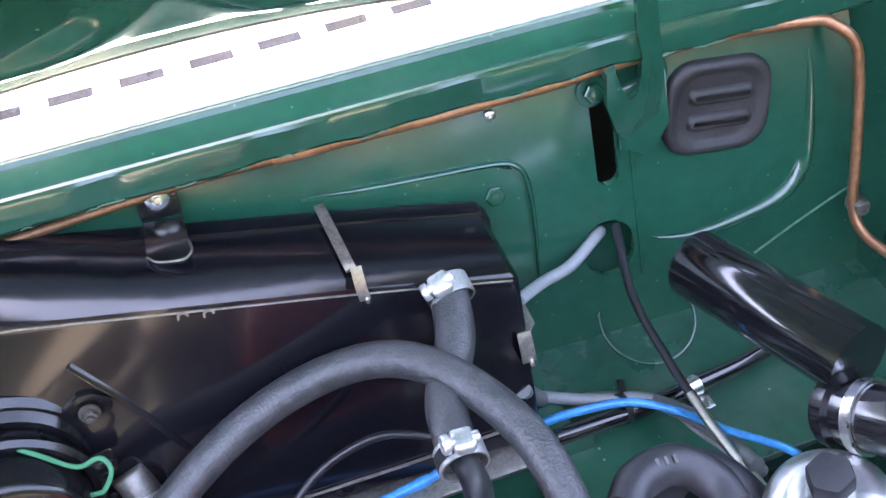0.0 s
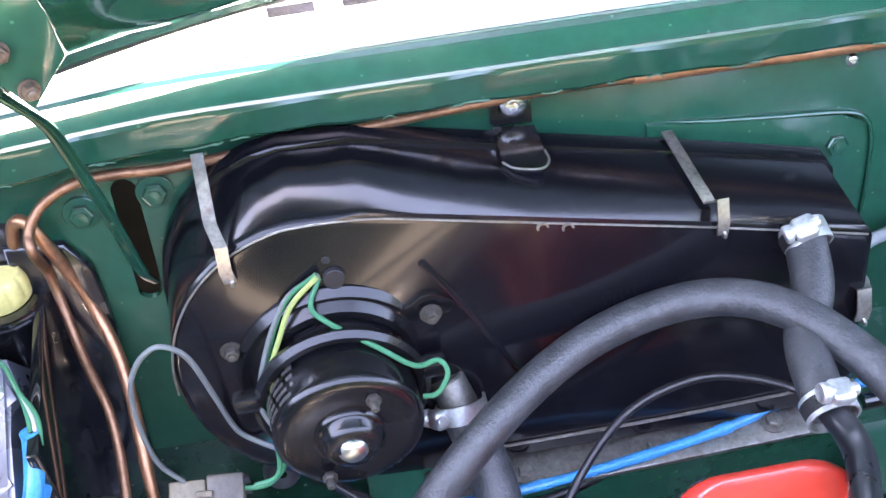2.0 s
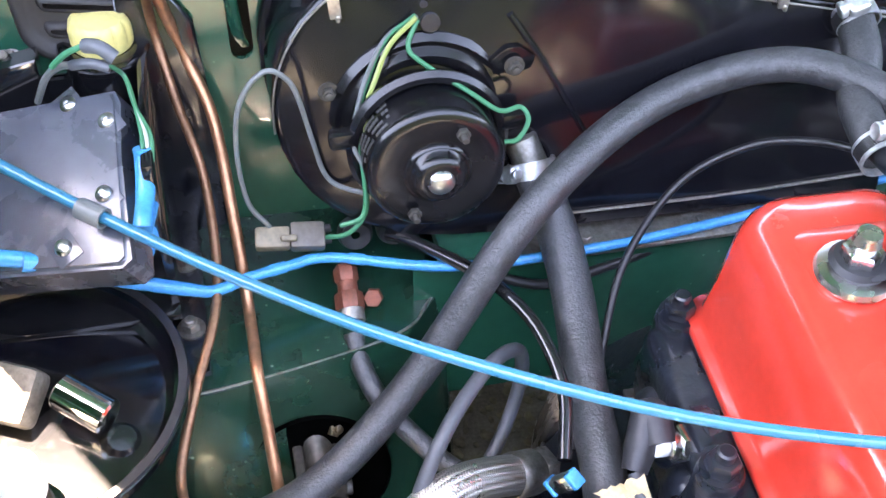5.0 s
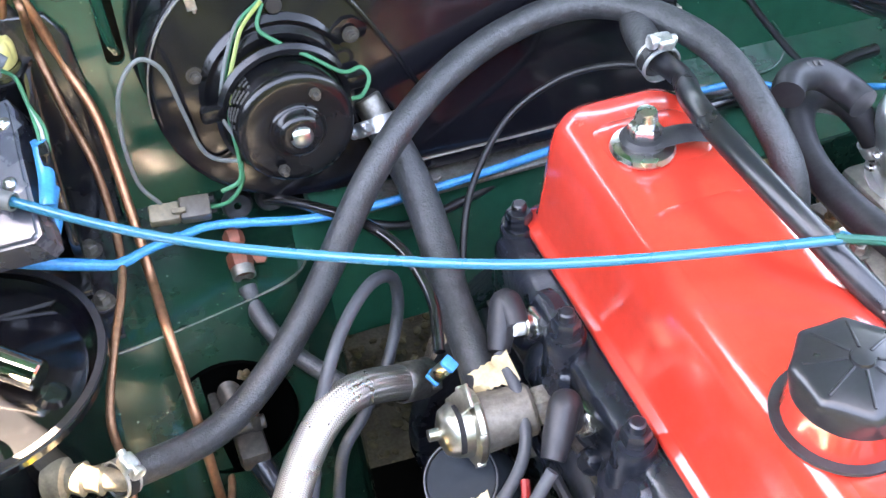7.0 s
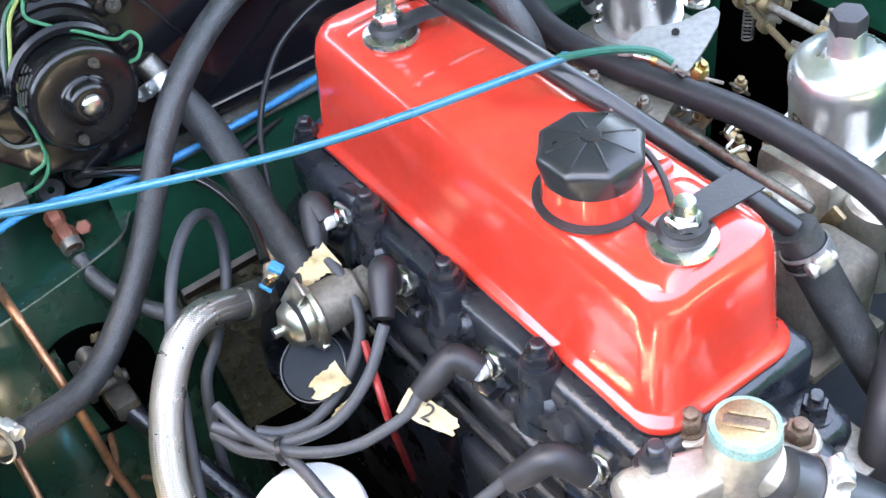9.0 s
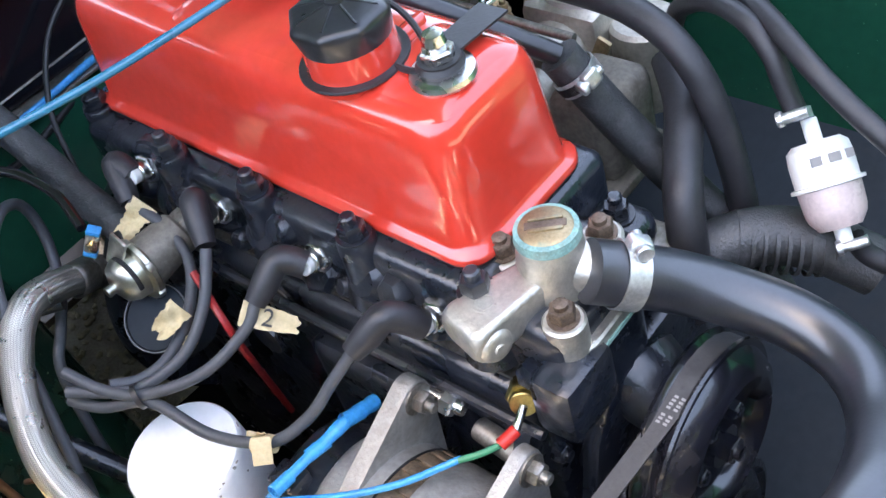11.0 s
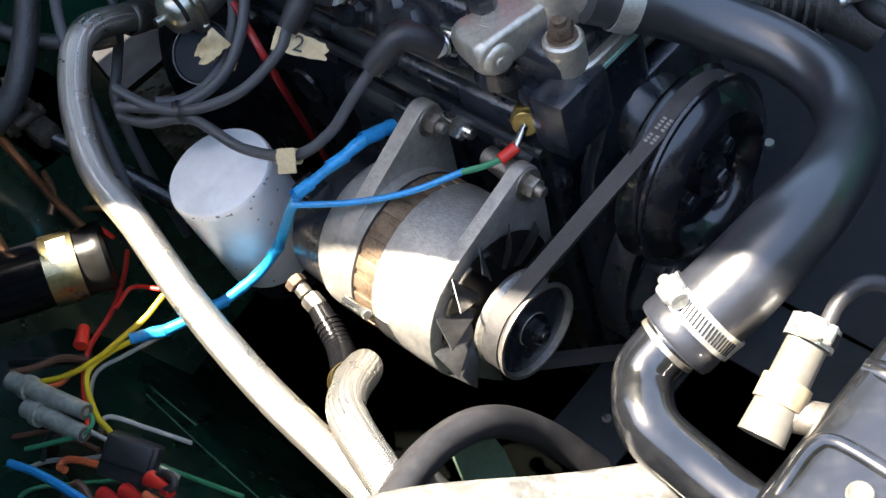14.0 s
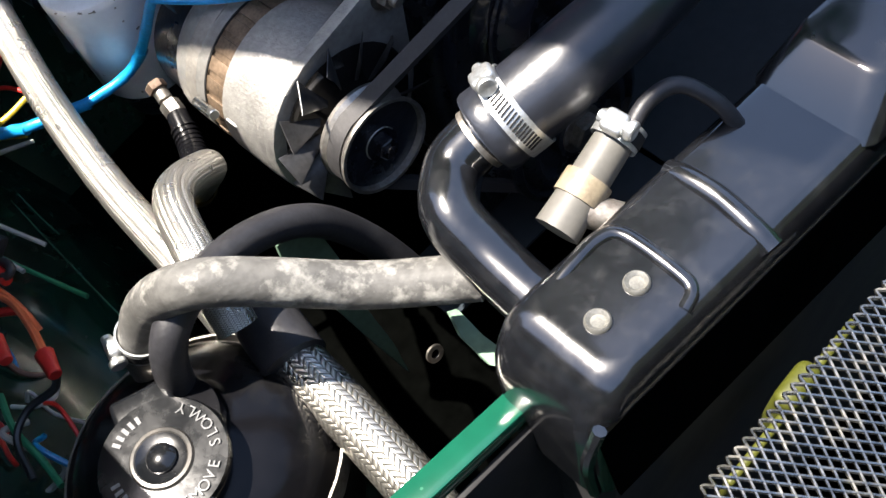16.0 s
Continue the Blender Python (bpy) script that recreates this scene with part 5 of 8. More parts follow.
part("terminal_block", slab((-0.196, 0.034, 0.568), (-0.176, 0.058, 0.586), 0.003), M["engine_black"], alt)
fan = part("fan", join(lathe([(0.0, 0), (0.052, 0), (0.054, 0.0015), (0.0, 0.0015)], frame_of(AC + BACK * -0.094, (0, -1, 0)), 36)), M["gloss_black"], alt, "black pressed cooling fan")
def fan_blade_mesh(a0):
    """A pressed fin, folded up from the disc and pointed towards the hub."""
    pol = lambda r, a, y: AC + Vector((r * math.cos(a0 + radians(a)), y, r * math.sin(a0 + radians(a))))
    bm = bmesh.new()
    low = [pol(0.026, 2, -0.0955), pol(0.045, 1, -0.0955), pol(0.0610, 0, -0.0945)]
    top = [pol(0.030, 7, -0.1010), pol(0.046, 11, -0.1070), pol(0.0600, 15, -0.1110)]
    rows = []
    for p_, q_ in zip(low, top):
        n_ = Vector((math.sin(a0), 0.3, -math.cos(a0))) * 0.0012
        rows.append([bm.verts.new(v) for v in (p_, q_, q_ + n_, p_ + n_)])
    for r0, r1 in zip(rows, rows[1:]):
        for j in range(4):
            k = (j + 1) % 4
            bm.faces.new((r0[j], r0[k], r1[k], r1[j]))
    bm.faces.new(rows[0])
    bm.faces.new(rows[-1])
    return bm


for i in range(13):
    part("fan_blade", fan_blade_mesh(2 * math.pi * i / 13 + 0.1), M["fan_steel"], fan)
pul = AC + BACK * -0.122
pul.x, pul.z = -0.162, 0.517
part("pulley", lathe([(0.0, -0.014), (0.036, -0.014), (0.0365, -0.011), (0.031, -0.004), (0.031, 0.002), (0.0365, 0.009), (0.0365, 0.0115), (0.0340, 0.0115), (0.0332, 0.006), (0.014, 0.005), (0.012, 0.007), (0, 0.007)], frame_of(pul, (0, -1, 0)), 44), M["pulley_steel"], alt, "worn steel belt pulley")
part("pulley_face", lathe([(0.0332, 0.0065), (0.0315, 0.0072), (0.024, 0.0060), (0.013, 0.0062), (0.0, 0.0060)], frame_of(pul, (0, -1, 0)), 40), M["engine_black"], alt)
part("pulley_nut", join(lathe([(0.012, 0.005), (0.0125, 0.009), (0, 0.009)], frame_of(pul, (0, -1, 0)), 24), hexnut(pul + Vector((0, -0.009, 0)), (0, -1, 0), 0.0085, 0.007, 0.0, 0.003)), M["pulley_paint"], alt)

wp = thing("water_pump_pulley", (-0.015, -0.15, 0.49), "glossy black water pump pulley with four bolts", "pulley")
WC = Vector((-0.014, -0.155, 0.553))
FWD = (0, -1, 0)
part("wheel", lathe([(0.0, -0.012), (0.069, -0.012), (0.071, -0.009), (0.063, -0.002), (0.063, 0.002), (0.071, 0.009), (0.070, 0.011), (0.066, 0.011), (0.060, 0.020), (0.050, 0.024), (0.044, 0.020), (0.040, 0.010), (0.0, 0.010)], frame_of(WC, FWD), 64), M["pulley_paint"], wp, smooth=55)
for i in range(4):
    a = radians(20 + 90 * i)
    part("bolt", hexnut(WC + Vector((0.024 * math.cos(a), -0.010, 0.024 * math.sin(a))), FWD, 0.007, 0.006, 0.0, 0.002), M["engine_black"], wp)
part("hub", join(lathe([(0.016, 0.0), (0.015, 0.008), (0.0, 0.009)], frame_of(WC + Vector((0, -0.010, 0)), FWD), 24), hexnut(WC + Vector((0, -0.018, 0)), FWD, 0.010, 0.008, 0.0, 0.004)), M["pulley_paint"], wp)
ck = thing("crank_pulley", (-0.01, -0.15, 0.36), "black ribbed crankshaft pulley", "pulley")
CC = Vector((-0.018, -0.152, 0.428))
part("wheel", lathe([(0.0, -0.016), (0.064, -0.016), (0.066, -0.012), (0.058, -0.003), (0.058, 0.0), (0.066, 0.008), (0.066, 0.014), (0.061, 0.016), (0.057, 0.012), (0.05, 0.018), (0.045, 0.018), (0.038, 0.010), (0.026, 0.010), (0.024, 0.018), (0.0, 0.018)], frame_of(CC, FWD), 48), M["engine_black"], ck)
part("bolt", hexnut(CC + Vector((0, -0.018, 0)), FWD, 0.016, 0.010, 0.02), M["dull_steel"], ck)

belt = thing("fan_belt", (-0.08, -0.14, 0.4), "worn black fan belt round three pulleys", "belt")


def belt_line():
    """The outer tangents round the pulleys, looking from the front."""
    cs = [(pul.x, pul.z, 0.0345), (WC.x, WC.z, 0.067), (CC.x, CC.z, 0.062)]
    out = []
    for k in range(3):
        x0, z0, r0 = cs[k - 1]
        x1, z1, r1 = cs[k]
        x2, z2, r2 = cs[(k + 1) % 3]

        def tangent(ax, az, ar, bx, bz, br):
            d = math.hypot(bx - ax, bz - az)
            base_a = math.atan2(bz - az, bx - ax)
            return base_a + math.acos((ar - br) / d)
        a_in = tangent(x0, z0, r0, x1, z1, r1)
        a_out = tangent(x1, z1, r1, x2, z2, r2)
        while a_out > a_in:
            a_out -= 2 * math.pi
        for i in range(13):
            a = a_in + (a_out - a_in) * i / 12
            y = (pul.y + 0.001, WC.y, CC.y)[k] * 1.0
            out.append(((x1 + r1 * math.cos(a), y, z1 + r1 * math.sin(a)), (math.cos(a), math.sin(a))))
    return out


bl = belt_line()
bm = bmesh.new()
rows = []
for (p, (cx_, cz_)) in bl:
    p = Vector(p)
    n = Vector((cx_, 0, cz_))
    rows.append([bm.verts.new(p + n * q + Vector((0, w, 0))) for q, w in ((0.001, -0.0065), (0.001, 0.0065), (-0.006, 0.0045), (-0.006, -0.0045))])
for i in range(len(rows)):
    a, b = rows[i], rows[(i + 1) % len(rows)]
    for j in range(4):
        k = (j + 1) % 4
        bm.faces.new((a[j], a[k], b[k], b[j]))
part("band", bm, M["belt"], belt)
p0, p1 = Vector(bl[12][0]), Vector(bl[13][0])
dirv = (p1 - p0).normalized()
nrm = Vector((-dirv.z, 0, dirv.x))
if nrm.z < 0:
    nrm = -nrm
bm = bmesh.new()
for i in range(8):
    if i == 3:
        continue
    for r in range(2):
        at = p0.lerp(p1, 0.955) + dirv * (i * 0.0026) + nrm * 0.0012 + Vector((0, -0.0025 + 0.0048 * r, 0))
        bm = join(bm, box(0.0016, 0.0026, 0.0004, frame_of(at, nrm, (0, 1, 0))))
part("printed_marks", bm, M["mark_grey"], belt, "faded printed marks")

# ---- distributor and its vacuum unit ----
dist = thing("distributor", (-0.1425, 0.2214, 0.6007), "dark distributor with a plated vacuum unit", "distributor")
DC = Vector((-0.1425, 0.2214, 0.6007))
da = Vector((-0.5, -0.3, 0.8)).normalized()
part("cap", lathe([(0.0, -0.05), (0.026, -0.05), (0.027, -0.005), (0.024, 0.0), (0.0, 0.001)], frame_of(DC, da), 28), M["shroud"], dist)
part("cap_rim", ring_strip(DC, da, 0.0255, 0.002, 0.0008, 32), M["sleeve_grey"], dist)
VD = Vector((-0.1295, 0.2355, 0.6345))
va = (Vector((-0.162, 0.2368, 0.6374)) - VD).normalized()
vac = part("vacuum_can", lathe([(0.0, -0.004), (0.0245, -0.004), (0.026, -0.002), (0.0255, 0.0015), (0.0195, 0.003), (0.0185, 0.012), (0.0150, 0.0185), (0.0085, 0.0215), (0.0042, 0.022), (0.004, 0.029), (0.0, 0.0295)], frame_of(VD, va), 36), M["plated"], dist, "plated vacuum can")
part("can_slot", ring_strip(VD + va * 0.011, va, 0.0180, 0.0035, 0.0014, 20, 110, -4), M["dark"], vac)
for q in range(6):
    aq = radians(30 + 60 * q)
    part("crimp_tab", box(0.007, 0.003, 0.006, frame_of(VD, va) @ pose(0.0255 * math.cos(aq), 0.0255 * math.sin(aq), 0, 0, 0, math.degrees(aq) + 90), 0.0008), M["plated"], vac)
pe = Vector((-0.0872, 0.23, 0.6397))
part("pipe_body", rod(VD - va * 0.002, pe, 0.0205, 24, 0.0175), M["dusty_alloy"], dist)
part("pipe_end", hexnut(pe, pe - VD, 0.014, 0.012), M["dull_steel"], dist)
part("bracket_tab", box(0.016, 0.003, 0.03, frame_of(VD + Vector((-0.006, 0.004, 0.022)), (0.3, -0.4, 0.85), va), 0.001), M["plated"], dist)
part("vacuum_terminal", box(0.008, 0.010, 0.020, frame_of(Vector((-0.1352, 0.2711, 0.6538)), (0.3, -0.4, 0.85)), 0.002), M["steel"], dist)
for k in (-1, 1):
    part("blue_tip", box(0.0085, 0.0105, 0.004, frame_of(Vector((-0.1352, 0.2711, 0.6538)) + Vector((0.003, -0.004, 0.0085)) * k * 1.2, (0.3, -0.4, 0.85)), 0.001), M["blue_tape"], dist)

# ---- plug leads with their paper tags ----
HUB = Vector((-0.2031, 0.1593, 0.6178))
LEAD_LINES = [
    [(-0.117, 0.024, 0.649), (-0.135, 0.033, 0.632), (-0.155, 0.043, 0.613), (-0.178, 0.063, 0.6), (-0.195, 0.104, 0.601), (-0.201, 0.153, 0.612), (-0.221, 0.185, 0.609), (-0.23, 0.21, 0.612)],
    [(-0.119, 0.111, 0.651), (-0.134, 0.112, 0.639), (-0.168, 0.127, 0.623), (-0.2, 0.156, 0.618), (-0.215, 0.182, 0.624), (-0.222, 0.21, 0.635)],
    [(-0.109, 0.159, 0.673), (-0.134, 0.149, 0.648), (-0.163, 0.148, 0.628), (-0.191, 0.16, 0.619), (-0.208, 0.174, 0.619), (-0.23, 0.203, 0.626)],
    [(-0.097, 0.264, 0.662), (-0.097, 0.23, 0.651), (-0.107, 0.201, 0.636), (-0.135, 0.18, 0.622), (-0.168, 0.171, 0.613), (-0.193, 0.175, 0.614), (-0.209, 0.183, 0.622)],
]
for i, pts in enumerate(LEAD_LINES):
    wire("plug_lead", pts, 0.0042, "lead_grey", "grey rubber spark plug lead", "plug lead", "plug leads", 10)
part("lead_tie", ring_strip(HUB, (0.8, -0.5, 0.2), 0.0085, 0.004, 0.001, 20), M["wire_black"], None, "black cable tie round the plug leads", category="cable tie")


def tag_at(a, b, w, label, number=""):
    """A paper tape flag folded round a lead."""
    a, b = Vector(a), Vector(b)
    t = thing("paper_tag", a, label, "tag", "paper tags on the plug leads")
    z = (Vector((-0.4, -0.56, 0.72))).normalized()
    x = (b - a).normalized()
    y = z.cross(x).normalized()
    trng = random.Random(int(abs(a.x * 1e5)) + int(abs(a.y * 1e4)))
    torn = [1 + trng.uniform(-0.18, 0.12) * (0.35 if number else 1.0) for _ in range(13)]
    ragged = [trng.uniform(-0.10, 0.10) * (0.5 if number else 1.0) for _ in range(7)]
    crush = [trng.uniform(0.5, 1.5) for _ in range(4)]

    def leaf(s, q):
        width = w * (1 - 0.30 * s * s) * torn[round(s * 12)]
        along = s + ragged[round(q * 6)] * s * s
        fold = 0.0018 * math.sin(s * 6 * crush[0] + q * 3) + 0.0014 * math.sin(q * 6 * crush[1] + s * 4) + 0.0008 * math.sin(s * 15 * crush[2] - q * 9)
        return a + (b - a) * along + y * (q - 0.5) * width + z * (0.0045 + fold * (0.4 if number else 1.0))
    bm = grid(12, 6, leaf, 0.0006)
    flag = part("flag", bm, M["cream_tape"], t)
    if number:
        cu = bpy.data.curves.new("digit", "FONT")
        cu.body, cu.size, cu.extrude, cu.align_x, cu.align_y = number, 0.017, 0.0002, "CENTER", "CENTER"
        ob = bpy.data.objects.new("digit", cu)
        scene.collection.objects.link(ob)
        me = bpy.data.meshes.new_from_object(ob)
        bpy.data.objects.remove(ob)
        b2 = bmesh.new()
        b2.from_mesh(me)
        b2.transform(Matrix.Translation(a.lerp(b, 0.48) + z * 0.0062) @ Matrix((x, y, z)).transposed().to_4x4())
        part("digit", b2, M["mark_black"], flag)


tag_at((-0.1263, 0.1202, 0.645), (-0.1081, 0.0892, 0.6287), 0.017, "cream paper tag numbered in ink on a plug lead", "2")
tag_at((-0.1386, 0.176, 0.6333), (-0.1619, 0.1801, 0.6261), 0.018, "torn cream paper tag on a plug lead")
tag_at((-0.1473, 0.1567, 0.6239), (-0.161, 0.1591, 0.6158), 0.008, "small cream tape wrap on a plug lead")
tag_at((-0.0914, 0.2524, 0.6605), (-0.1182, 0.2566, 0.6489), 0.020, "curled cream paper tag on a plug lead")
tag_at((-0.1776, 0.0968, 0.5791), (-0.1671, 0.0821, 0.5756), 0.010, "cream tape wrap over the oil filter")
wire("dipstick", [(-0.1199, 0.1724, 0.6529), (-0.1357, 0.1287, 0.6243), (-0.1131, 0.1676, 0.5238), (-0.095, 0.196, 0.440)], 0.0029, "dip_red", "red painted dipstick tube beside the block", "dipstick")

# ---- hoses ----
def eased(pts, m=8, rounds=5):
    """A smooth line through pts whose kinks are rounded off."""
    line = spline(pts, m)
    for _ in range(rounds):
        line = [line[0]] + [(line[i - 1] + 2 * line[i] + line[i + 1]) / 4 for i in range(1, len(line) - 1)] + [line[-1]]
    return line


def hose(name, pts, r, material, label, seg=18, m=8, bore=0.0, rounds=5):
    t = thing(name, pts[0], label, "hose")
    part("hose_body", tube(eased(pts, m, rounds), r, seg, 1, bore), M[material], t)
    return t


h = hose("heater_hose", [(-0.351, 0.282, 0.634), (-0.274, 0.325, 0.601), (-0.197, 0.371, 0.642), (-0.126, 0.408, 0.73), (-0.036, 0.455, 0.765), (0.052, 0.444, 0.791), (0.102, 0.365, 0.791), (0.107, 0.290, 0.768), (0.110, 0.262, 0.742), (0.111, 0.254, 0.712)], 0.0108, "rubber", "thick ribbed black heater hose in a wide arc", 20)
e0 = Vector((-0.351, 0.282, 0.634))
hose_clamp(h, e0 + Vector((0.004, 0.0, 0)), (0.9, 0.5, -0.36), 0.0118, (0, -0.3, 1))
sp_ = (Vector((-0.395, 0.3016, 0.6331)) - e0).normalized()
part("spigot", lathe([(0.0075, -0.01), (0.0075, 0.006), (0.0105, 0.008), (0.0085, 0.014), (0.0085, 0.018), (0.0115, 0.020), (0.0095, 0.026), (0.0095, 0.030), (0.0135, 0.032), (0.0135, 0.044), (0.010, 0.046), (0.0, 0.046)], frame_of(e0, sp_), 24), M["beige_plastic"], h, "dirty cream ribbed spigot")
h = hose("heater_return_hose", [(-0.109, 0.456, 0.721), (-0.098, 0.42, 0.69), (-0.098, 0.377, 0.668), (-0.104, 0.329, 0.652), (-0.107, 0.278, 0.639), (-0.115, 0.235, 0.62)], 0.0135, "rubber", "black heater hose dropping from the heater to the engine", 20)
hose_clamp(h, (-0.109, 0.456, 0.721), (0.1, -0.6, -0.75), 0.0142, (-1, -0.3, 0.3))
part("stub", rod((-0.116, 0.468, 0.738), (-0.109, 0.456, 0.721), 0.011, 18), M["dull_steel"], h)
h = hose("heater_feed_hose", [(0.095, 0.475, 0.801), (0.088, 0.442, 0.792), (0.074, 0.418, 0.786), (0.066, 0.395, 0.787), (0.064, 0.366, 0.783)], 0.0118, "rubber", "short bent heater hose with two bright clamps", 20)
hose_clamp(h, (0.0945, 0.470, 0.800), (0.1, -0.9, -0.3), 0.0128, (-0.4, -0.2, 1), 0.013)
hose_clamp(h, (0.0645, 0.368, 0.784), (0.0, -0.95, -0.1), 0.0128, (0.1, -0.2, 1), 0.013)
h = hose("coolant_pipe", [(0.064, 0.372, 0.784), (0.064, 0.335, 0.79), (0.032, 0.27, 0.818), (0.037, 0.177, 0.811), (0.07, 0.092, 0.772), (0.114, 0.01, 0.716)], 0.0078, "pipe_black", "chipped black steel coolant pipe beside the rocker cover", 16)
h2 = hose("bypass_hose", [(0.114, 0.01, 0.716), (0.13, -0.028, 0.646), (0.145, -0.099, 0.557), (0.14, -0.14, 0.5)], 0.0145, "rubber", "black bypass hose clamped to the coolant pipe", 18)
hose_clamp(h2, (0.118, 0.0005, 0.6985), (0.016, -0.038, -0.07), 0.0155, (-0.3, -0.9, 0.3), 0.012)
h = hose("breather_hose", [(0.230, 0.309, 0.695), (0.218, 0.321, 0.718), (0.204, 0.337, 0.733), (0.186, 0.344, 0.738), (0.166, 0.333, 0.738), (0.150, 0.309, 0.735), (0.141, 0.276, 0.732), (0.141, 0.235, 0.730), (0.148, 0.190, 0.729), (0.160, 0.140, 0.728), (0.17, 0.087, 0.727), (0.172, 0.026, 0.724), (0.169, -0.012, 0.721), (0.162, -0.050, 0.708), (0.156, -0.078, 0.672), (0.152, -0.096, 0.610), (0.150, -0.105, 0.54)], 0.0108, "rubber_clean", "black looped breather hose running along the carburettors", 18)
hose_clamp(h, (0.226, 0.313, 0.702), (-0.012, 0.012, 0.023), 0.0114, (-0.4, -0.6, 0.6), 0.010)
part("spigot", rod((0.240, 0.297, 0.676), (0.229, 0.310, 0.697), 0.0082, 18), M["dull_steel"], h)
TH = [Vector(p) for p in [(-0.0230, -0.0978, 0.6910), (0.0092, -0.1291, 0.6659), (0.027, -0.1627, 0.6494), (0.0336, -0.2002, 0.6397), (0.0237, -0.2359, 0.6361), (-0.0026, -0.2629, 0.6404), (-0.0382, -0.2796, 0.6526), (-0.0766, -0.2868, 0.6625), (-0.1100, -0.2855, 0.6625), (-0.1420, -0.2785, 0.6520), (-0.1738, -0.2655, 0.6362)]]
h = hose("top_hose", TH, [0.0195, 0.0193, 0.0186, 0.0180, 0.0182, 0.0192, 0.0208, 0.0226, 0.0235, 0.0238], "rubber_top", "smooth black top radiator hose in a wide bend", 36, 12, rounds=12)
hose_clamp(h, TH[0].lerp(TH[1], 0.46), TH[1] - TH[0], 0.0200, (-0.1, 0.2, 1), 0.014, False)
hose_clamp(h, TH[-1].lerp(TH[-2], 0.50), TH[-2] - TH[-1], 0.0243, (-0.75, 0.5, 0.35), 0.0135)
part("hose_end", lathe([(0.0165, 0.0), (0.0236, 0.0), (0.0246, 0.002), (0.0243, 0.009), (0.0232, 0.012)], frame_of(TH[-1], TH[-2] - TH[-1]), 36), M["rubber_top"], h, "flared cut end of the hose")

br = thing("braided_hose", (-0.137, 0.314, 0.599), "braided steel oil hose looping past the oil filter", "braided hose")
BP = [(-0.137, 0.314, 0.599), (-0.195, 0.289, 0.636), (-0.235, 0.264, 0.618), (-0.268, 0.214, 0.589), (-0.278, 0.162, 0.562), (-0.294, 0.089, 0.537), (-0.307, -0.004, 0.52), (-0.313, -0.098, 0.512), (-0.318, -0.155, 0.503)]
weave_uv(part("hose_body", tube(BP, 0.0125, 20, 8), M["braid"], br), BP, 0.0125)
be = Vector(BP[0])
part("end_ferrule", lathe([(0.013, 0.0), (0.0145, 0.002), (0.0145, 0.020), (0.013, 0.022)], frame_of(be, Vector(BP[1]) - be), 24), M["dull_steel"], br, "dull steel end ferrule")
part("end_nut", hexnut(be, be - Vector(BP[1]), 0.015, 0.012), M["dull_steel"], br)
br2 = thing("braided_branch", (-0.273, -0.021, 0.492), "braided steel hose with a ribbed black end fitting", "braided hose")
BQ = [(-0.262, -0.035, 0.497), (-0.257, -0.064, 0.535), (-0.296, -0.106, 0.578), (-0.316, -0.166, 0.585), (-0.324, -0.198, 0.558)]
weave_uv(part("hose_body", tube(BQ, 0.0125, 20, 8), M["braid"], br2), BQ, 0.0125)
b0 = Vector(BQ[0])
part("collar", lathe([(0.0135, -0.006), (0.0145, -0.004), (0.0145, 0.004), (0.0135, 0.006)], frame_of(b0, Vector(BQ[1]) - b0), 24), M["brass"], br2)
RE = [b0, b0 + Vector((0.018, 0.03, -0.004)), b0 + Vector((0.030, 0.062, 0.006))]
part("ribbed_end", tube(RE, [0.0110, 0.0112, 0.0104, 0.0092, 0.0082], 18), M["bottle_black"], br2)
re_line = spline(RE, 8)
for k in range(2, 14):
    part("rib", ring_strip(re_line[k], re_line[k + 1] - re_line[k - 1], 0.0106 - 0.00010 * k, 0.0016, 0.0009, 22), M["bottle_black"], br2)
part("union_nut", hexnut(RE[2] + Vector((0.002, 0.02, 0.011)), (0.1, 0.9, 0.4), 0.0080, 0.007), M["rust_bolt"], br2, "rusty union nut")
part("union", join(hexnut(b0 + Vector((0.030, 0.062, 0.006)), (0.1, 0.9, 0.4), 0.0080, 0.012), rod(b0 + Vector((0.031, 0.074, 0.012)), b0 + Vector((0.034, 0.09, 0.019)), 0.0058, 16)), M["dull_steel"], br2)
bl3 = thing("braided_lower_hose", (-0.3081, -0.1946, 0.5285), "coarse braided steel hose leading under the radiator", "braided hose")
BR = [(-0.303, -0.183, 0.529), (-0.308, -0.218, 0.521), (-0.31, -0.274, 0.511), (-0.313, -0.323, 0.503), (-0.318, -0.353, 0.498)]
weave_uv(part("hose_body", tube(BR, 0.0165, 20, 8), M["braid_coarse"], bl3), BR, 0.0165)
part("sleeve", tube([(-0.299, -0.150, 0.533), (-0.304, -0.180, 0.532), (-0.3085, -0.206, 0.529), (-0.311, -0.220, 0.526)], [0.0175, 0.0195, 0.0205, 0.0212], 28, 8, 0.0178), M["rubber_clean"], bl3, "black rubber sleeve")
h = hose("overflow_hose", [(-0.369, -0.157, 0.553), (-0.354, -0.174, 0.595), (-0.334, -0.209, 0.627), (-0.304, -0.231, 0.615), (-0.265, -0.258, 0.592), (-0.222, -0.3, 0.59)], 0.0132, "rubber_old", "weathered grey overflow hose bridging to the radiator", 20, 10)
hose_clamp(h, (-0.366, -0.1604, 0.5614), (0.2, -0.3, 1), 0.0138, (-1, 0.2, 0.3), 0.012)
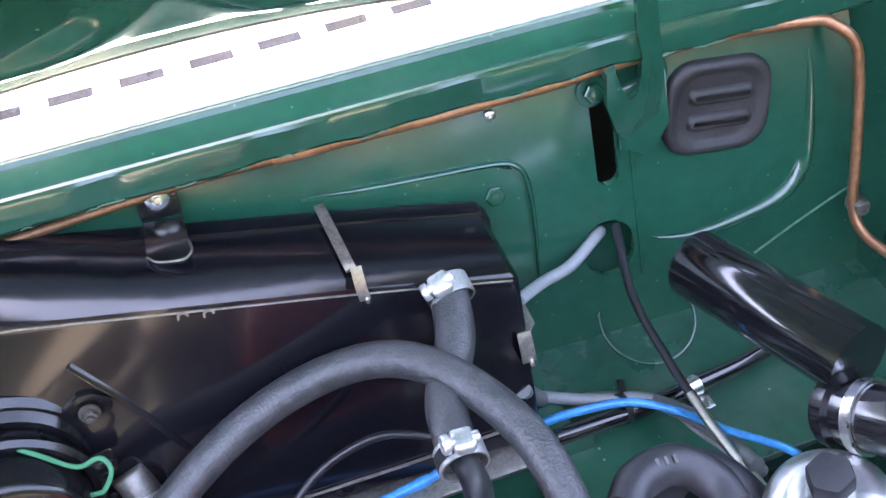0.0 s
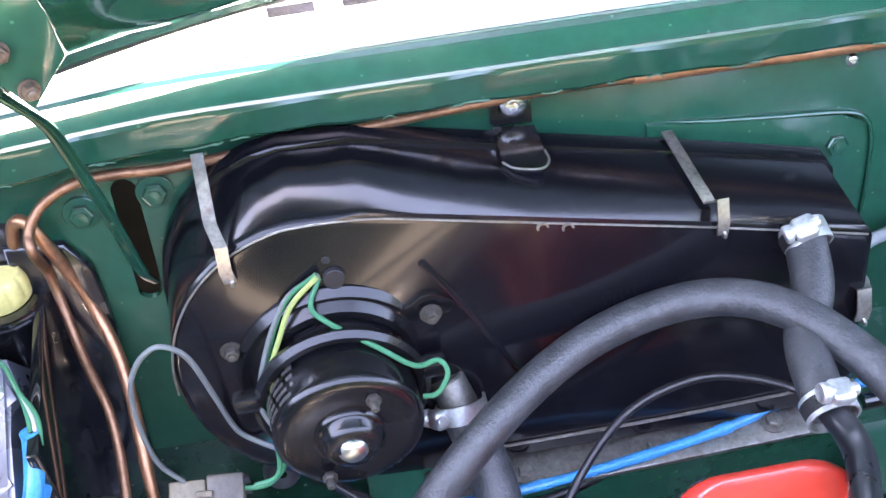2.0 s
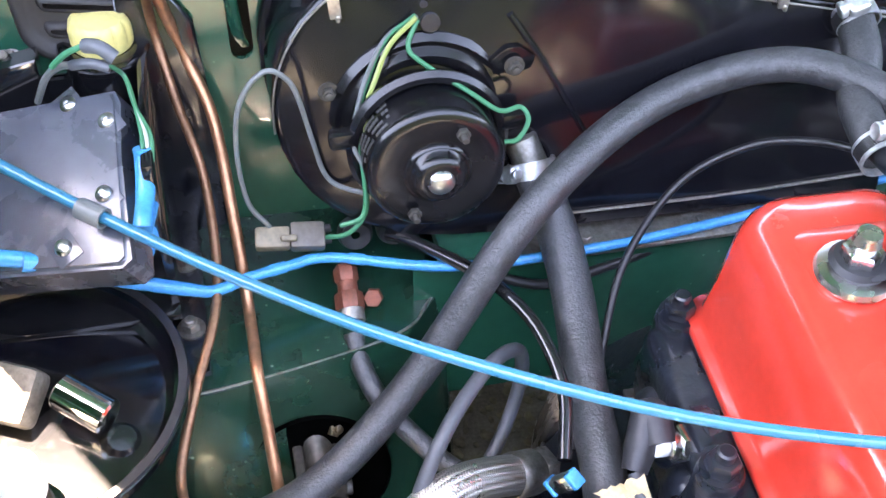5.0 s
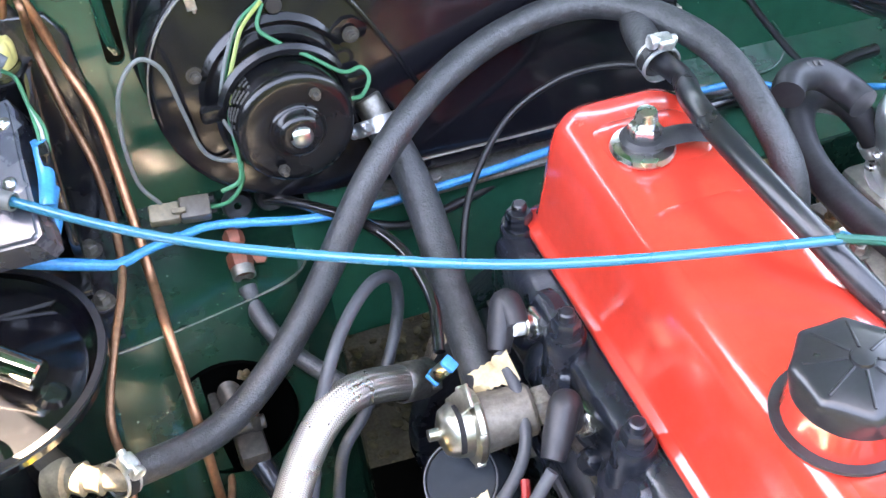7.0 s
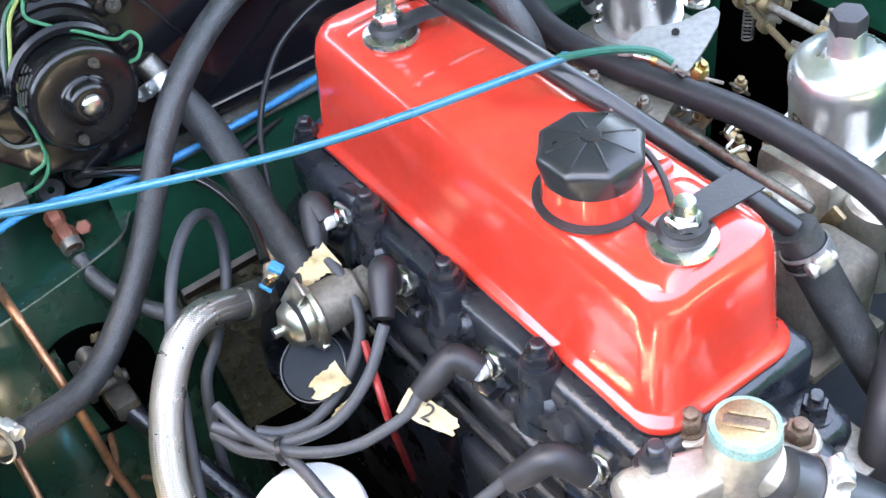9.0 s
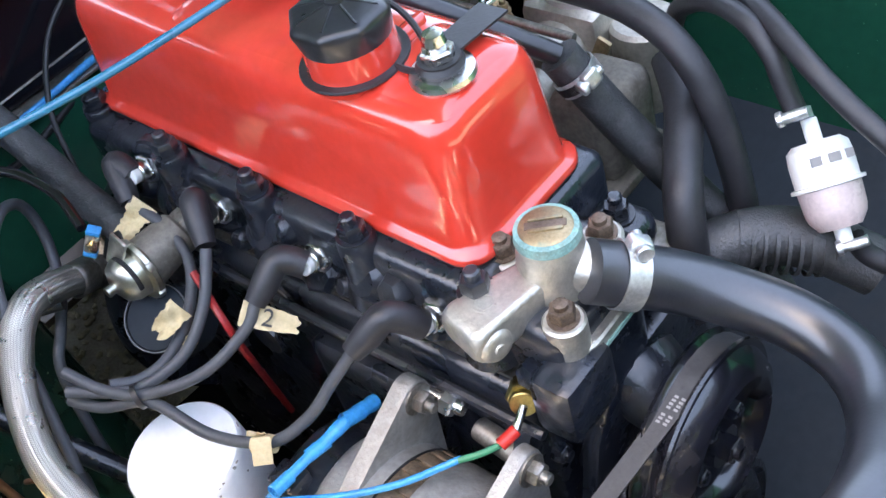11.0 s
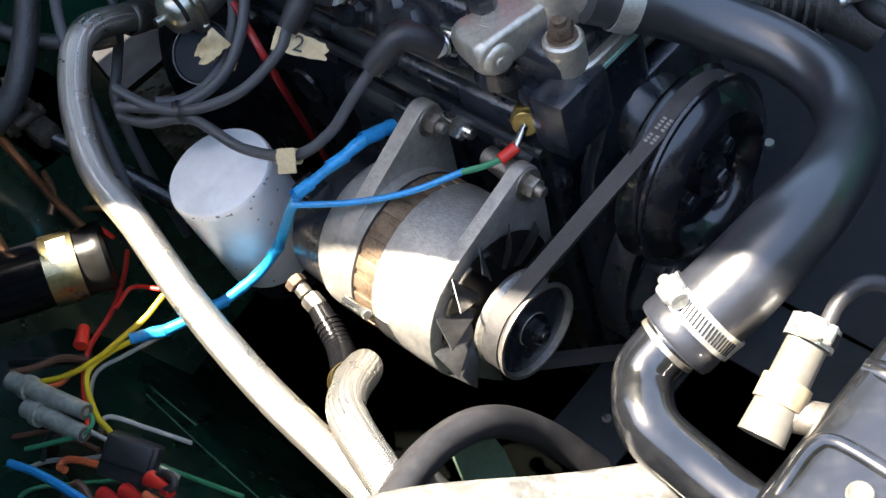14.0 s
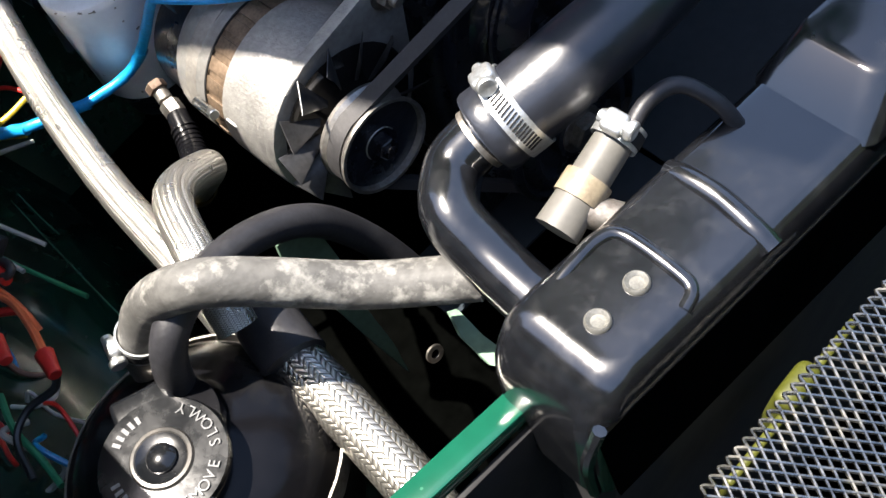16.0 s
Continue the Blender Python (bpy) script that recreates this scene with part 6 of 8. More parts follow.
h = hose("drain_hose", [(-0.3690, -0.1950, 0.535), (-0.3675, -0.1965, 0.565), (-0.3580, -0.1975, 0.592), (-0.334, -0.189, 0.600), (-0.289, -0.172, 0.583), (-0.246, -0.17, 0.556), (-0.215, -0.178, 0.504), (-0.196, -0.199, 0.445)], 0.0105, "rubber_clean", "black drain hose arching over the lower bay", 16)

# ---- radiator ----
rad = thing("radiator", (-0.05, -0.38, 0.3), "black painted radiator with a pressed top tank", "radiator")


def tank(x, y, z):
    return (x, -0.382 + y - 0.02 * (x + 0.1), z + 0.06 * (y - 0.0))


TX0, TX1 = -0.262, 0.30
ring_of = lambda hx, hy, r: [(p[0], p[1]) for p in rrect(hx, hy, r, 8)]
hx0 = (TX1 - TX0) / 2
part("top_tank", loft([[(x + (TX0 + TX1) / 2, y, z) for x, y in ring_of(hx0 - gx, 0.037 - gy, r)] for gx, gy, r, z in ((0.0, 0.0, 0.016, 0.545), (0.0, 0.0, 0.016, 0.596), (0.0012, 0.0, 0.016, 0.604), (0.0040, 0.0004, 0.016, 0.612), (0.0090, 0.0014, 0.015, 0.6205), (0.0150, 0.0034, 0.014, 0.6268), (0.0205, 0.0060, 0.013, 0.6305), (0.0255, 0.0090, 0.012, 0.6326), (0.0290, 0.0110, 0.011, 0.633))], tank), M["tank_black"], rad, smooth=50)
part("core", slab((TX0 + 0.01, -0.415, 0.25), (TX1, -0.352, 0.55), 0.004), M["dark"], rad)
part("side_flange", tube([tank(TX0 - 0.001, -0.034, 0.56), tank(TX0 - 0.004, -0.036, 0.60), tank(TX0 + 0.004, -0.038, 0.624)], 0.0035, 8), M["tank_black"], rad)
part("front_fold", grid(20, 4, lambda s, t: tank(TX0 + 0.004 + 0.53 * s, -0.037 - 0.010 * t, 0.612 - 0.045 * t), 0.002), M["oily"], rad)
part("rib", tube([tank(-0.131, 0.030, 0.6255), tank(-0.131, 0.020, 0.6290), tank(-0.131, 0.0, 0.6300), tank(-0.134, -0.022, 0.6290), tank(-0.135, -0.034, 0.6245)], 0.0072, 18), M["tank_black"], rad)
part("pressed_frame", tube([tank(-0.216, 0.0255, 0.6285), tank(-0.204, 0.0262, 0.6305), tank(-0.186, 0.0262, 0.6312), tank(-0.177, 0.018, 0.6312), tank(-0.177, -0.014, 0.6312), tank(-0.180, -0.024, 0.6300), tank(-0.190, -0.0275, 0.6290)], 0.0046, 16, 6), M["tank_black"], rad)
part("filler_shoulder", loft([[(x + 0.10, y, z) for x, y in ring_of(0.165 - g, 0.036 - g * 0.4, 0.012)] for g, z in ((0.0, 0.630), (0.022, 0.655), (0.026, 0.657))], tank), M["tank_black"], rad, "raised shoulder of the top tank")
for p in ((-0.194, -0.384), (-0.221, -0.384)):
    part("rivet", lathe([(0.0068, 0), (0.0066, 0.0016), (0.0056, 0.0026), (0.0046, 0.0018), (0.0036, 0.0009), (0.0, 0.0007)], frame_of((p[0], p[1], 0.6325), UP), 24), M["rivet_grey"], rad, "bare metal rivet")
rp = [(-0.185, -0.275, 0.661), (-0.1974, -0.2618, 0.6255), (-0.216, -0.279, 0.621), (-0.218, -0.305, 0.609), (-0.219, -0.34, 0.601)]
neck = part("inlet_pipe", tube([TH[-1].lerp(TH[-2], 0.1), TH[-1] + (TH[-1] - TH[-2]) * 0.28] + rp[1:] + [Vector(rp[-1]) + Vector((0.0, -0.03, -0.006))], 0.0165, 24, 8), M["tank_black"], rad, "glossy black inlet pipe")
part("inlet_collar", lathe([(0.0165, 0), (0.0185, 0.001), (0.0180, 0.004), (0.0165, 0.006)], frame_of(rp[-1], Vector(rp[-1]) - Vector(rp[-2])), 28), M["gloss_black"], neck)
part("pipe_bead", ring_strip(TH[-1] + (TH[-1] - TH[-2]) * 0.12, TH[-1] - TH[-2], 0.0164, 0.003, 0.0016, 30), M["dull_steel"], neck)

jet = thing("vent_fitting", (-0.1863, -0.331, 0.6241), "grey vent fitting with a clamped black hose by the radiator", "fitting")
J0, J1 = Vector((-0.1899, -0.3281, 0.6207)), Vector((-0.135, -0.3224, 0.6411))
part("stem", tube([J0, J0.lerp(J1, 0.5), J1], [0.0125, 0.011, 0.0105], 18), M["dusty_cream"], jet)
part("band", ring_strip(J0.lerp(J1, 0.42), J1 - J0, 0.0115, 0.013, 0.0015, 28), M["beige_plastic"], jet, "cream plastic band")
part("elbow", rod(J0.lerp(J1, 0.25), J0.lerp(J1, 0.25) + Vector((0.02, -0.03, -0.012)), 0.009, 16), M["dull_steel"], jet)
hose_clamp(jet, J1, J1 - J0, 0.0118, (-0.9, -0.2, 0.4), 0.012)
part("hose", tube([(-0.135, -0.328, 0.643), (-0.118, -0.327, 0.652), (-0.102, -0.334, 0.655), (-0.093, -0.351, 0.645), (-0.088, -0.365, 0.625)], 0.0045, 12), M["rubber_clean"], jet)

# header bottle and its cap
bottle = thing("header_bottle", (-0.385, -0.21, 0.42), "glossy black round header bottle", "header tank")
BC = Vector((-0.385, -0.215, 0.43))
part("body", lathe([(0.0, 0.0), (0.075, 0.0), (0.082, 0.01), (0.082, 0.060), (0.0795, 0.074), (0.0735, 0.088), (0.064, 0.099), (0.051, 0.107), (0.038, 0.112), (0.033, 0.115), (0.031, 0.118), (0.030, 0.124), (0.0, 0.124)], frame_of(BC, (-0.02, 0.02, 1)), 56), M["bottle_black"], bottle)
part("spout", rod((-0.372, -0.162, 0.53), (-0.369, -0.157, 0.565), 0.0125, 18), M["dull_steel"], bottle)
part("strap", ring_strip((-0.385, -0.215, 0.50), UP, 0.0825, 0.018, 0.0015, 44), M["dull_steel"], bottle, "dull metal strap")
cap = thing("pressure_cap", (-0.402, -0.233, 0.555), "black pressure cap with two ears and a stamped rim", "pressure cap")
CA = Vector((-0.02, -0.10, 1)).normalized()
CP = Vector((-0.402, -0.232, 0.560))
CM = frame_of(CP, CA, (0.66, 0.36, 0.65))
part("lid", lathe([(0.0, -0.008), (0.036, -0.008), (0.037, -0.003), (0.0355, 0.0), (0.016, 0.0015), (0.014, 0.0), (0.0, 0.0)], CM, 48), M["cap_black"], cap)
for a in (130, 310):
    part("ear", box(0.024, 0.036, 0.0075, CM @ Matrix.Rotation(radians(a), 4, "Z") @ pose(0.0345, 0, -0.0042), 0.0036, 4), M["cap_black"], cap)
part("centre_ring", lathe([(0.0165, 0.0), (0.0175, 0.002), (0.015, 0.003), (0.011, 0.0012), (0.0, 0.001)], CM, 36), M["cap_black"], cap)
part("worn_ring", lathe([(0.0125, 0.0014), (0.0150, 0.0032), (0.0168, 0.0030), (0.0180, 0.0012)], CM, 40), M["cap_dish"], cap, "worn dish round the stud")
part("centre_stud", lathe([(0.0085, 0.0), (0.0085, 0.003), (0.006, 0.0055), (0.0, 0.0065)], CM, 28), M["cap_black"], cap)


def letters(text, radius, start, step, size, m, parent, material):
    """Raised letters set round a circle."""
    for i, ch in enumerate(text):
        if ch == " ":
            continue
        cu = bpy.data.curves.new("letter", "FONT")
        cu.body, cu.size, cu.extrude, cu.align_x, cu.align_y = ch, size, 0.0003, "CENTER", "CENTER"
        ob = bpy.data.objects.new("letter", cu)
        scene.collection.objects.link(ob)
        me = bpy.data.meshes.new_from_object(ob)
        bpy.data.objects.remove(ob)
        b2 = bmesh.new()
        b2.from_mesh(me)
        a = radians(start - step * i)
        b2.transform(m @ Matrix.Translation((radius * math.cos(a), radius * math.sin(a), 0.0012)) @ Matrix.Rotation(a + math.pi / 2, 4, "Z"))
        part("letter", b2, material, parent)


for k in range(9):
    a = radians(140 + 9 * k) if k < 5 else radians(225 + 9 * (k - 5))
    part("stamped_bar", box(0.005, 0.0022, 0.0006, CM @ Matrix.Rotation(a, 4, "Z") @ pose(0.0275, 0, 0.0010)), M["cap_letter"], cap)
letters("REMOVE SLOWLY", 0.0295, -55, -12.0, 0.0088, CM, cap, M["cap_letter"])

# green brace bar
brace = thing("brace_bar", (-0.29, -0.36, 0.56), "green painted brace bar with a scratched edge", "brace")
part("bar", box(0.125, 0.016, 0.012, pose(-0.312, -0.3575, 0.574, 0, 0, -2), 0.002), M["green_paint"], brace)
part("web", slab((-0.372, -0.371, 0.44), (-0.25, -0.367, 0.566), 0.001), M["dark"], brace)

# pale electric fan ring low behind the radiator
cool = thing("cooling_fan", (-0.2, -0.25, 0.38), "pale green fan ring low behind the radiator", "fan")
for outline in ([(-0.2705, -0.163, 0.5485), (-0.255, -0.163, 0.5407), (-0.2399, -0.163, 0.5265), (-0.2363, -0.163, 0.4963), (-0.2384, -0.163, 0.4621), (-0.2267, -0.163, 0.381), (-0.2217, -0.163, 0.3228), (-0.2359, -0.163, 0.3795), (-0.2547, -0.163, 0.4613), (-0.2711, -0.163, 0.5066)], [(-0.2292, -0.2683, 0.53), (-0.2246, -0.2761, 0.53), (-0.2273, -0.2993, 0.53), (-0.2266, -0.3204, 0.53), (-0.2311, -0.3214, 0.53), (-0.2384, -0.305, 0.53), (-0.2361, -0.2836, 0.53)]):
    bm = bmesh.new()
    up_ = [bm.verts.new(Vector(p) + Vector((0, 0.006, 0)) * math.sin(k)) for k, p in enumerate(outline)]
    dn_ = [bm.verts.new(v.co + Vector((0, 0.003, -0.002))) for v in up_]
    bm.faces.new(up_)
    bm.faces.new(list(reversed(dn_)))
    for i in range(len(up_)):
        k = (i + 1) % len(up_)
        bm.faces.new((up_[i], dn_[i], dn_[k], up_[k]))
    part("blade", bm, M["fan_green"], cool)
part("motor_bolt", ring_strip(Vector((-0.1992, -0.171, 0.3298)), (0, -1, 0.3), 0.004, 0.002, 0.004, 20), M["dull_steel"], cool)

# front grille mesh and the lamp behind it
G0, GX, GY = Vector((-0.2390, -0.4605, 0.585)), Vector((0.1480, 0.0015, 0.0)), Vector((0.03, -0.16, -0.06))
mesh = thing("grille_mesh", G0, "expanded steel grille mesh ahead of the radiator", "grille mesh")
bm = bmesh.new()
NX, NY = 24, 14
cell = GX.length / NX
gx = GX.normalized()
gy = GY.normalized()
gn = gx.cross(gy).normalized()
for k in range(-NY, NX + NY):
    for sgn in (1, -1):
        pts = []
        for j in range(NY + 1):
            i = k + sgn * j * 0.5 + (0 if sgn > 0 else NY * 0.5)
            if 0 <= i <= NX:
                pts.append(G0 + gx * i * cell + gy * j * cell * 0.8 + gn * 0.0016 * math.sin(j * math.pi))
        if len(pts) > 1:
            bm = join(bm, tube(pts, 0.0010, 6, 1))
part("strand_net", bm, M["mesh_steel"], mesh, "bare diamond strands", kind="stuff")
bmk = bmesh.new()
for i in range(NX):
    bmk = join(bmk, tube([G0 + gx * (i * cell), G0 + gx * ((i + 0.5) * cell) + gn * 0.002 - gy * 0.004, G0 + gx * ((i + 1) * cell)], 0.0012, 6, 3))
part("rolled_edge", bmk, M["mesh_steel"], mesh, kind="stuff")
lamp = thing("fog_lamp_cover", (-0.150, -0.444, 0.50), "yellow-green plastic lamp cover behind the mesh", "lamp cover")
shell = part("shell", box(0.030, 0.014, 0.050, pose(-0.150, -0.4445, 0.528, 10, 0, 4), 0.006, 4), M["yellow_plastic"], lamp)
part("flange", box(0.050, 0.005, 0.040, pose(-0.186, -0.4480, 0.518, 10, 0, 3), 0.0024, 3), M["yellow_plastic"], lamp, "darker olive flange")
part("flange", box(0.036, 0.005, 0.040, pose(-0.118, -0.4450, 0.530, 10, 0, 3), 0.0024, 3), M["yellow_plastic"], lamp)


# ---- pedal side: master cylinder, cover plate, pipes ----
mc = thing("master_cylinder", (-0.362, 0.565, 0.68), "black brake fluid reservoir with a yellow cap", "master cylinder")
YC = Vector((-0.362, 0.562, 0.780))
part("can", lathe([(0.0, 0.0), (0.0255, 0.0), (0.0265, 0.003), (0.0265, 0.068), (0.0285, 0.070), (0.0285, 0.073), (0.0245, 0.075), (0.0, 0.076)], frame_of(YC - UP * 0.082, UP), 36), M["gloss_black"], mc)
part("cap", lathe([(0.0, 0.0, 0.0), (0.0185, 0.0, 0.0), (0.0192, 0.002, 0.0), (0.0195, 0.004, 0.05), (0.0195, 0.013, 0.06), (0.0186, 0.0165, 0.06), (0.0165, 0.0190, 0.04), (0.0155, 0.0195, 0.0), (0.0135, 0.0190, 0.0), (0.010, 0.0205, 0.0), (0.0, 0.0212, 0.0)], frame_of(YC - UP * 0.005, UP), 96, 12, 0.05), M["yellow_cap"], mc, "yellowed plastic screw cap", smooth=55)
part("cap_collar", lathe([(0.0195, 0.0), (0.0280, 0.0), (0.0290, 0.002), (0.0280, 0.0045), (0.0240, 0.0055), (0.0200, 0.004)], frame_of(YC - UP * 0.0085, UP), 40), M["gloss_black"], mc)
part("pipe_union", join(hexnut((-0.345, 0.583, 0.787), UP, 0.007, 0.009), hexnut((-0.345, 0.583, 0.797), UP, 0.0055, 0.008)), M["dull_steel"], mc)
pb = thing("pedal_box", (-0.40, 0.52, 0.64), "black pedal box with bolts below the reservoir", "pedal box")
part("side_wall", slab((-0.343, 0.44, 0.60), (-0.336, 0.555, 0.775), 0.002), M["gloss_black"], pb)
part("rear_wall", slab((-0.47, 0.548, 0.64), (-0.337, 0.556, 0.76), 0.002), M["gloss_black"], pb)
part("floor", slab((-0.47, 0.43, 0.655), (-0.337, 0.55, 0.66), 0.001), M["gloss_black"], pb)
part("left_bracket", prism([(0.0, 0.0), (0.075, 0.075), (0.10, 0.08), (0.10, 0.0)], 0.03, lambda x, z, d: (-0.50 + x, 0.535 + d * 0.5, 0.705 + z), 0.003), M["gloss_black"], pb)
part("mounting_plate", prism([(-0.352, 0.640), (-0.303, 0.640), (-0.303, 0.745), (-0.306, 0.785), (-0.318, 0.803), (-0.352, 0.806)], 0.005, lambda x, z, d: wall_at(x, z, d - 0.007), 0.002), M["pulley_paint"], pb, "black plate against the bulkhead")
part("foot_flange", slab((-0.345, 0.392, 0.6415), (-0.323, 0.535, 0.6465), 0.0015), M["pulley_paint"], pb, "dusty black flange on the footwell")
for y in (0.428, 0.486):
    part("flange_bolt", hexnut((-0.333, y, 0.6465), UP, 0.0062, 0.006, 0.009, 0.003), M["dull_steel"], pb)
for p in ((-0.4175, 0.5553, 0.7719), (-0.4084, 0.547, 0.7634)):
    part("bolt", hexnut(p, (-0.2, -0.5, 0.8), 0.006, 0.006, 0.008, 0.006), M["dull_steel"], pb)

PN = Vector((-0.33, -0.31, 0.89)).normalized()
plate = thing("cover_plate", (-0.357, 0.4599, 0.7603), "scuffed black sheet cover plate held by screws", "cover plate")
PC = [Vector(p) for p in ((-0.5063, 0.547, 0.7353), (-0.4752, 0.5371, 0.7434), (-0.3564, 0.507, 0.777), (-0.3536, 0.4989, 0.7752), (-0.3553, 0.405, 0.7418), (-0.3611, 0.402, 0.7387), (-0.5033, 0.4479, 0.7019))]
FOLD = [Vector((-0.3544, 0.4640, 0.7645)), Vector((-0.5047, 0.5020, 0.7216))]
upper = [PC[1] + Vector((0, 0, 0.003)), PC[2] + Vector((0, 0, 0.003)), PC[3] + Vector((0, 0, 0.002)), FOLD[0], FOLD[1], PC[0] + Vector((0, 0, 0.002))]
lower = [FOLD[0], PC[4], PC[5], PC[6], FOLD[1]]
bm = bmesh.new()
made = {}
vert = lambda p: made.setdefault(tuple(round(c, 5) for c in p), None) or made.update({tuple(round(c, 5) for c in p): bm.verts.new(p)}) or made[tuple(round(c, 5) for c in p)]
for loop in (upper, lower):
    bm.faces.new([vert(p) for p in loop])
rim = [e for e in bm.edges if len(e.link_faces) == 1]
skirt = bmesh.ops.extrude_edge_only(bm, edges=rim)
for v in skirt["geom"]:
    if isinstance(v, bmesh.types.BMVert):
        v.co -= PN * 0.03
bmesh.ops.bevel(bm, geom=rim, offset=0.003, segments=3, affect="EDGES")
part("sheet", bm, M["scuffed_black"], plate)
for p in ((-0.3608, 0.4898, 0.7694), (-0.3659, 0.4465, 0.7524), (-0.3916, 0.4249, 0.7353), (-0.4502, 0.5268, 0.7491), (-0.3829, 0.5102, 0.7683)):
    p = Vector(p)
    pad = part("screw_pad", box(0.021, 0.016, 0.0012, frame_of(p + PN * 0.0003, PN, (0.7, 0.3, 0.2)), 0.0004), M["scuffed_black"], plate)
    part("screw", screw(p + PN * 0.002, PN, 0.0052), M["steel"], pad)

drum = thing("air_drum", (-0.43, 0.36, 0.55), "black round drum with a rolled rim and plated fittings", "drum")
DCN = Vector((-0.430, 0.378, 0.662))
part("wall", lathe([(0.088, -0.09), (0.090, -0.004), (0.093, 0.0), (0.096, 0.002), (0.096, 0.007), (0.091, 0.009), (0.087, 0.006), (0.085, -0.004), (0.080, -0.008), (0.05, -0.004), (0.0, -0.002)], frame_of(DCN, UP), 64), M["drum_black"], drum)
part("rim_ring", ring_strip(DCN + UP * 0.008, UP, 0.090, 0.004, 0.005, 64), M["rubber_clean"], drum)
part("plated_cylinder", rod((-0.4061, 0.3717, 0.6771), (-0.3795, 0.3516, 0.6703), 0.011, 20), M["chrome"], drum)
part("cream_box", box(0.030, 0.034, 0.022, frame_of(Vector((-0.4322, 0.3764, 0.6722)), (-0.2, -0.4, 0.9)), 0.005), M["dusty_alloy"], drum, "dusty pale box")
part("black_cone", lathe([(0.03, -0.03), (0.022, 0.0), (0.008, 0.02), (0.0, 0.021)], frame_of(Vector((-0.3785, 0.3477, 0.6416)), (0.2, -0.2, 1)), 24), M["drum_black"], drum)
part("white_bottle", lathe([(0.0, 0.0), (0.014, 0.0), (0.015, 0.003), (0.015, 0.022), (0.013, 0.026), (0.0, 0.027)], frame_of(Vector((-0.4282, 0.3156, 0.6831)) - UP * 0.02, UP), 28), M["white_plastic"], drum, "white plastic bottle top")

wire("brake_pipe", [(-0.347, 0.58, 0.796), (-0.345, 0.5682, 0.8066), (-0.3417, 0.5676, 0.8204), (-0.3344, 0.5646, 0.8255), (-0.3262, 0.5588, 0.8117), (-0.315, 0.557, 0.765), (-0.302, 0.527, 0.733), (-0.2977, 0.4753, 0.6882), (-0.2964, 0.4411, 0.651), (-0.2959, 0.4126, 0.647), (-0.2957, 0.3841, 0.645), (-0.2941, 0.3579, 0.62), (-0.2927, 0.3334, 0.59), (-0.2918, 0.3227, 0.55), (-0.2905, 0.318, 0.505), (-0.286, 0.300, 0.46)], 0.0039, "copper_light", "bent copper brake pipe down the bulkhead", "pipe", "copper brake pipes", 12)
wire("brake_pipe", [(0.0192, 0.5633, 0.8578), (-0.0393, 0.5651, 0.8571), (-0.1973, 0.568, 0.8464), (-0.2518, 0.569, 0.8427), (-0.2771, 0.5693, 0.8445), (-0.3012, 0.568, 0.8436), (-0.32, 0.5629, 0.8369), (-0.3306, 0.5545, 0.8256), (-0.3303, 0.546, 0.8158), (-0.3305, 0.5594, 0.7823), (-0.3224, 0.53, 0.7435), (-0.3132, 0.5026, 0.711), (-0.3115, 0.455, 0.6828), (-0.3167, 0.4162, 0.6695), (-0.3333, 0.3692, 0.6559), (-0.3462, 0.3303, 0.636), (-0.346, 0.312, 0.606), (-0.3470, 0.285, 0.585), (-0.3485, 0.268, 0.572), (-0.3540, 0.262, 0.545), (-0.360, 0.268, 0.50)], 0.0031, "copper", "tarnished copper brake pipe looping from the scuttle", "pipe", "copper brake pipes", 12)
wire("scuttle_pipe", [(0.0192, 0.5633, 0.8578), (0.0755, 0.5614, 0.8581), (0.144, 0.559, 0.858), (0.2072, 0.557, 0.8592), (0.2338, 0.5566, 0.8611), (0.272, 0.5554, 0.8618), (0.3288, 0.5507, 0.8628), (0.3739, 0.5444, 0.86)], 0.0042, "copper_light", "copper pipe clipped under the scuttle lip", "pipe", "", 12)
wire("wing_pipe", [(0.3739, 0.5444, 0.86), (0.383, 0.541, 0.858), (0.3965, 0.531, 0.847), (0.4005, 0.525, 0.825), (0.401, 0.518, 0.793), (0.3985, 0.508, 0.757), (0.3955, 0.498, 0.728), (0.399, 0.485, 0.712), (0.4165, 0.468, 0.695)], 0.0038, "copper_light", "copper pipe running down the inner wing", "pipe", "", 12)
clipw = thing("pipe_clip", (0.400, 0.500, 0.728), "small grey pipe clip on the inner wing", "clip")
part("body", box(0.012, 0.016, 0.012, Matrix.Translation(Vector((0.400, 0.500, 0.728))), 0.003), M["dull_steel"], clipw)

br_ = thing("brake_switch", (-0.2278, 0.4734, 0.6333), "reddish copper brake union with a hose", "brake union")
S0, S1 = Vector((-0.2318, 0.4506, 0.6613)), Vector((-0.2327, 0.4189, 0.6475))
part("union", join(rod(S0, S1, 0.0065, 16), hexnut(S0.lerp(S1, 0.55), S1 - S0, 0.0095, 0.012), hexnut(S0.lerp(S1, 0.05), S1 - S0, 0.008, 0.010)), M["copper_red"], br_)
part("bolt", hexnut((-0.2156, 0.434, 0.6459), (-0.2, -0.7, 0.6), 0.0065, 0.008), M["copper_red"], br_)
part("hose", tube([(-0.233, 0.41, 0.641), (-0.231, 0.391, 0.63), (-0.221, 0.367, 0.618), (-0.204, 0.344, 0.609), (-0.186, 0.324, 0.602), (-0.168, 0.309, 0.6)], 0.0068, 12), M["rubber"], br_)
part("band", ring_strip(S1, S1 - S0, 0.0075, 0.008, 0.0012, 20), M["dull_steel"], br_)

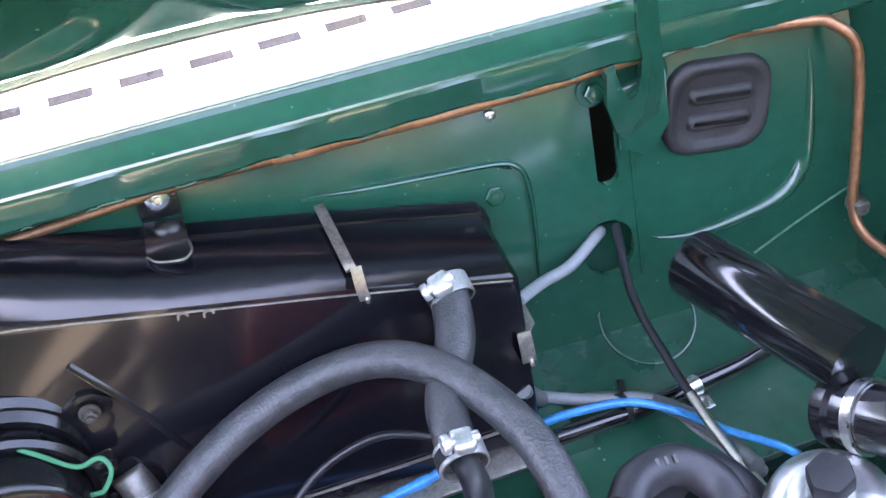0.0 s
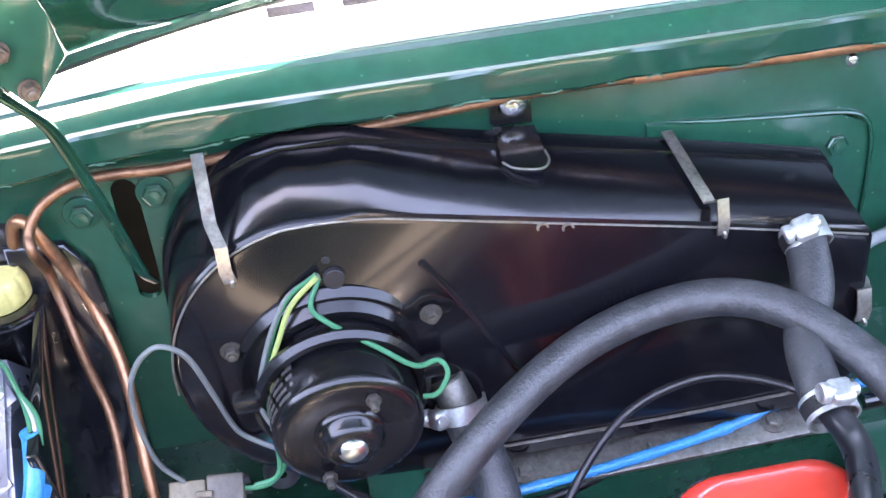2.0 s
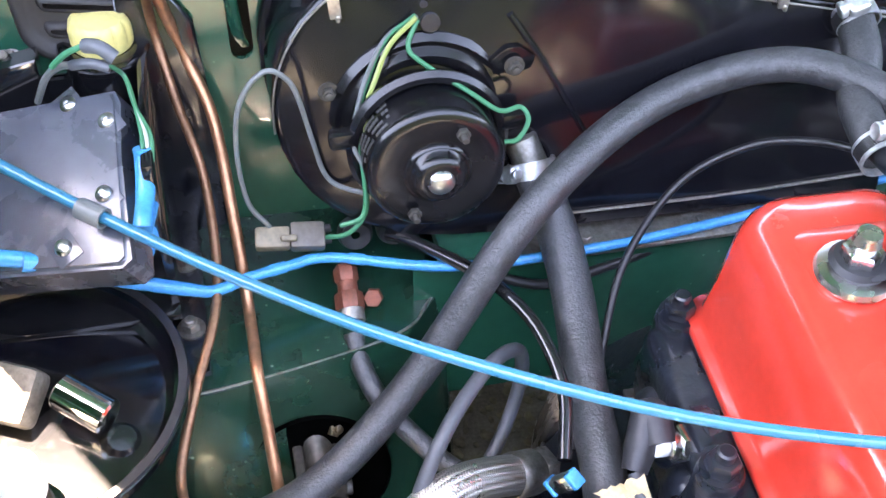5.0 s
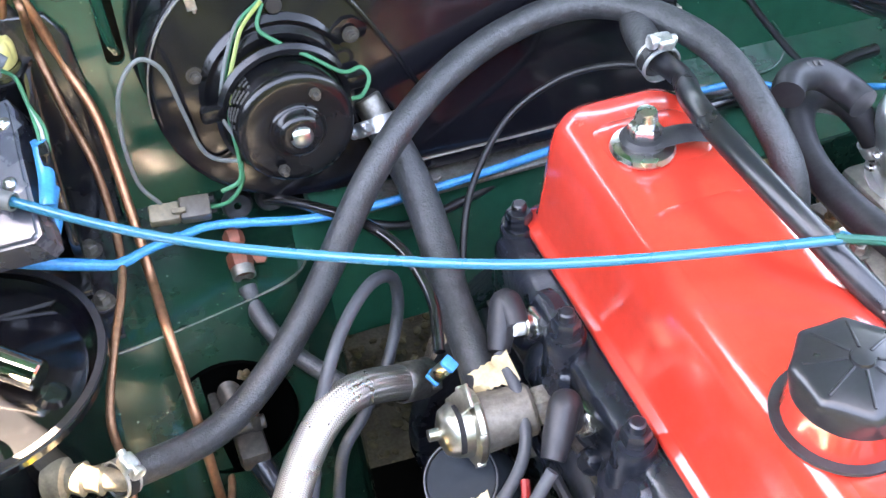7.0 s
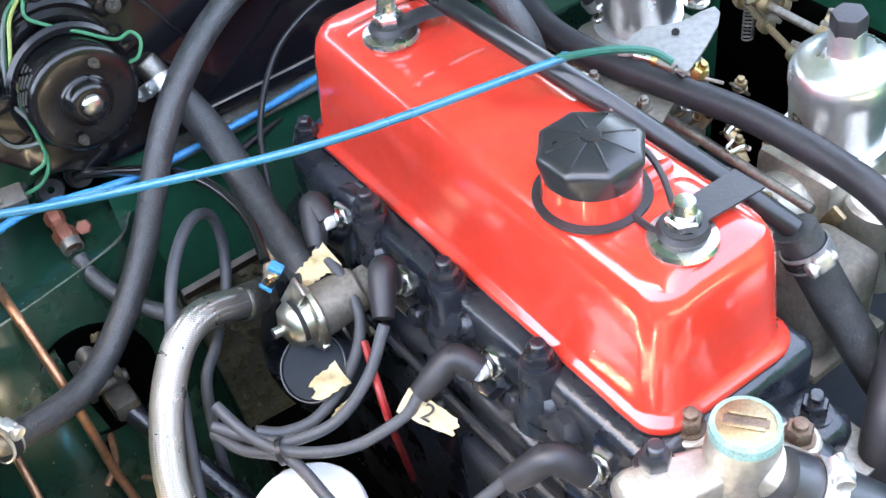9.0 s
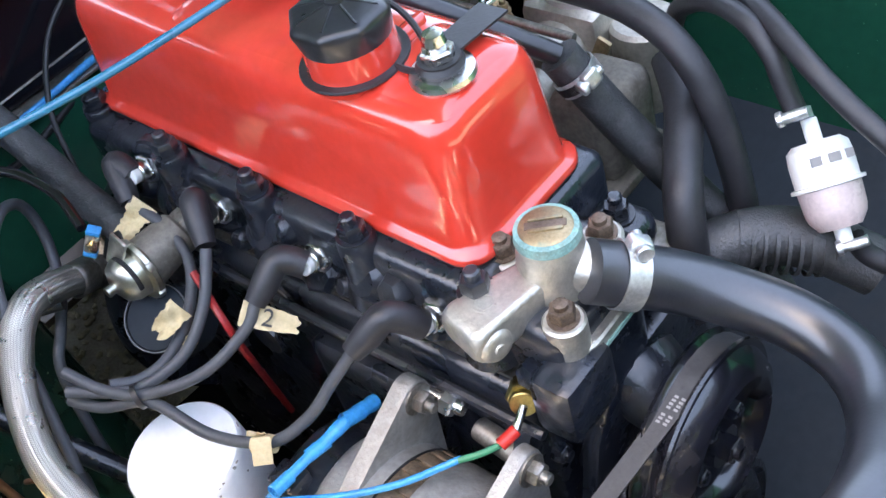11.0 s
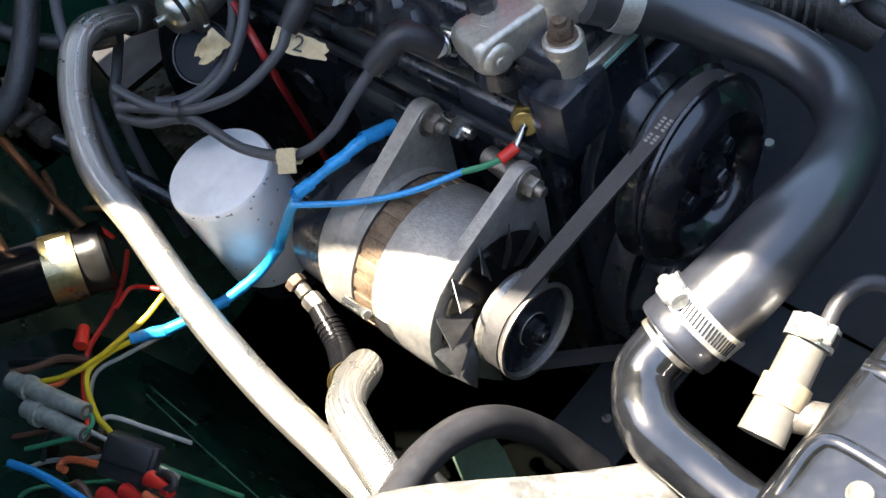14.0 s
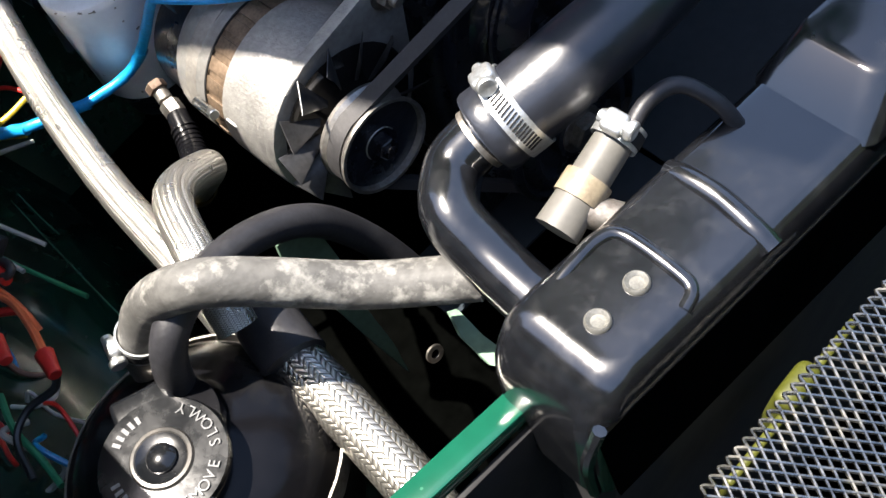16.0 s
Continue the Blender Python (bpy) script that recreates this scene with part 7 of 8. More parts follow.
# steering joint in its hole
sj = thing("steering_joint", (-0.2654, 0.3753, 0.5734), "greasy steel steering joint in a dark opening", "steering joint")
U = Vector((-0.2668, 0.377, 0.5778))
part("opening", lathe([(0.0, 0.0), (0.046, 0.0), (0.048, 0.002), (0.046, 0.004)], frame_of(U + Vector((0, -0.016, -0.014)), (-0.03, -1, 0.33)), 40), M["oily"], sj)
part("yoke", join(rod(U + Vector((0, 0.01, 0.012)), U + Vector((0.003, -0.024, -0.004)), 0.010, 18), box(0.007, 0.036, 0.022, Matrix.Translation(U + Vector((-0.011, -0.022, -0.002))), 0.002), box(0.007, 0.036, 0.022, Matrix.Translation(U + Vector((0.013, -0.022, -0.004))), 0.002)), M["greasy_steel"], sj)
part("cross_pin", rod(U + Vector((-0.018, -0.034, -0.005)), U + Vector((0.020, -0.034, -0.007)), 0.0055, 14), M["greasy_steel"], sj)
part("lower_yoke", box(0.022, 0.03, 0.018, Matrix.Translation(U + Vector((0.006, -0.046, -0.018))), 0.005), M["greasy_steel"], sj)
part("clamp_bolt", hexnut(U + Vector((0.012, -0.002, 0.014)), (0.6, -0.6, 0.5), 0.0055, 0.006, 0.0, 0.003), M["brass_old"], sj)
part("shaft", rod(U + Vector((0.006, -0.05, -0.02)), U + Vector((0.06, -0.18, -0.12)), 0.009, 16), M["engine_black"], sj)

# ---- blue taped loom and the blue cable ----
WL = [(-0.443, 0.436, 0.721), (-0.414, 0.437, 0.711), (-0.393, 0.437, 0.704), (-0.357, 0.434, 0.689), (-0.331, 0.432, 0.68), (-0.315, 0.432, 0.675), (-0.293, 0.439, 0.675), (-0.268, 0.445, 0.674), (-0.239, 0.45, 0.671), (-0.165, 0.427, 0.672), (-0.072, 0.423, 0.675), (0.032, 0.434, 0.673), (0.10, 0.449, 0.669), (0.14, 0.450, 0.673), (0.1600, 0.4420, 0.6845), (0.1938, 0.4337, 0.688), (0.2198, 0.4138, 0.689), (0.2325, 0.3748, 0.7104), (0.2481, 0.3356, 0.7323), (0.2540, 0.310, 0.735)]
loom = thing("wiring_loom", WL[0], "wiring loom wrapped in bright blue tape", "wiring loom")
part("taped_core", tube(WL, [0.0054, 0.0050, 0.0038, 0.0034, 0.0034, 0.0032, 0.0030, 0.0026, 0.0023], 12, 6, wobble=0.07), M["blue_tape"], loom)
wl = spline(WL, 4)
for i in range(3, len(wl) - 24, 6):
    part("tape_wrap", ring_strip(wl[i], wl[i + 1] - wl[i - 1], 0.0051 if i < 12 else 0.0035, 0.010, 0.0004, 14), M["blue_tape"], loom)
wire("loom_branch", [(-0.3416, 0.4576, 0.7742), (-0.3415, 0.4549, 0.7688), (-0.3429, 0.4374, 0.7577), (-0.346, 0.4183, 0.7499), (-0.3418, 0.4519, 0.7408), (-0.351, 0.4355, 0.7141), (-0.3785, 0.429, 0.7143), (-0.4163, 0.426, 0.7277)], 0.0055, "blue_tape", "blue taped loom branch beside the cover plate", "wiring loom", "", 12)
wire("loom_tail", [(-0.44, 0.431, 0.732), (-0.417, 0.429, 0.727), (-0.393, 0.427, 0.721), (-0.368, 0.425, 0.717), (-0.352, 0.428, 0.717), (-0.347, 0.438, 0.723), (-0.344, 0.458, 0.735)], 0.0050, "blue_tape", "second blue taped run below the cover plate", "wiring loom", "", 12)
wire("bonnet_cable", [(-0.465, 0.489, 0.789), (-0.369, 0.425, 0.758), (-0.283, 0.354, 0.755), (-0.197, 0.27, 0.781), (-0.095, 0.201, 0.799), (0.031, 0.146, 0.817), (0.0449, 0.145, 0.8174)], [0.0035, 0.0034, 0.0033, 0.0031, 0.0029, 0.0028, 0.0028], "blue_cable", "light blue sheathed control cable across the engine", "cable", "", 12)
cs = thing("cable_clip", (-0.373, 0.4259, 0.758), "grey clip round the blue cable", "clip")
cp = Vector((-0.372, 0.4262, 0.7585))
part("band", ring_strip(cp, Vector((-0.283, 0.354, 0.755)) - Vector((-0.369, 0.425, 0.758)), 0.0048, 0.017, 0.0015, 20), M["wire_grey"], cs)
wire("cable_end", [(0.038, 0.144, 0.819), (0.068, 0.128, 0.818), (0.088, 0.113, 0.814), (0.096, 0.102, 0.807)], 0.0026, "cable_teal", "green cable end by the carburettor", "cable")
wire("throttle_return", [(-0.088, 0.353, 0.649), (-0.061, 0.401, 0.681), (-0.019, 0.433, 0.713), (0.023, 0.433, 0.738), (0.053, 0.41, 0.757), (0.078, 0.376, 0.77)], 0.0026, "wire_black", "thin black cable arching before the heater", "cable", "", 10)
wire("vacuum_pipe", [(-0.133, 0.28, 0.662), (-0.124, 0.316, 0.674), (-0.128, 0.354, 0.683), (-0.141, 0.386, 0.686), (-0.161, 0.417, 0.683), (-0.19, 0.452, 0.676), (-0.201, 0.463, 0.672)], 0.0042, "gloss_black", "thin black vacuum pipe to the bulkhead", "pipe", "", 10)
KL = [(-0.262, 0.200, 0.545), (-0.247, 0.235, 0.560), (-0.230, 0.268, 0.590), (-0.214, 0.288, 0.640), (-0.189, 0.317, 0.667), (-0.158, 0.349, 0.67), (-0.135, 0.369, 0.65), (-0.133, 0.368, 0.615), (-0.152, 0.345, 0.585), (-0.180, 0.318, 0.572), (-0.202, 0.302, 0.555), (-0.216, 0.285, 0.490), (-0.220, 0.278, 0.410)]
king = thing("king_lead", KL[0], "grey looped ignition lead over the gap", "lead")
part("cable", tube(KL, 0.0046, 14, 6), M["lead_grey"], king)
part("boot", lathe([(0.0052, -0.014), (0.0062, -0.012), (0.0068, 0.008), (0.0060, 0.013), (0.0048, 0.014)], frame_of(Vector(KL[0]), Vector(KL[1]) - Vector(KL[0])), 20), M["rubber_clean"], king, "black rubber boot at the coil")
wire("loom_second", [(-0.145, 0.435, 0.655), (-0.104, 0.425, 0.644), (-0.056, 0.43, 0.648), (-0.006, 0.438, 0.654), (0.048, 0.44, 0.656), (0.121, 0.449, 0.664)], 0.0035, "wire_black", "thin black cable under the blue loom", "cable", "", 10)
gm = thing("bulkhead_grommet", (-0.2169, 0.473, 0.6675), "dark rubber grommets on the shelf edge", "grommet")
for x, y in ((630, 410), (695, 408)):
    part("ring", lathe([(0.003, 0.002), (0.010, 0.004), (0.012, 0.0), (0.012, -0.004)], frame_of(Vector((-0.2088, 0.4764, 0.6625)) + Vector(((x - 660) * 0.0004, 0, 0)), FACE), 24), M["rubber_clean"], gm)

# ---- heater wiring ----
wire("blower_wire", [(-0.178, 0.485, 0.824), (-0.196, 0.485, 0.812), (-0.209, 0.477, 0.793), (-0.218, 0.467, 0.773), (-0.222, 0.459, 0.758), (-0.216, 0.45, 0.743)], 0.0015, "wire_grey", "thin grey blower wire", "wire", "blower wires")
wire("blower_wire", [(-0.179, 0.483, 0.825), (-0.195, 0.48, 0.81), (-0.205, 0.473, 0.792), (-0.213, 0.465, 0.774), (-0.213, 0.454, 0.754)], 0.0015, "wire_yg", "yellow and green striped blower wire", "wire", "blower wires")
wire("blower_wire", [(-0.178, 0.485, 0.822), (-0.185, 0.477, 0.81), (-0.178, 0.471, 0.802), (-0.153, 0.459, 0.787), (-0.135, 0.451, 0.776), (-0.122, 0.452, 0.776), (-0.118, 0.447, 0.769), (-0.125, 0.442, 0.76), (-0.133, 0.443, 0.758)], 0.0015, "wire_green", "green blower wire crossing the motor", "wire", "blower wires")
wire("blower_wire", [(-0.179, 0.485, 0.825), (-0.198, 0.484, 0.809), (-0.213, 0.473, 0.78), (-0.218, 0.463, 0.759), (-0.217, 0.449, 0.734), (-0.22, 0.44, 0.715), (-0.234, 0.441, 0.708)], 0.0015, "wire_green", "green blower wire to the connector", "wire", "blower wires")
wire("blower_wire", [(-0.216, 0.452, 0.722), (-0.230, 0.464, 0.719), (-0.239, 0.467, 0.729), (-0.245, 0.468, 0.757), (-0.252, 0.468, 0.793), (-0.259, 0.468, 0.806), (-0.268, 0.468, 0.810), (-0.279, 0.468, 0.800), (-0.287, 0.468, 0.780), (-0.290, 0.468, 0.746), (-0.287, 0.466, 0.712), (-0.276, 0.463, 0.693)], 0.0016, "wire_grey", "grey looped blower wire", "wire", "blower wires")
con = thing("wire_connector", (-0.2714, 0.4625, 0.6844), "grimy beige plastic wire connector", "connector")
cc = Vector((-0.2653, 0.4602, 0.6847))
part("plug", box(0.022, 0.014, 0.013, frame_of(cc + Vector((-0.010, 0, 0)), (0, -0.5, 0.85), (0.1, 1, 0.2)), 0.002), M["beige_plastic"], con)
part("socket", box(0.022, 0.017, 0.015, frame_of(cc + Vector((0.012, -0.001, -0.001)), (0, -0.5, 0.85), (0.1, 1, 0.2)), 0.002), M["clear_grey_plastic"], con)
part("latch", box(0.010, 0.004, 0.004, frame_of(cc + Vector((0.0, -0.007, 0.006)), (0, -0.5, 0.85), (0.1, 1, 0.2)), 0.001), M["beige_plastic"], con)
for k in (-0.004, 0.004):
    part("wire_port", rod(cc + Vector((0.022, -0.002 + k * 0.3, k)), cc + Vector((0.027, -0.002 + k * 0.3, k)), 0.0028, 10), M["dark"], con)
wire("connector_tail", [(-0.243, 0.457, 0.683), (-0.228, 0.454, 0.687), (-0.216, 0.458, 0.699), (-0.213, 0.469, 0.718)], 0.0016, "wire_green", "green wires leaving the connector", "wire")

# wires by the reservoir
for k, (c, dx) in enumerate((("wire_green", 0), ("wire_white", 6), ("wire_green", 12))):
    wire("switch_wire", [(-0.3506, 0.4775, 0.8182), (-0.3435, 0.4713, 0.8142), (-0.3413, 0.4679, 0.7959)] + [Vector(p) + Vector((0.0012 * dx / 3, 0, 0)) for p in [(-0.3406, 0.4612, 0.7803), (-0.3417, 0.452, 0.7678)]], 0.0013, c, "thin switch wire running into the loom", "wire", "switch wires")
wire("switch_boot", [(-0.3725, 0.4919, 0.8106), (-0.3609, 0.4816, 0.818), (-0.3509, 0.4782, 0.8161)], 0.0030, "sleeve_grey", "dark grey sleeve over the switch wires", "sleeve", "", 12)
wire("switch_boot", [(-0.3622, 0.487, 0.8262), (-0.3543, 0.4801, 0.829), (-0.3469, 0.4763, 0.8237)], 0.0042, "sleeve_grey", "grey rubber boot on the reservoir switch", "boot", "", 12)
wire("switch_grey", [(-0.4015, 0.5177, 0.7684), (-0.3902, 0.5021, 0.7964), (-0.3802, 0.4945, 0.8087), (-0.3718, 0.4917, 0.8108)], 0.0022, "wire_grey", "grey wire beside the reservoir", "wire")
wire("switch_green", [(-0.3833, 0.4907, 0.8118), (-0.3732, 0.4873, 0.8222), (-0.36, 0.4852, 0.8286)], 0.0018, "wire_green", "short green wire at the reservoir", "wire")

# ---- bonnet hinges ----
HB = [Vector(p) for p in [(-0.2763, 0.5676, 0.7576), (-0.2798, 0.5586, 0.7771), (-0.2835, 0.541, 0.8412), (-0.2877, 0.528, 0.8901), (-0.2892, 0.504, 0.9352), (-0.2958, 0.472, 0.9806), (-0.2986, 0.46, 1.0052)]]
arm = part("hinge_arm", tube(HB, [0.0040, 0.0046, 0.0046, 0.0048, 0.0056], 12, 6, flat=0.5), M["green_paint"], bonnet, "green painted hinge arm")
BK = [tuple(p) for p in [(-0.2926, 0.465, 1.0345), (-0.2675, 0.465, 1.0313), (-0.2639, 0.465, 1.0159), (-0.262, 0.465, 0.9962), (-0.281, 0.465, 0.9725), (-0.2915, 0.465, 0.9884), (-0.2963, 0.465, 1.0061)]]
part("bonnet_bracket", prism([(p[0], p[2]) for p in BK], 0.004, lambda x, z, d: (x, 0.465 + d, z), 0.001), M["green_paint"], arm, "dark green bracket plate")
for p in ((-0.2863, 0.464, 1.0036), (-0.28, 0.464, 0.9841), (-0.3001, 0.46, 1.0049)):
    part("bolt", hexnut(p, (0.35, -1, 0.25), 0.0036, 0.005, 0.0045, 0.002), M["rust_bolt"], arm)
BLADE = [(0.2455, 0.935), (0.2600, 0.930), (0.2650, 0.880), (0.2685, 0.852), (0.2672, 0.824), (0.2600, 0.808), (0.2460, 0.806), (0.2345, 0.820), (0.2275, 0.843), (0.2270, 0.868), (0.2345, 0.870), (0.2375, 0.851), (0.2440, 0.840), (0.2510, 0.845), (0.2535, 0.858), (0.2520, 0.874), (0.2485, 0.890)]
arm2 = part("hinge_arm", prism(BLADE, 0.0045, lambda x, z, d: (x, 0.541 + d + 0.10 * (x - 0.245), z), 0.0014), M["green_paint"], bonnet, "curved green hinge blade entering the bulkhead")
part("hinge_root", prism([(0.0, 0.0), (0.035, 0.005), (0.035, -0.03), (0.02, -0.05), (0.0, -0.04)], 0.004, lambda x, z, d: wall_at(0.238 + x, 0.845 + z, -0.012 + d), 0.0015), M["green_paint"], arm2)
part("hinge_pin", tube([(0.2329, 0.553, 0.8586), (0.2341, 0.5488, 0.8458), (0.2418, 0.544, 0.8318)], 0.0022, 8), M["steel"], arm2)

# rubber bungs
def bung(cx_, cz_, w, hgt, lean, label):
    """An oval blanking bung: rolled rim, dished middle and two soft ribs."""
    t = thing("rubber_bung", wall_at(cx_, cz_), label, "bung", "oval rubber bungs")
    pl = lambda x, y, z: Vector(wall_at(cx_ + x + lean * y, cz_ + y - 0.12 * x, -z))
    part("rim", loft([[(x, y, z) for x, y in rrect(w - g, hgt - g, hgt * 0.62, 9)] for g, z in ((0.0, 0.0), (0.0, 0.003), (0.001, 0.0052), (0.003, 0.0064), (0.0055, 0.0060), (0.0080, 0.0035), (0.010, 0.0028))], pl), M["bung"], t, smooth=60)
    for k in (-0.30, 0.26):
        part("bead", loft([[(x + 0.002, y + hgt * k, z) for x, y in rrect(w - 0.014 - g, hgt * 0.17 - g * 0.6, hgt * 0.14, 6)] for g, z in ((0.0, 0.0026), (0.001, 0.0050), (0.003, 0.0062), (0.0042, 0.0064))], pl), M["bung"], t, smooth=60)


bung(0.311, 0.811, 0.0375, 0.031, 0.16, "dark oval rubber bung in the bulkhead")
bung(-0.372, 0.792, 0.040, 0.029, -0.1, "dusty oval rubber bung behind the reservoir")

# ---- carburettor side ----
def carb(cap_foot, axis, label):
    """A constant-depression carburettor whose dashpot leans a little."""
    foot, axis = Vector(cap_foot), Vector(axis).normalized()
    m = frame_of(foot, axis)
    low = foot - axis * 0.100
    x, y, z = low
    t = thing("carburettor", (x, y, z - 0.06), label, "carburettor", "carburettors")
    part("dashpot", lathe([(0.0, 0.001), (0.0120, 0.001), (0.0125, -0.002), (0.0125, -0.016), (0.0140, -0.019), (0.0230, -0.0215), (0.0310, -0.0245), (0.0345, -0.0285), (0.0362, -0.035), (0.0362, -0.044), (0.0350, -0.048), (0.0330, -0.088), (0.0335, -0.091), (0.0385, -0.092), (0.0385, -0.100), (0.0, -0.100)], m, 56), M["polished_alloy"], t, "polished alloy dashpot", smooth=50)
    part("damper_cap", lathe([(0.0, 0.0), (0.0125, 0.0), (0.0125, 0.011), (0.0115, 0.013), (0.006, 0.0135), (0.0, 0.0135)], m, 48, -6, 0.10), M["rubber_clean"], t, "black plastic damper cap")
    part("body", join(slab((x - 0.045, y - 0.035, z - 0.065), (x + 0.04, y + 0.035, z), 0.008), rod((x - 0.08, y, z - 0.035), (x - 0.04, y, z - 0.035), 0.027, 28)), M["cast_alloy"], t)
    part("float_bowl", rod((x - 0.01, y - 0.055, z - 0.09), (x - 0.01, y - 0.055, z - 0.015), 0.027, 28), M["cast_alloy"], t)
    for sx in (-1, 1):
        part("screw", screw((x + sx * 0.033, y - 0.016 * sx, z + 0.010), UP, 0.005), M["steel"], t)
    part("lever", join(rod((x - 0.05, y + 0.04, z - 0.035), (x - 0.05, y - 0.05, z - 0.035), 0.004, 12), box(0.004, 0.012, 0.034, pose(x - 0.05, y - 0.04, z - 0.025, 25), 0.001)), M["brass_old"], t)
    return t


carb((0.236, 0.287, 0.773), (-0.20, -0.06, 0.97), "polished carburettor dashpot with a black cap")
carb((0.230, 0.072, 0.780), (-0.08, -0.02, 0.99), "polished carburettor dashpot by the fuel filter")
shield = thing("heat_shield", (0.18, 0.18, 0.72), "bent pale alloy heat shield between the carburettors", "heat shield")
SH = [Vector(p) for p in [(0.1439, 0.2006, 0.742), (0.1655, 0.2099, 0.742), (0.1805, 0.2115, 0.742), (0.1946, 0.2016, 0.742), (0.2077, 0.1962, 0.742), (0.2253, 0.1956, 0.742), (0.2364, 0.1929, 0.742), (0.2333, 0.1847, 0.742), (0.2208, 0.1749, 0.742), (0.1949, 0.1619, 0.742), (0.1683, 0.1512, 0.742), (0.1585, 0.1489, 0.742), (0.1602, 0.1628, 0.742), (0.158, 0.1809, 0.742)]]
bm = bmesh.new()
up_ = [bm.verts.new(p) for p in SH]
dn_ = [bm.verts.new(p - UP * 0.002) for p in SH]
bm.faces.new(up_)
bm.faces.new(list(reversed(dn_)))
for i in range(len(SH)):
    k = (i + 1) % len(SH)
    bm.faces.new((up_[i], dn_[i], dn_[k], up_[k]))
part("sheet", bm, M["shield_grey"], shield)
SL2 = [Vector(p) for p in [(0.1284, 0.2129, 0.722), (0.1537, 0.2134, 0.722), (0.1581, 0.177, 0.722), (0.1561, 0.1522, 0.722), (0.1237, 0.1372, 0.722), (0.1229, 0.1518, 0.722), (0.1205, 0.173, 0.722)]]
bm = bmesh.new()
up_ = [bm.verts.new(p) for p in SL2]
dn_ = [bm.verts.new(p - UP * 0.002) for p in SL2]
bm.faces.new(up_)
bm.faces.new(list(reversed(dn_)))
for i in range(len(SL2)):
    k = (i + 1) % len(SL2)
    bm.faces.new((up_[i], dn_[i], dn_[k], up_[k]))
part("lower_sheet", bm, M["dusty_alloy"], shield)
part("fold", tube([SH[-3], SH[-2], SH[-1], SH[0]], 0.0025, 8), M["shield_grey"], shield)
part("hole", rod((0.1912, 0.1894, 0.7425), (0.1896, 0.1881, 0.744), 0.003, 12), M["dark"], shield)
part("bolt", hexnut((0.2298, 0.2053, 0.743), UP, 0.007, 0.008, 0.010, 0.006), M["steel"], shield)
part("bolt", hexnut((0.1248, 0.2065, 0.722), UP, 0.0055, 0.006, 0.008, 0.004), M["dull_steel"], shield)
part("bolt", hexnut((0.1303, 0.1606, 0.722), UP, 0.005, 0.005, 0.007, 0.003), M["dull_steel"], shield)
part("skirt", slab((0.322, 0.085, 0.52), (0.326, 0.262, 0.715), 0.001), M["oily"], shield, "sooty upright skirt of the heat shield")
for k, (p, q, r) in enumerate((((0.292, 0.10, 0.716), (0.292, 0.262, 0.722), 0.0035), ((0.268, 0.12, 0.700), (0.315, 0.245, 0.700), 0.0028), ((0.300, 0.13, 0.735), (0.310, 0.15, 0.67), 0.0022), ((0.282, 0.200, 0.73), (0.318, 0.188, 0.705), 0.003))):
    rodding = thing("choke_rod", p, "greasy plated choke linkage rod beside the heat shield", "linkage", "choke linkage rods")
    part("shaft", rod(p, q, r, 14), M["brass_old" if k % 2 else "dull_steel"], rodding)
    for f in (0.2, 0.55, 0.85):
        c = Vector(p).lerp(Vector(q), f)
        part("collar", lathe([(0.0, -0.004), (r + 0.004, -0.004), (r + 0.0045, 0.0), (r + 0.004, 0.004), (0.0, 0.004)], frame_of(c, Vector(q) - Vector(p)), 18), M["brass_old"], rodding)
        part("lever", box(0.016, 0.004, 0.010, frame_of(c + Vector((0.006, 0, 0.004)), Vector(q) - Vector(p), (0.6, 0.3, 0.7)), 0.001), M["dusty_alloy"], rodding)
coil = []
for i in range(121):
    a = 2 * math.pi * i / 10
    coil.append((0.305 + 0.0045 * math.cos(a), 0.215 + 0.0045 * math.sin(a), 0.668 + 0.042 * i / 120))
wire("return_spring", coil, 0.0008, "dull_steel", "small coiled steel throttle return spring", "spring", "", 6)

# cables along the footwell shelf
wire("shelf_conduit", [(0.1457, 0.4385, 0.669), (0.1924, 0.4386, 0.669), (0.2259, 0.4396, 0.669), (0.2527, 0.4428, 0.669), (0.2845, 0.4462, 0.669), (0.3142, 0.4526, 0.669), (0.3418, 0.4546, 0.669)], 0.0058, "gloss_black", "glossy black conduit along the footwell shelf", "conduit", "", 14)
wire("shelf_cable", [(0.1465, 0.4745, 0.67), (0.1802, 0.4568, 0.67), (0.208, 0.4456, 0.671), (0.2245, 0.429, 0.672), (0.2315, 0.4039, 0.676), (0.2365, 0.3719, 0.69), (0.2404, 0.3471, 0.7)], 0.0042, "grey_tube", "dull grey cable beside the blue loom", "cable", "", 14)
clip_at, clip_ax = Vector((0.2445, 0.4416, 0.669)), Vector((0.2527, 0.4428, 0.669)) - Vector((0.2259, 0.4396, 0.669))
pc = thing("pipe_clip", clip_at, "bright metal clip holding the black conduit", "clip")
part("band", ring_strip(clip_at, clip_ax, 0.0060, 0.012, 0.0012, 24), M["steel"], pc)
part("tab", box(0.012, 0.012, 0.0014, Matrix.Translation(clip_at + Vector((0.004, -0.012, -0.004))), 0.0005), M["steel"], pc)
tie_at = Vector((0.1963, 0.4435, 0.669))
tie = thing("cable_tie", tie_at, "black cable tie round the conduit and the cables", "cable tie")
part("loop", ring_strip(tie_at, clip_ax, 0.0095, 0.004, 0.0014, 24), M["wire_black"], tie)
part("tail", box(0.003, 0.0014, 0.018, Matrix.Translation(tie_at + Vector((0.0, 0.004, 0.016))), 0.0004), M["wire_black"], tie)
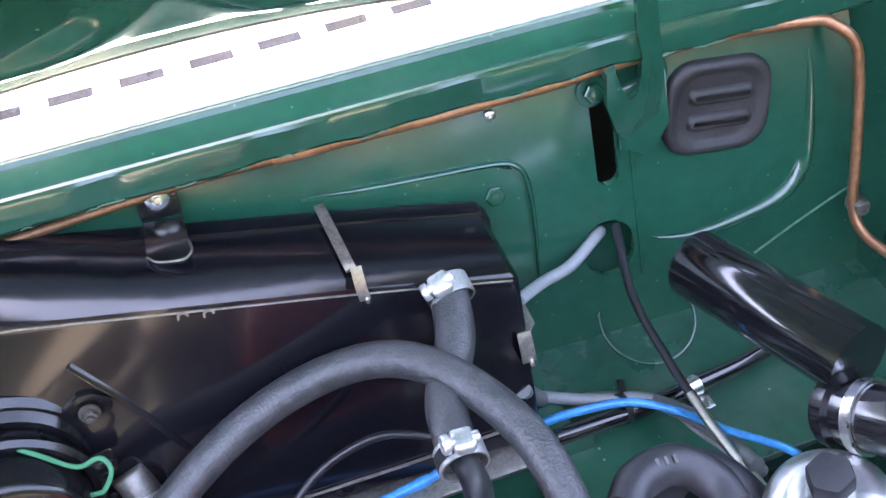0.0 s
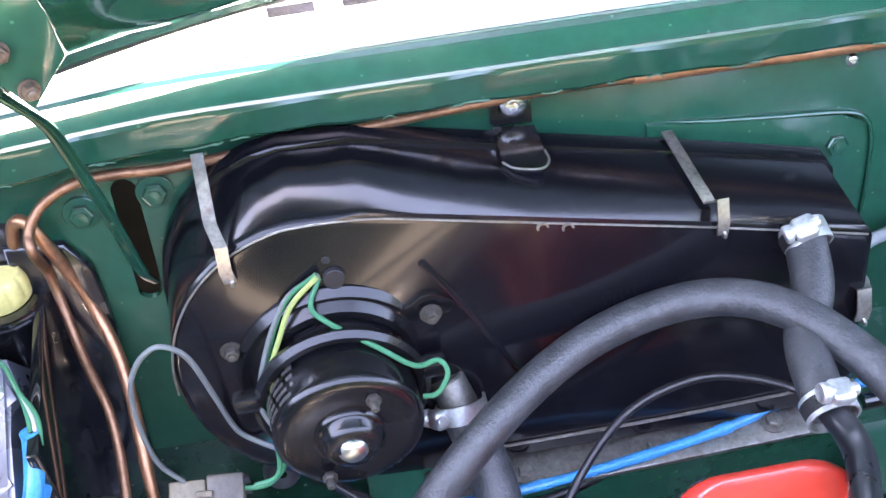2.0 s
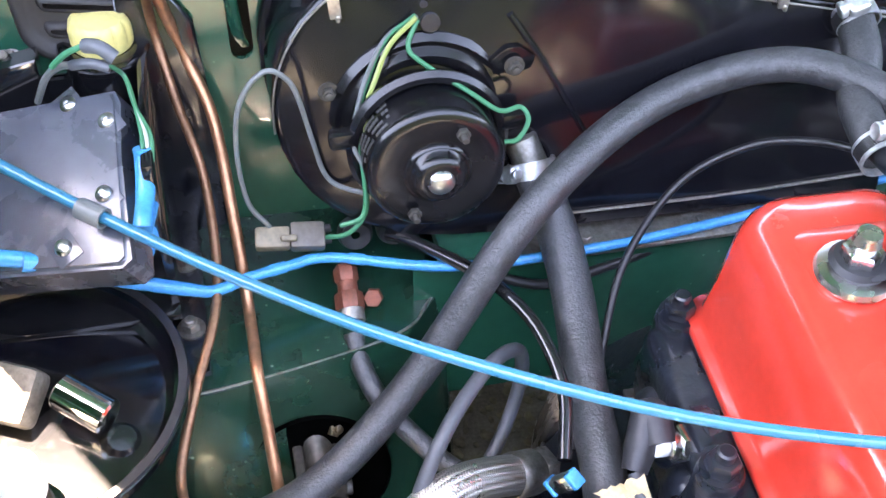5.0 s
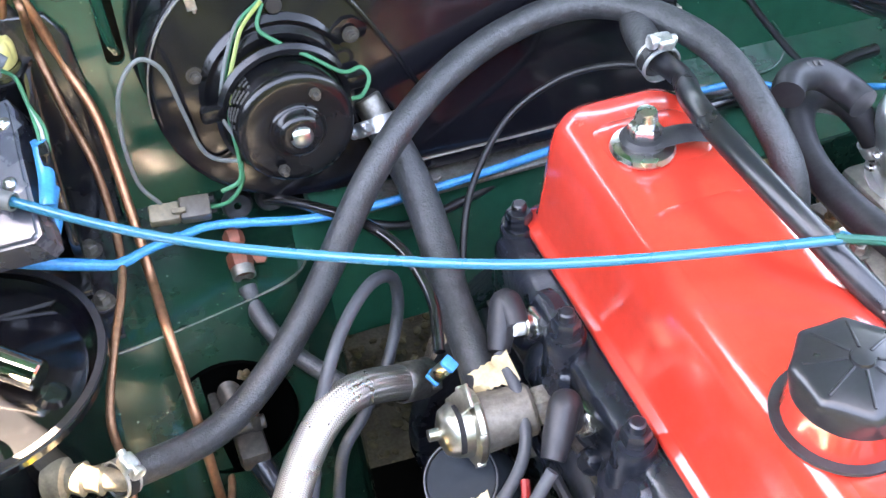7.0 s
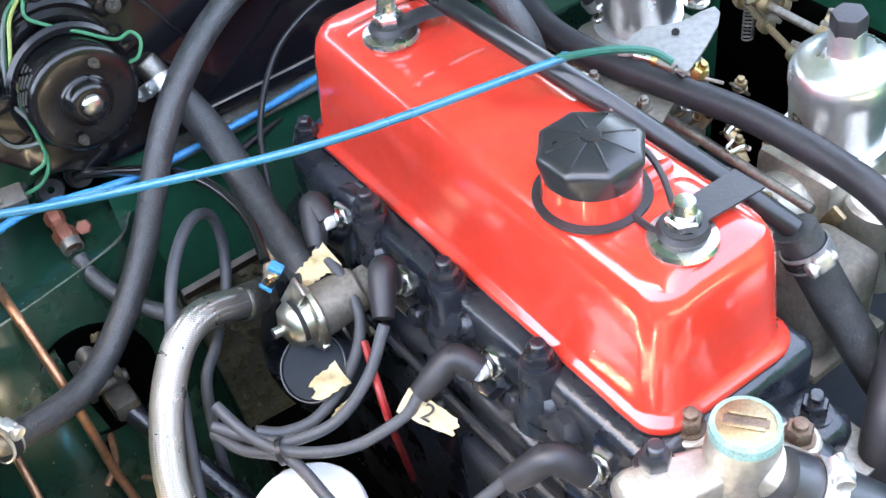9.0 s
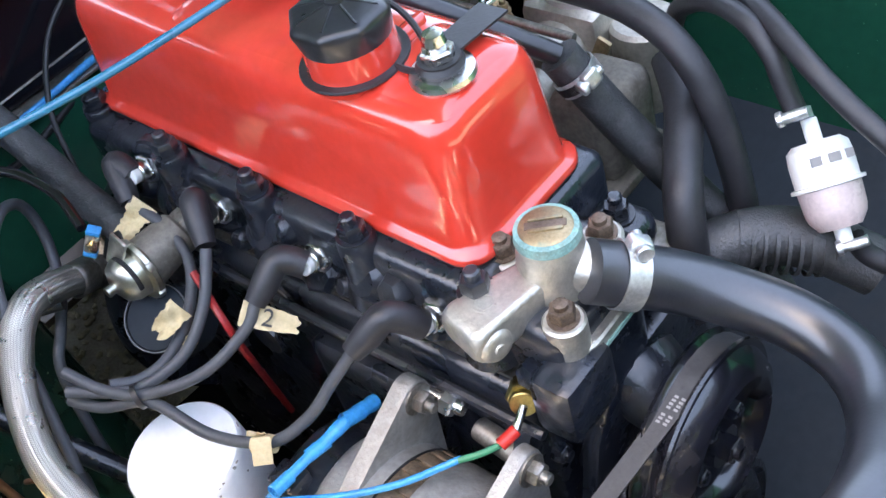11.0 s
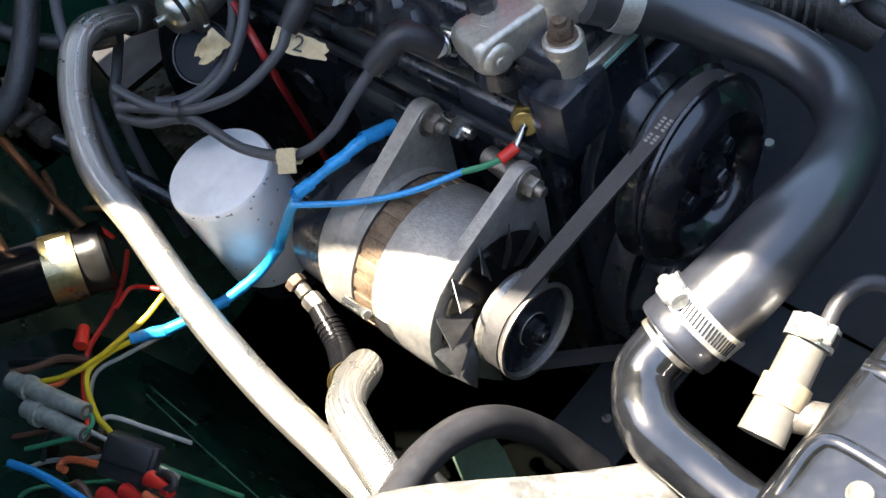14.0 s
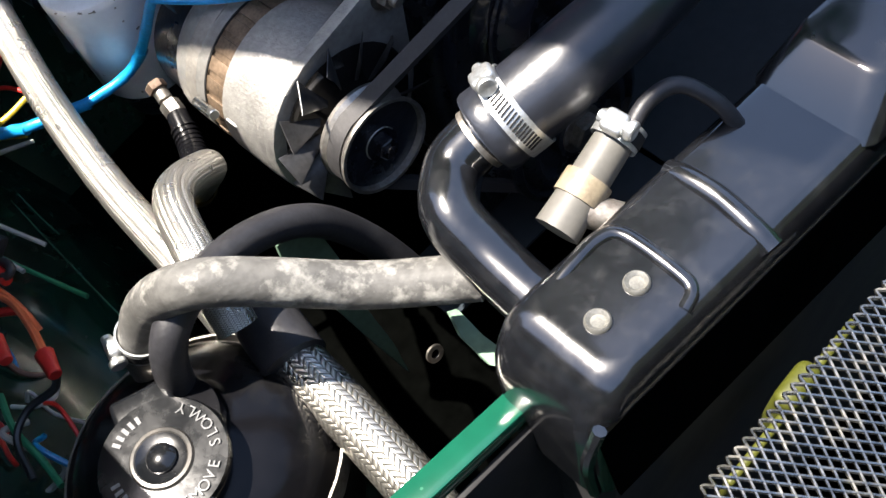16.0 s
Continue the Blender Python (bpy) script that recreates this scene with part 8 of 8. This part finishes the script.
link = thing("throttle_linkage", (0.15, 0.2, 0.74), "greasy brass throttle linkage with a bent wire clip", "linkage")
L0 = [Vector(p) for p in [(0.1275, 0.1672, 0.765), (0.1318, 0.1587, 0.765), (0.1333, 0.1524, 0.765), (0.1345, 0.1354, 0.765), (0.1389, 0.12, 0.765), (0.1451, 0.1021, 0.765)]]
part("cable_end", rod(L0[0], L0[2], 0.0024, 12), M["steel"], link)
part("nipple", lathe([(0.0, -0.004), (0.004, -0.003), (0.0048, 0.0), (0.004, 0.003), (0.0, 0.004)], frame_of(L0[2], L0[2] - L0[0]), 16), M["brass"], link)
part("ferrule", rod(L0[2], L0[3], 0.0038, 12), M["dull_steel"], link)
part("inner_wire", tube(L0[3:], 0.0012, 8), M["dull_steel"], link)
part("clamp_nut", hexnut(L0[4], (0.3, -0.3, 1), 0.006, 0.008, 0.0, 0.004), M["brass"], link)
part("wire_clip", tube([(0.1438, 0.0907, 0.735), (0.1355, 0.0879, 0.735), (0.1326, 0.0808, 0.735), (0.1248, 0.0784, 0.735), (0.1231, 0.0737, 0.735), (0.1332, 0.0718, 0.735), (0.1349, 0.0669, 0.735)], 0.0016, 8), M["steel"], link)
part("throttle_rod", tube([(0.1868, 0.2484, 0.8), (0.1746, 0.1963, 0.8), (0.1661, 0.1556, 0.8)], 0.0034, 10), M["rubber_clean"], link)
part("rod_nut", hexnut((0.1823, 0.1674, 0.785), (0.2, -0.5, 0.6), 0.006, 0.012, 0.0, 0.004), M["steel"], link)
rng = random.Random(21)
for i in range(14):
    at = Vector((0.150 + rng.uniform(0, 0.09), 0.10 + rng.uniform(0, 0.13), 0.668 + rng.uniform(0, 0.020)))
    d = Vector((rng.uniform(-1, 1), rng.uniform(-1, 1), rng.uniform(0, 0.6))).normalized()
    part("lever", box(0.026, 0.008, 0.0025, frame_of(at, d.cross(UP) + UP, d), 0.0008), M["brass_old" if i % 3 else "dull_steel"], link)
    part("pivot", hexnut(at, UP, 0.0045 + rng.uniform(0, 0.002), 0.006, 0.006, 0.004), M["brass_old" if i % 2 else "steel"], link)
casting = thing("dusty_casting", (0.125, -0.01, 0.64), "dusty alloy casting below the carburettor hoses", "casting")
part("block", slab((0.115, -0.02, 0.60), (0.18, 0.035, 0.672), 0.012, 3), M["dusty_alloy"], casting)
part("flange", slab((0.110, -0.026, 0.592), (0.186, 0.041, 0.602), 0.003), M["dusty_alloy"], casting)

inlet = thing("inlet_manifold", (0.13, 0.18, 0.6), "cast alloy inlet manifold beside the head", "manifold")
for y in (0.07, 0.298):
    part("runner", tube([(0.075, y - 0.02, 0.635), (0.11, y - 0.01, 0.64), (0.15, y, 0.64)], 0.022, 20), M["cast_alloy"], inlet)
part("balance_tube", tube([(0.115, 0.05, 0.668), (0.118, 0.18, 0.672), (0.115, 0.31, 0.668)], 0.011, 16), M["cast_alloy"], inlet)
part("exhaust_branch", tube([(0.085, 0.33, 0.60), (0.14, 0.27, 0.56), (0.16, 0.18, 0.54), (0.14, 0.08, 0.53), (0.09, 0.0, 0.58)], 0.022, 18), M["rust_bolt"], inlet)
rng = random.Random(5)
for i in range(9):
    y = 0.02 + 0.04 * i
    part("linkage_nut", hexnut((0.105 + rng.uniform(0, 0.05), y, 0.675 + rng.uniform(0, 0.02)), (rng.uniform(-0.5, 0.5), rng.uniform(-0.5, 0.2), 1), 0.006 + rng.uniform(0, 0.003), 0.007, 0.0, 0.006), M["brass_old"], inlet)
part("linkage_rod", rod((0.145, 0.02, 0.705), (0.150, 0.34, 0.71), 0.0038, 12), M["dull_steel"], inlet)

fuel = thing("fuel_filter", (0.1469, -0.1667, 0.6093), "frosted white inline fuel filter with clipped hoses", "fuel filter")
F0, F1 = Vector((0.1733, -0.1424, 0.6436)), Vector((0.1446, -0.1749, 0.6016))
fd = (F1 - F0).normalized()
fl = (F1 - F0).length
part("body", lathe([(0.0, 0.0), (0.016, 0.0), (0.0205, 0.004), (0.0215, 0.012), (0.0215, fl * 0.47), (0.0, fl * 0.47)], frame_of(F0, fd), 36), M["frosted_plastic"], fuel)
part("joint_ring", lathe([(0.021, fl * 0.46), (0.0245, fl * 0.47), (0.0245, fl * 0.51), (0.021, fl * 0.52)], frame_of(F0, fd), 36), M["frosted_plastic"], fuel)
part("lower_body", lathe([(0.0212, fl * 0.51), (0.0205, fl * 0.78), (0.019, fl - 0.008), (0.014, fl - 0.001), (0.0, fl)], frame_of(F0, fd), 36), M["pink_plastic"], fuel, "pinkish lower half holding fuel")
part("upper_spigot", rod(F0 - fd * 0.016, F0 + fd * 0.002, 0.0055, 14), M["white_plastic"], fuel)
part("lower_spigot", rod(F1 - fd * 0.002, F1 + fd * 0.014, 0.0055, 14), M["white_plastic"], fuel)
part("upper_hose", tube([(0.1744, -0.1302, 0.6605), (0.179, -0.1185, 0.6793), (0.1848, -0.1063, 0.699), (0.194, -0.084, 0.7125), (0.208, -0.050, 0.710), (0.219, -0.020, 0.690), (0.224, -0.008, 0.665)], 0.0075, 12), M["rubber_clean"], fuel)
part("lower_hose", tube([(0.1491, -0.1815, 0.5922), (0.1505, -0.191, 0.5788), (0.1563, -0.21, 0.5677)], 0.0075, 12), M["rubber_clean"], fuel)
hose_clamp(fuel, (0.1752, -0.1299, 0.6613), fd, 0.0078, (-0.8, -0.3, 0.3), 0.007, False)
hose_clamp(fuel, (0.147, -0.1833, 0.5896), fd, 0.0078, (-0.6, -0.5, -0.3), 0.007, False)
bm = bmesh.new()
view = Vector((-0.45, -0.55, 0.70)).normalized()
side = fd.cross(view).normalized()
front = side.cross(fd).normalized()
for k, w in ((-0.012, 0.008), (-0.002, 0.008), (0.009, 0.009)):
    bm = join(bm, box(w, 0.006, 0.0012, frame_of(F0 + fd * fl * 0.22 + side * k + front * math.sqrt(0.0218 ** 2 - k * k), front, fd)))
part("print", bm, M["mark_grey"], fuel, "plain dark printed bars")
h = hose("fuel_hose", [(0.188, -0.027, 0.669), (0.158, -0.054, 0.659), (0.119, -0.075, 0.652), (0.092, -0.090, 0.640), (0.078, -0.100, 0.605), (0.072, -0.104, 0.555)], 0.0135, "rubber_clean", "black hose hanging behind the coolant pipe", 16)
h = hose("ribbed_hose", [(0.060, -0.060, 0.560), (0.090, -0.088, 0.578), (0.118, -0.112, 0.587), (0.141, -0.138, 0.582), (0.153, -0.164, 0.571), (0.162, -0.193, 0.555)], 0.021, "rubber", "ribbed black hose below the fuel filter", 20)
for k in range(9):
    part("hose_rib", ring_strip(Vector((0.118, -0.112, 0.587)).lerp(Vector((0.153, -0.164, 0.571)), k / 8), (0.035, -0.052, -0.012), 0.0205, 0.0028, 0.0013, 28), M["rubber"], h)
wire("fuel_line", [(0.248, -0.030, 0.690), (0.226, -0.060, 0.711), (0.198, -0.100, 0.714), (0.1754, -0.1376, 0.7043), (0.1654, -0.1678, 0.6891), (0.1576, -0.1999, 0.6737), (0.156, -0.232, 0.652), (0.160, -0.262, 0.610), (0.164, -0.275, 0.550)], 0.0075, "rubber_clean", "black fuel line above the filter", "hose", "", 12)

# right side: air pipe and cables
ap = thing("air_pipe", (0.2659, 0.4803, 0.7386), "black air intake pipe resting over the footwell", "air pipe")
A0, A1 = Vector((0.2496, 0.4587, 0.7705)), Vector((0.2845, 0.3398, 0.7887))
part("tube", lathe([(0.0, 0.004), (0.0195, 0.004), (0.0215, 0.0), (0.0225, 0.003), (0.0225, (A1 - A0).length), (0.0, (A1 - A0).length)], frame_of(A0, A1 - A0), 36), M["gloss_black"], ap)
E0, E1 = Vector((0.2718, 0.3387, 0.7556)), Vector((0.2926, 0.2907, 0.7843))
part("elbow", tube([E0, E0.lerp(E1, 0.4), E1], 0.0195, 24), M["gloss_black"], ap)
part("elbow_rim", ring_strip(E0.lerp(E1, 0.12), E1 - E0, 0.0195, 0.006, 0.003, 36), M["gloss_black"], ap)
part("clip", ring_strip(E0.lerp(E1, 0.42), E1 - E0, 0.0198, 0.006, 0.002, 36), M["steel"], ap, "bright wire clip")
wire("choke_cable", [(0.231, 0.532, 0.747), (0.219, 0.48, 0.733), (0.22, 0.429, 0.721), (0.2226, 0.401, 0.7155)], 0.0030, "wire_black", "thin black cable from the bulkhead opening", "cable", "", 10)
wire("choke_inner", [(0.2222, 0.405, 0.7163), (0.225, 0.378, 0.711), (0.235, 0.328, 0.702), (0.240, 0.312, 0.700)], 0.0034, "plated", "bright plated outer of the choke cable", "cable", "", 10)
wire("drain_tube", [(0.1434, 0.489, 0.7527), (0.1672, 0.5079, 0.7411), (0.1911, 0.5166, 0.7391), (0.2175, 0.534, 0.7406), (0.2286, 0.5518, 0.7251)], 0.0042, "grey_tube", "pale grey tube into the bulkhead opening", "tube", "", 12)
wire("speedo_cable", [(0.1286, 0.4501, 0.7144), (0.1599, 0.478, 0.6528), (0.1948, 0.4612, 0.6588), (0.2171, 0.4387, 0.6703), (0.2309, 0.3971, 0.6894), (0.2348, 0.3458, 0.7106)], 0.0055, "wire_grey", "thick grey cable crossing the footwell", "cable", "", 12)
wire("battery_cable", [(0.1025, 0.4597, 0.6493), (0.145, 0.4628, 0.6483), (0.1993, 0.4616, 0.6459), (0.2564, 0.4633, 0.647), (0.3189, 0.464, 0.6485)], 0.0055, "wire_black", "black cable clipped along the footwell", "cable", "", 12)
pc = thing("cable_clamp", (0.2547, 0.4605, 0.651), "pale green clip on the black cable", "clip")
part("band", ring_strip(Vector((0.2564, 0.4633, 0.647)), Vector((0.3189, 0.464, 0.6485)) - Vector((0.1993, 0.4616, 0.6459)), 0.006, 0.009, 0.0015, 20), M["fan_green"], pc)
part("cable_tie", ring_strip(Vector((0.2054, 0.4612, 0.6541)), (1, -0.2, 0.1), 0.012, 0.004, 0.0015, 20), M["wire_black"], None, "black cable tie round the cables", category="cable tie")
VH = [(0.1353, 0.3145, 0.7701), (0.1477, 0.327, 0.7714), (0.1715, 0.3316, 0.7674), (0.1874, 0.3196, 0.759), (0.1909, 0.3014, 0.7559)]
h = hose("heater_valve_hose", VH, 0.0115, "rubber_clean", "black printed hose loop behind the engine", 18)
for k in range(3):
    at = Vector((0.1585 + 0.0050 * k, 0.3305 - 0.0002 * k, 0.7700 - 0.0006 * k))
    part("printed_mark", box(0.0045, 0.0018, 0.0006, frame_of(at + Vector((0, -0.0035, 0.0112)), (0, -0.3, 0.95), (0, 1, 0)) @ pose(0, 0, 0, 0, 0, 90)), M["faded_mark"], h, "pale printed mark")

# ---- ignition coil and fuse wiring on the inner wing ----
coil = thing("ignition_coil", (-0.3329, 0.2291, 0.5144), "black ignition coil in a plated clamp", "coil")
C0, C1 = Vector((-0.3939, 0.2593, 0.5319)), Vector((-0.2984, 0.2162, 0.5097))
ca = (C1 - C0).normalized()
cl = (C1 - C0).length
part("can", lathe([(0.0, 0.0), (0.027, 0.0), (0.028, 0.004), (0.028, cl - 0.012), (0.0295, cl - 0.009), (0.0295, cl - 0.003), (0.027, cl), (0.0, cl)], frame_of(C0, ca), 40), M["bottle_black"], coil)
part("clamp", ring_strip(C0 + ca * cl * 0.66, ca, 0.0282, 0.026, 0.0014, 40), M["gold_zinc"], coil, "zinc plated clamp band")
part("label", grid(6, 2, lambda s, t: C0 + ca * (cl * (0.60 + 0.14 * t)) + (frame_of((0, 0, 0), ca).to_3x3() @ Vector((math.cos(1.45 + 0.75 * s), math.sin(1.45 + 0.75 * s), 0))) * 0.0300, 0.0002), M["label_paper"], coil)

LOOM = [
    ("wire_red", 0.0023, [(-0.2789, 0.249, 0.47), (-0.3004, 0.2262, 0.47), (-0.3292, 0.2056, 0.47), (-0.3613, 0.1921, 0.47), (-0.3837, 0.1677, 0.47), (-0.406, 0.1291, 0.47)]),
    ("wire_red", 0.0020, [(-0.2895, 0.1772, 0.48), (-0.3028, 0.201, 0.48), (-0.324, 0.1958, 0.48)]),
    ("wire_red", 0.0020, [(-0.2815, 0.2513, 0.49), (-0.2834, 0.2764, 0.49), (-0.2966, 0.2844, 0.49)]),
    ("wire_yellow", 0.0024, [(-0.2934, 0.1599, 0.49), (-0.3166, 0.1589, 0.486), (-0.344, 0.164, 0.482), (-0.3652, 0.1699, 0.478), (-0.3919, 0.1849, 0.474), (-0.4235, 0.2206, 0.47)]),
    ("wire_yellow", 0.0024, [(-0.3153, 0.1364, 0.48), (-0.336, 0.1584, 0.4775), (-0.3665, 0.1705, 0.475), (-0.3823, 0.1632, 0.4725), (-0.3949, 0.1311, 0.47), (-0.3969, 0.1117, 0.4675), (-0.4052, 0.107, 0.465)]),
    ("wire_orange", 0.0022, [(-0.3825, 0.1857, 0.47), (-0.3969, 0.1852, 0.47), (-0.4127, 0.2008, 0.47), (-0.4235, 0.2206, 0.47)]),
    ("wire_brown", 0.0030, [(-0.368, 0.1771, 0.475), (-0.3818, 0.2002, 0.475), (-0.402, 0.2136, 0.475), (-0.417, 0.2264, 0.475)]),
    ("wire_brown", 0.0024, [(-0.4494, 0.1866, 0.46), (-0.4293, 0.1648, 0.46), (-0.4167, 0.132, 0.46), (-0.4119, 0.1138, 0.46)]),
    ("wire_white", 0.0020, [(-0.4673, 0.161, 0.455), (-0.4434, 0.1466, 0.455), (-0.4281, 0.1271, 0.455), (-0.4117, 0.1101, 0.455)]),
    ("wire_orange", 0.0030, [(-0.4167, 0.0802, 0.48), (-0.43, 0.1087, 0.48), (-0.4391, 0.111, 0.48), (-0.438, 0.1043, 0.48)]),
    ("wire_orange", 0.0030, [(-0.4117, 0.0208, 0.5), (-0.4064, 0.0037, 0.49), (-0.4045, -0.0112, 0.48), (-0.4054, -0.0227, 0.47)]),
    ("wire_red", 0.0034, [(-0.4073, -0.0044, 0.48), (-0.4222, 0.0106, 0.48), (-0.4347, 0.0294, 0.48), (-0.4507, 0.0356, 0.48), (-0.4635, 0.0311, 0.48)]),
    ("blue_tape", 0.0034, [(-0.4618, 0.1297, 0.5), (-0.4524, 0.1051, 0.4975), (-0.4439, 0.0639, 0.495), (-0.4399, 0.0296, 0.4925), (-0.4376, 0.0054, 0.49)]),
    ("wire_brown", 0.0026, [(-0.4785, 0.136, 0.46), (-0.477, 0.1117, 0.46), (-0.4755, 0.0881, 0.46), (-0.4773, 0.0726, 0.46)]),
    ("wire_white", 0.0022, [(-0.4755, 0.1321, 0.46), (-0.4687, 0.1125, 0.46), (-0.4701, 0.0886, 0.46), (-0.4721, 0.0768, 0.46)]),
    ("wire_black", 0.0040, [(-0.4116, 0.2468, 0.465), (-0.3924, 0.221, 0.465), (-0.3766, 0.1998, 0.465), (-0.3642, 0.1877, 0.465)]),
    ("wire_green", 0.0020, [(-0.3973, 0.1126, 0.5), (-0.4014, 0.1021, 0.5), (-0.4125, 0.1009, 0.5), (-0.4267, 0.1114, 0.5), (-0.4472, 0.1286, 0.5)]),
    ("wire_green", 0.0024, [(-0.449, -0.0718, 0.5), (-0.4552, -0.1006, 0.5), (-0.4541, -0.1304, 0.5), (-0.4542, -0.1575, 0.5)]),
    ("wire_black", 0.0026, [(-0.4152, -0.1062, 0.52), (-0.4219, -0.1092, 0.515), (-0.4408, -0.1041, 0.51), (-0.4575, -0.113, 0.505), (-0.4645, -0.1406, 0.5)]),
    ("wire_orange", 0.0030, [(-0.4135, 0.0052, 0.5), (-0.4063, -0.024, 0.51), (-0.4076, -0.0621, 0.52), (-0.4123, -0.0968, 0.53)]),
    ("wire_white", 0.0016, [(-0.4489, -0.0764, 0.49), (-0.4385, -0.0884, 0.49), (-0.4261, -0.0935, 0.49), (-0.4185, -0.0869, 0.49)]),
    ("copper", 0.0030, [(-0.2849, 0.5423, 0.55), (-0.2796, 0.4848, 0.54), (-0.2772, 0.4249, 0.53), (-0.2773, 0.3635, 0.52), (-0.2849, 0.3276, 0.51), (-0.3015, 0.3157, 0.5)]),
    ("copper", 0.0026, [(-0.362, 0.4267, 0.47), (-0.3482, 0.384, 0.47), (-0.3172, 0.3491, 0.47), (-0.2781, 0.3328, 0.47), (-0.2588, 0.3082, 0.47)]),
]
for c, r, pts in LOOM:
    wire("loom_wire", pts, r, c, "loose " + c.replace("wire_", "").replace("_tape", "") + " wire beside the fuse holder", "wire", "loose wing wires", 8, 6)
AL = [(-0.1139, 0.0276, 0.5905), (-0.138, 0.0288, 0.5986), (-0.1602, 0.0317, 0.5981), (-0.189, 0.0356, 0.5968), (-0.2036, 0.0396, 0.5905), (-0.225, 0.087, 0.513), (-0.267, 0.102, 0.498), (-0.309, 0.122, 0.495), (-0.3234, 0.1376, 0.49), (-0.3359, 0.1482, 0.49)]
al = thing("alternator_loom", AL[0], "blue taped loom running across to the alternator", "wiring loom")
part("taped_core", tube(AL, [0.0056, 0.0050, 0.0038, 0.0036, 0.0042, 0.0042, 0.0046, 0.0050, 0.0046], 14, 6, wobble=0.08), M["blue_tape"], al)
al_line = spline(AL, 6)
for i in range(5, len(al_line) - 3, 8):
    part("tape_wrap", ring_strip(al_line[i], (al_line[i + 1] - al_line[i - 1]).normalized() + Vector((0.06, 0.03, 0.10)), 0.0051 if i < 10 else 0.0043, 0.016, 0.0004, 16), M["blue_tape"], al)
wire("sender_loom", [(-0.207, 0.038, 0.59), (-0.183, 0.003, 0.59), (-0.156, -0.029, 0.593), (-0.125, -0.057, 0.601)], 0.0024, "blue_tape", "thin blue taped wire to the sender", "wiring loom", "", 12)
SL = [[(-0.3667, 0.1693, 0.5), (-0.3537, 0.1836, 0.5)], [(-0.4316, 0.0561, 0.49), (-0.4261, 0.0262, 0.49)], [(-0.4192, 0.0424, 0.492), (-0.4158, 0.0138, 0.492)], [(-0.4018, 0.0279, 0.5), (-0.3988, 0.0033, 0.5)], [(-0.4117, -0.0945, 0.53), (-0.4154, -0.1142, 0.53)], [(-0.4287, -0.0498, 0.52), (-0.4318, -0.0714, 0.52)]]
for pts in SL:
    part("terminal_sleeve", rod(pts[0], pts[1], 0.0062, 12, 0.0045), M["wire_red"], None, "red crimp terminal sleeve", category="terminal", group="crimp sleeves")
fuse = thing("fuse_holder", (-0.4019, 0.0586, 0.49), "black in-line blade fuse holder", "fuse holder")
FP = Vector((-0.4014, 0.055, 0.495))
fm = frame_of(FP, (-0.35, -0.5, 0.8), (0.75, 0.1, 0.6))
part("body", box(0.040, 0.032, 0.016, fm, 0.003), M["rubber_clean"], fuse)
part("lid_step", box(0.034, 0.020, 0.006, fm @ pose(0, 0.006, 0.010), 0.002), M["rubber_clean"], fuse)
part("loop", tube([(-0.4017, 0.0243, 0.5), (-0.3924, 0.0175, 0.5025), (-0.3919, 0.0057, 0.505), (-0.3976, 0.0052, 0.5025), (-0.4043, 0.017, 0.5)], 0.0032, 10), M["rubber_clean"], fuse)
for pts in ([(-0.4203, 0.1875, 0.505), (-0.4102, 0.1506, 0.505), (-0.3989, 0.1097, 0.505)], [(-0.4267, 0.1592, 0.5), (-0.4194, 0.1319, 0.5), (-0.4111, 0.0991, 0.5)]):
    w = thing("bullet_connector", pts[0], "milky plastic bullet connector sleeve", "connector", "bullet connectors")
    part("sleeve", tube(pts, [0.0076, 0.0076, 0.0064], 16, 4), M["milky_plastic"], w)
    part("collar", ring_strip(Vector(pts[0]).lerp(Vector(pts[1]), 0.5), Vector(pts[1]) - Vector(pts[0]), 0.0076, 0.006, 0.0022, 20), M["milky_plastic"], w)
    part("inside", ring_strip(Vector(pts[2]), Vector(pts[2]) - Vector(pts[1]), 0.0032, 0.002, 0.0024, 16), M["clear_grey_plastic"], w)
rng = random.Random(11)
for i in range(8):
    a = Vector((-0.50 + rng.uniform(0, 0.12), 0.06 + rng.uniform(0, 0.14), 0.45 + rng.uniform(-0.01, 0.02)))
    d = Vector((rng.uniform(0.02, 0.06), rng.uniform(-0.06, 0.03), rng.uniform(-0.01, 0.01)))
    c = rng.choice(["wire_brown", "wire_black", "wire_red", "wire_green", "wire_white", "blue_tape"])
    wire("loom_wire", [a, a + d * 0.5 + Vector((0, 0.01, 0.012)), a + d, a + d * 1.6 + Vector((0.0, -0.02, -0.012))], 0.002, c, "tangled " + c.replace("wire_", "").replace("_tape", "") + " wire on the inner wing", "wire", "loose wing wires")
rng = random.Random(17)
for i in range(26):
    a = Vector((-0.515 + rng.uniform(0, 0.075), -0.10 + rng.uniform(0, 0.20), 0.455 + rng.uniform(-0.005, 0.03)))
    d = Vector((rng.uniform(-0.02, 0.014), rng.uniform(-0.06, -0.01), rng.uniform(-0.012, 0.012)))
    c = rng.choice(["wire_brown", "wire_black", "wire_red", "wire_red", "wire_orange", "wire_white", "blue_tape", "wire_black"])
    wire("loom_wire", [a, a + d * 0.5 + Vector((rng.uniform(-0.012, 0.012), 0.006, 0.012)), a + d, a + d * 1.5 + Vector((rng.uniform(-0.015, 0.015), -0.012, -0.01)), a + d * 2 + Vector((rng.uniform(-0.02, 0.02), 0.0, -0.022))], rng.uniform(0.0014, 0.0026), c, "tangled " + c.replace("wire_", "").replace("_tape", "") + " wire on the inner wing", "wire", "loose wing wires")
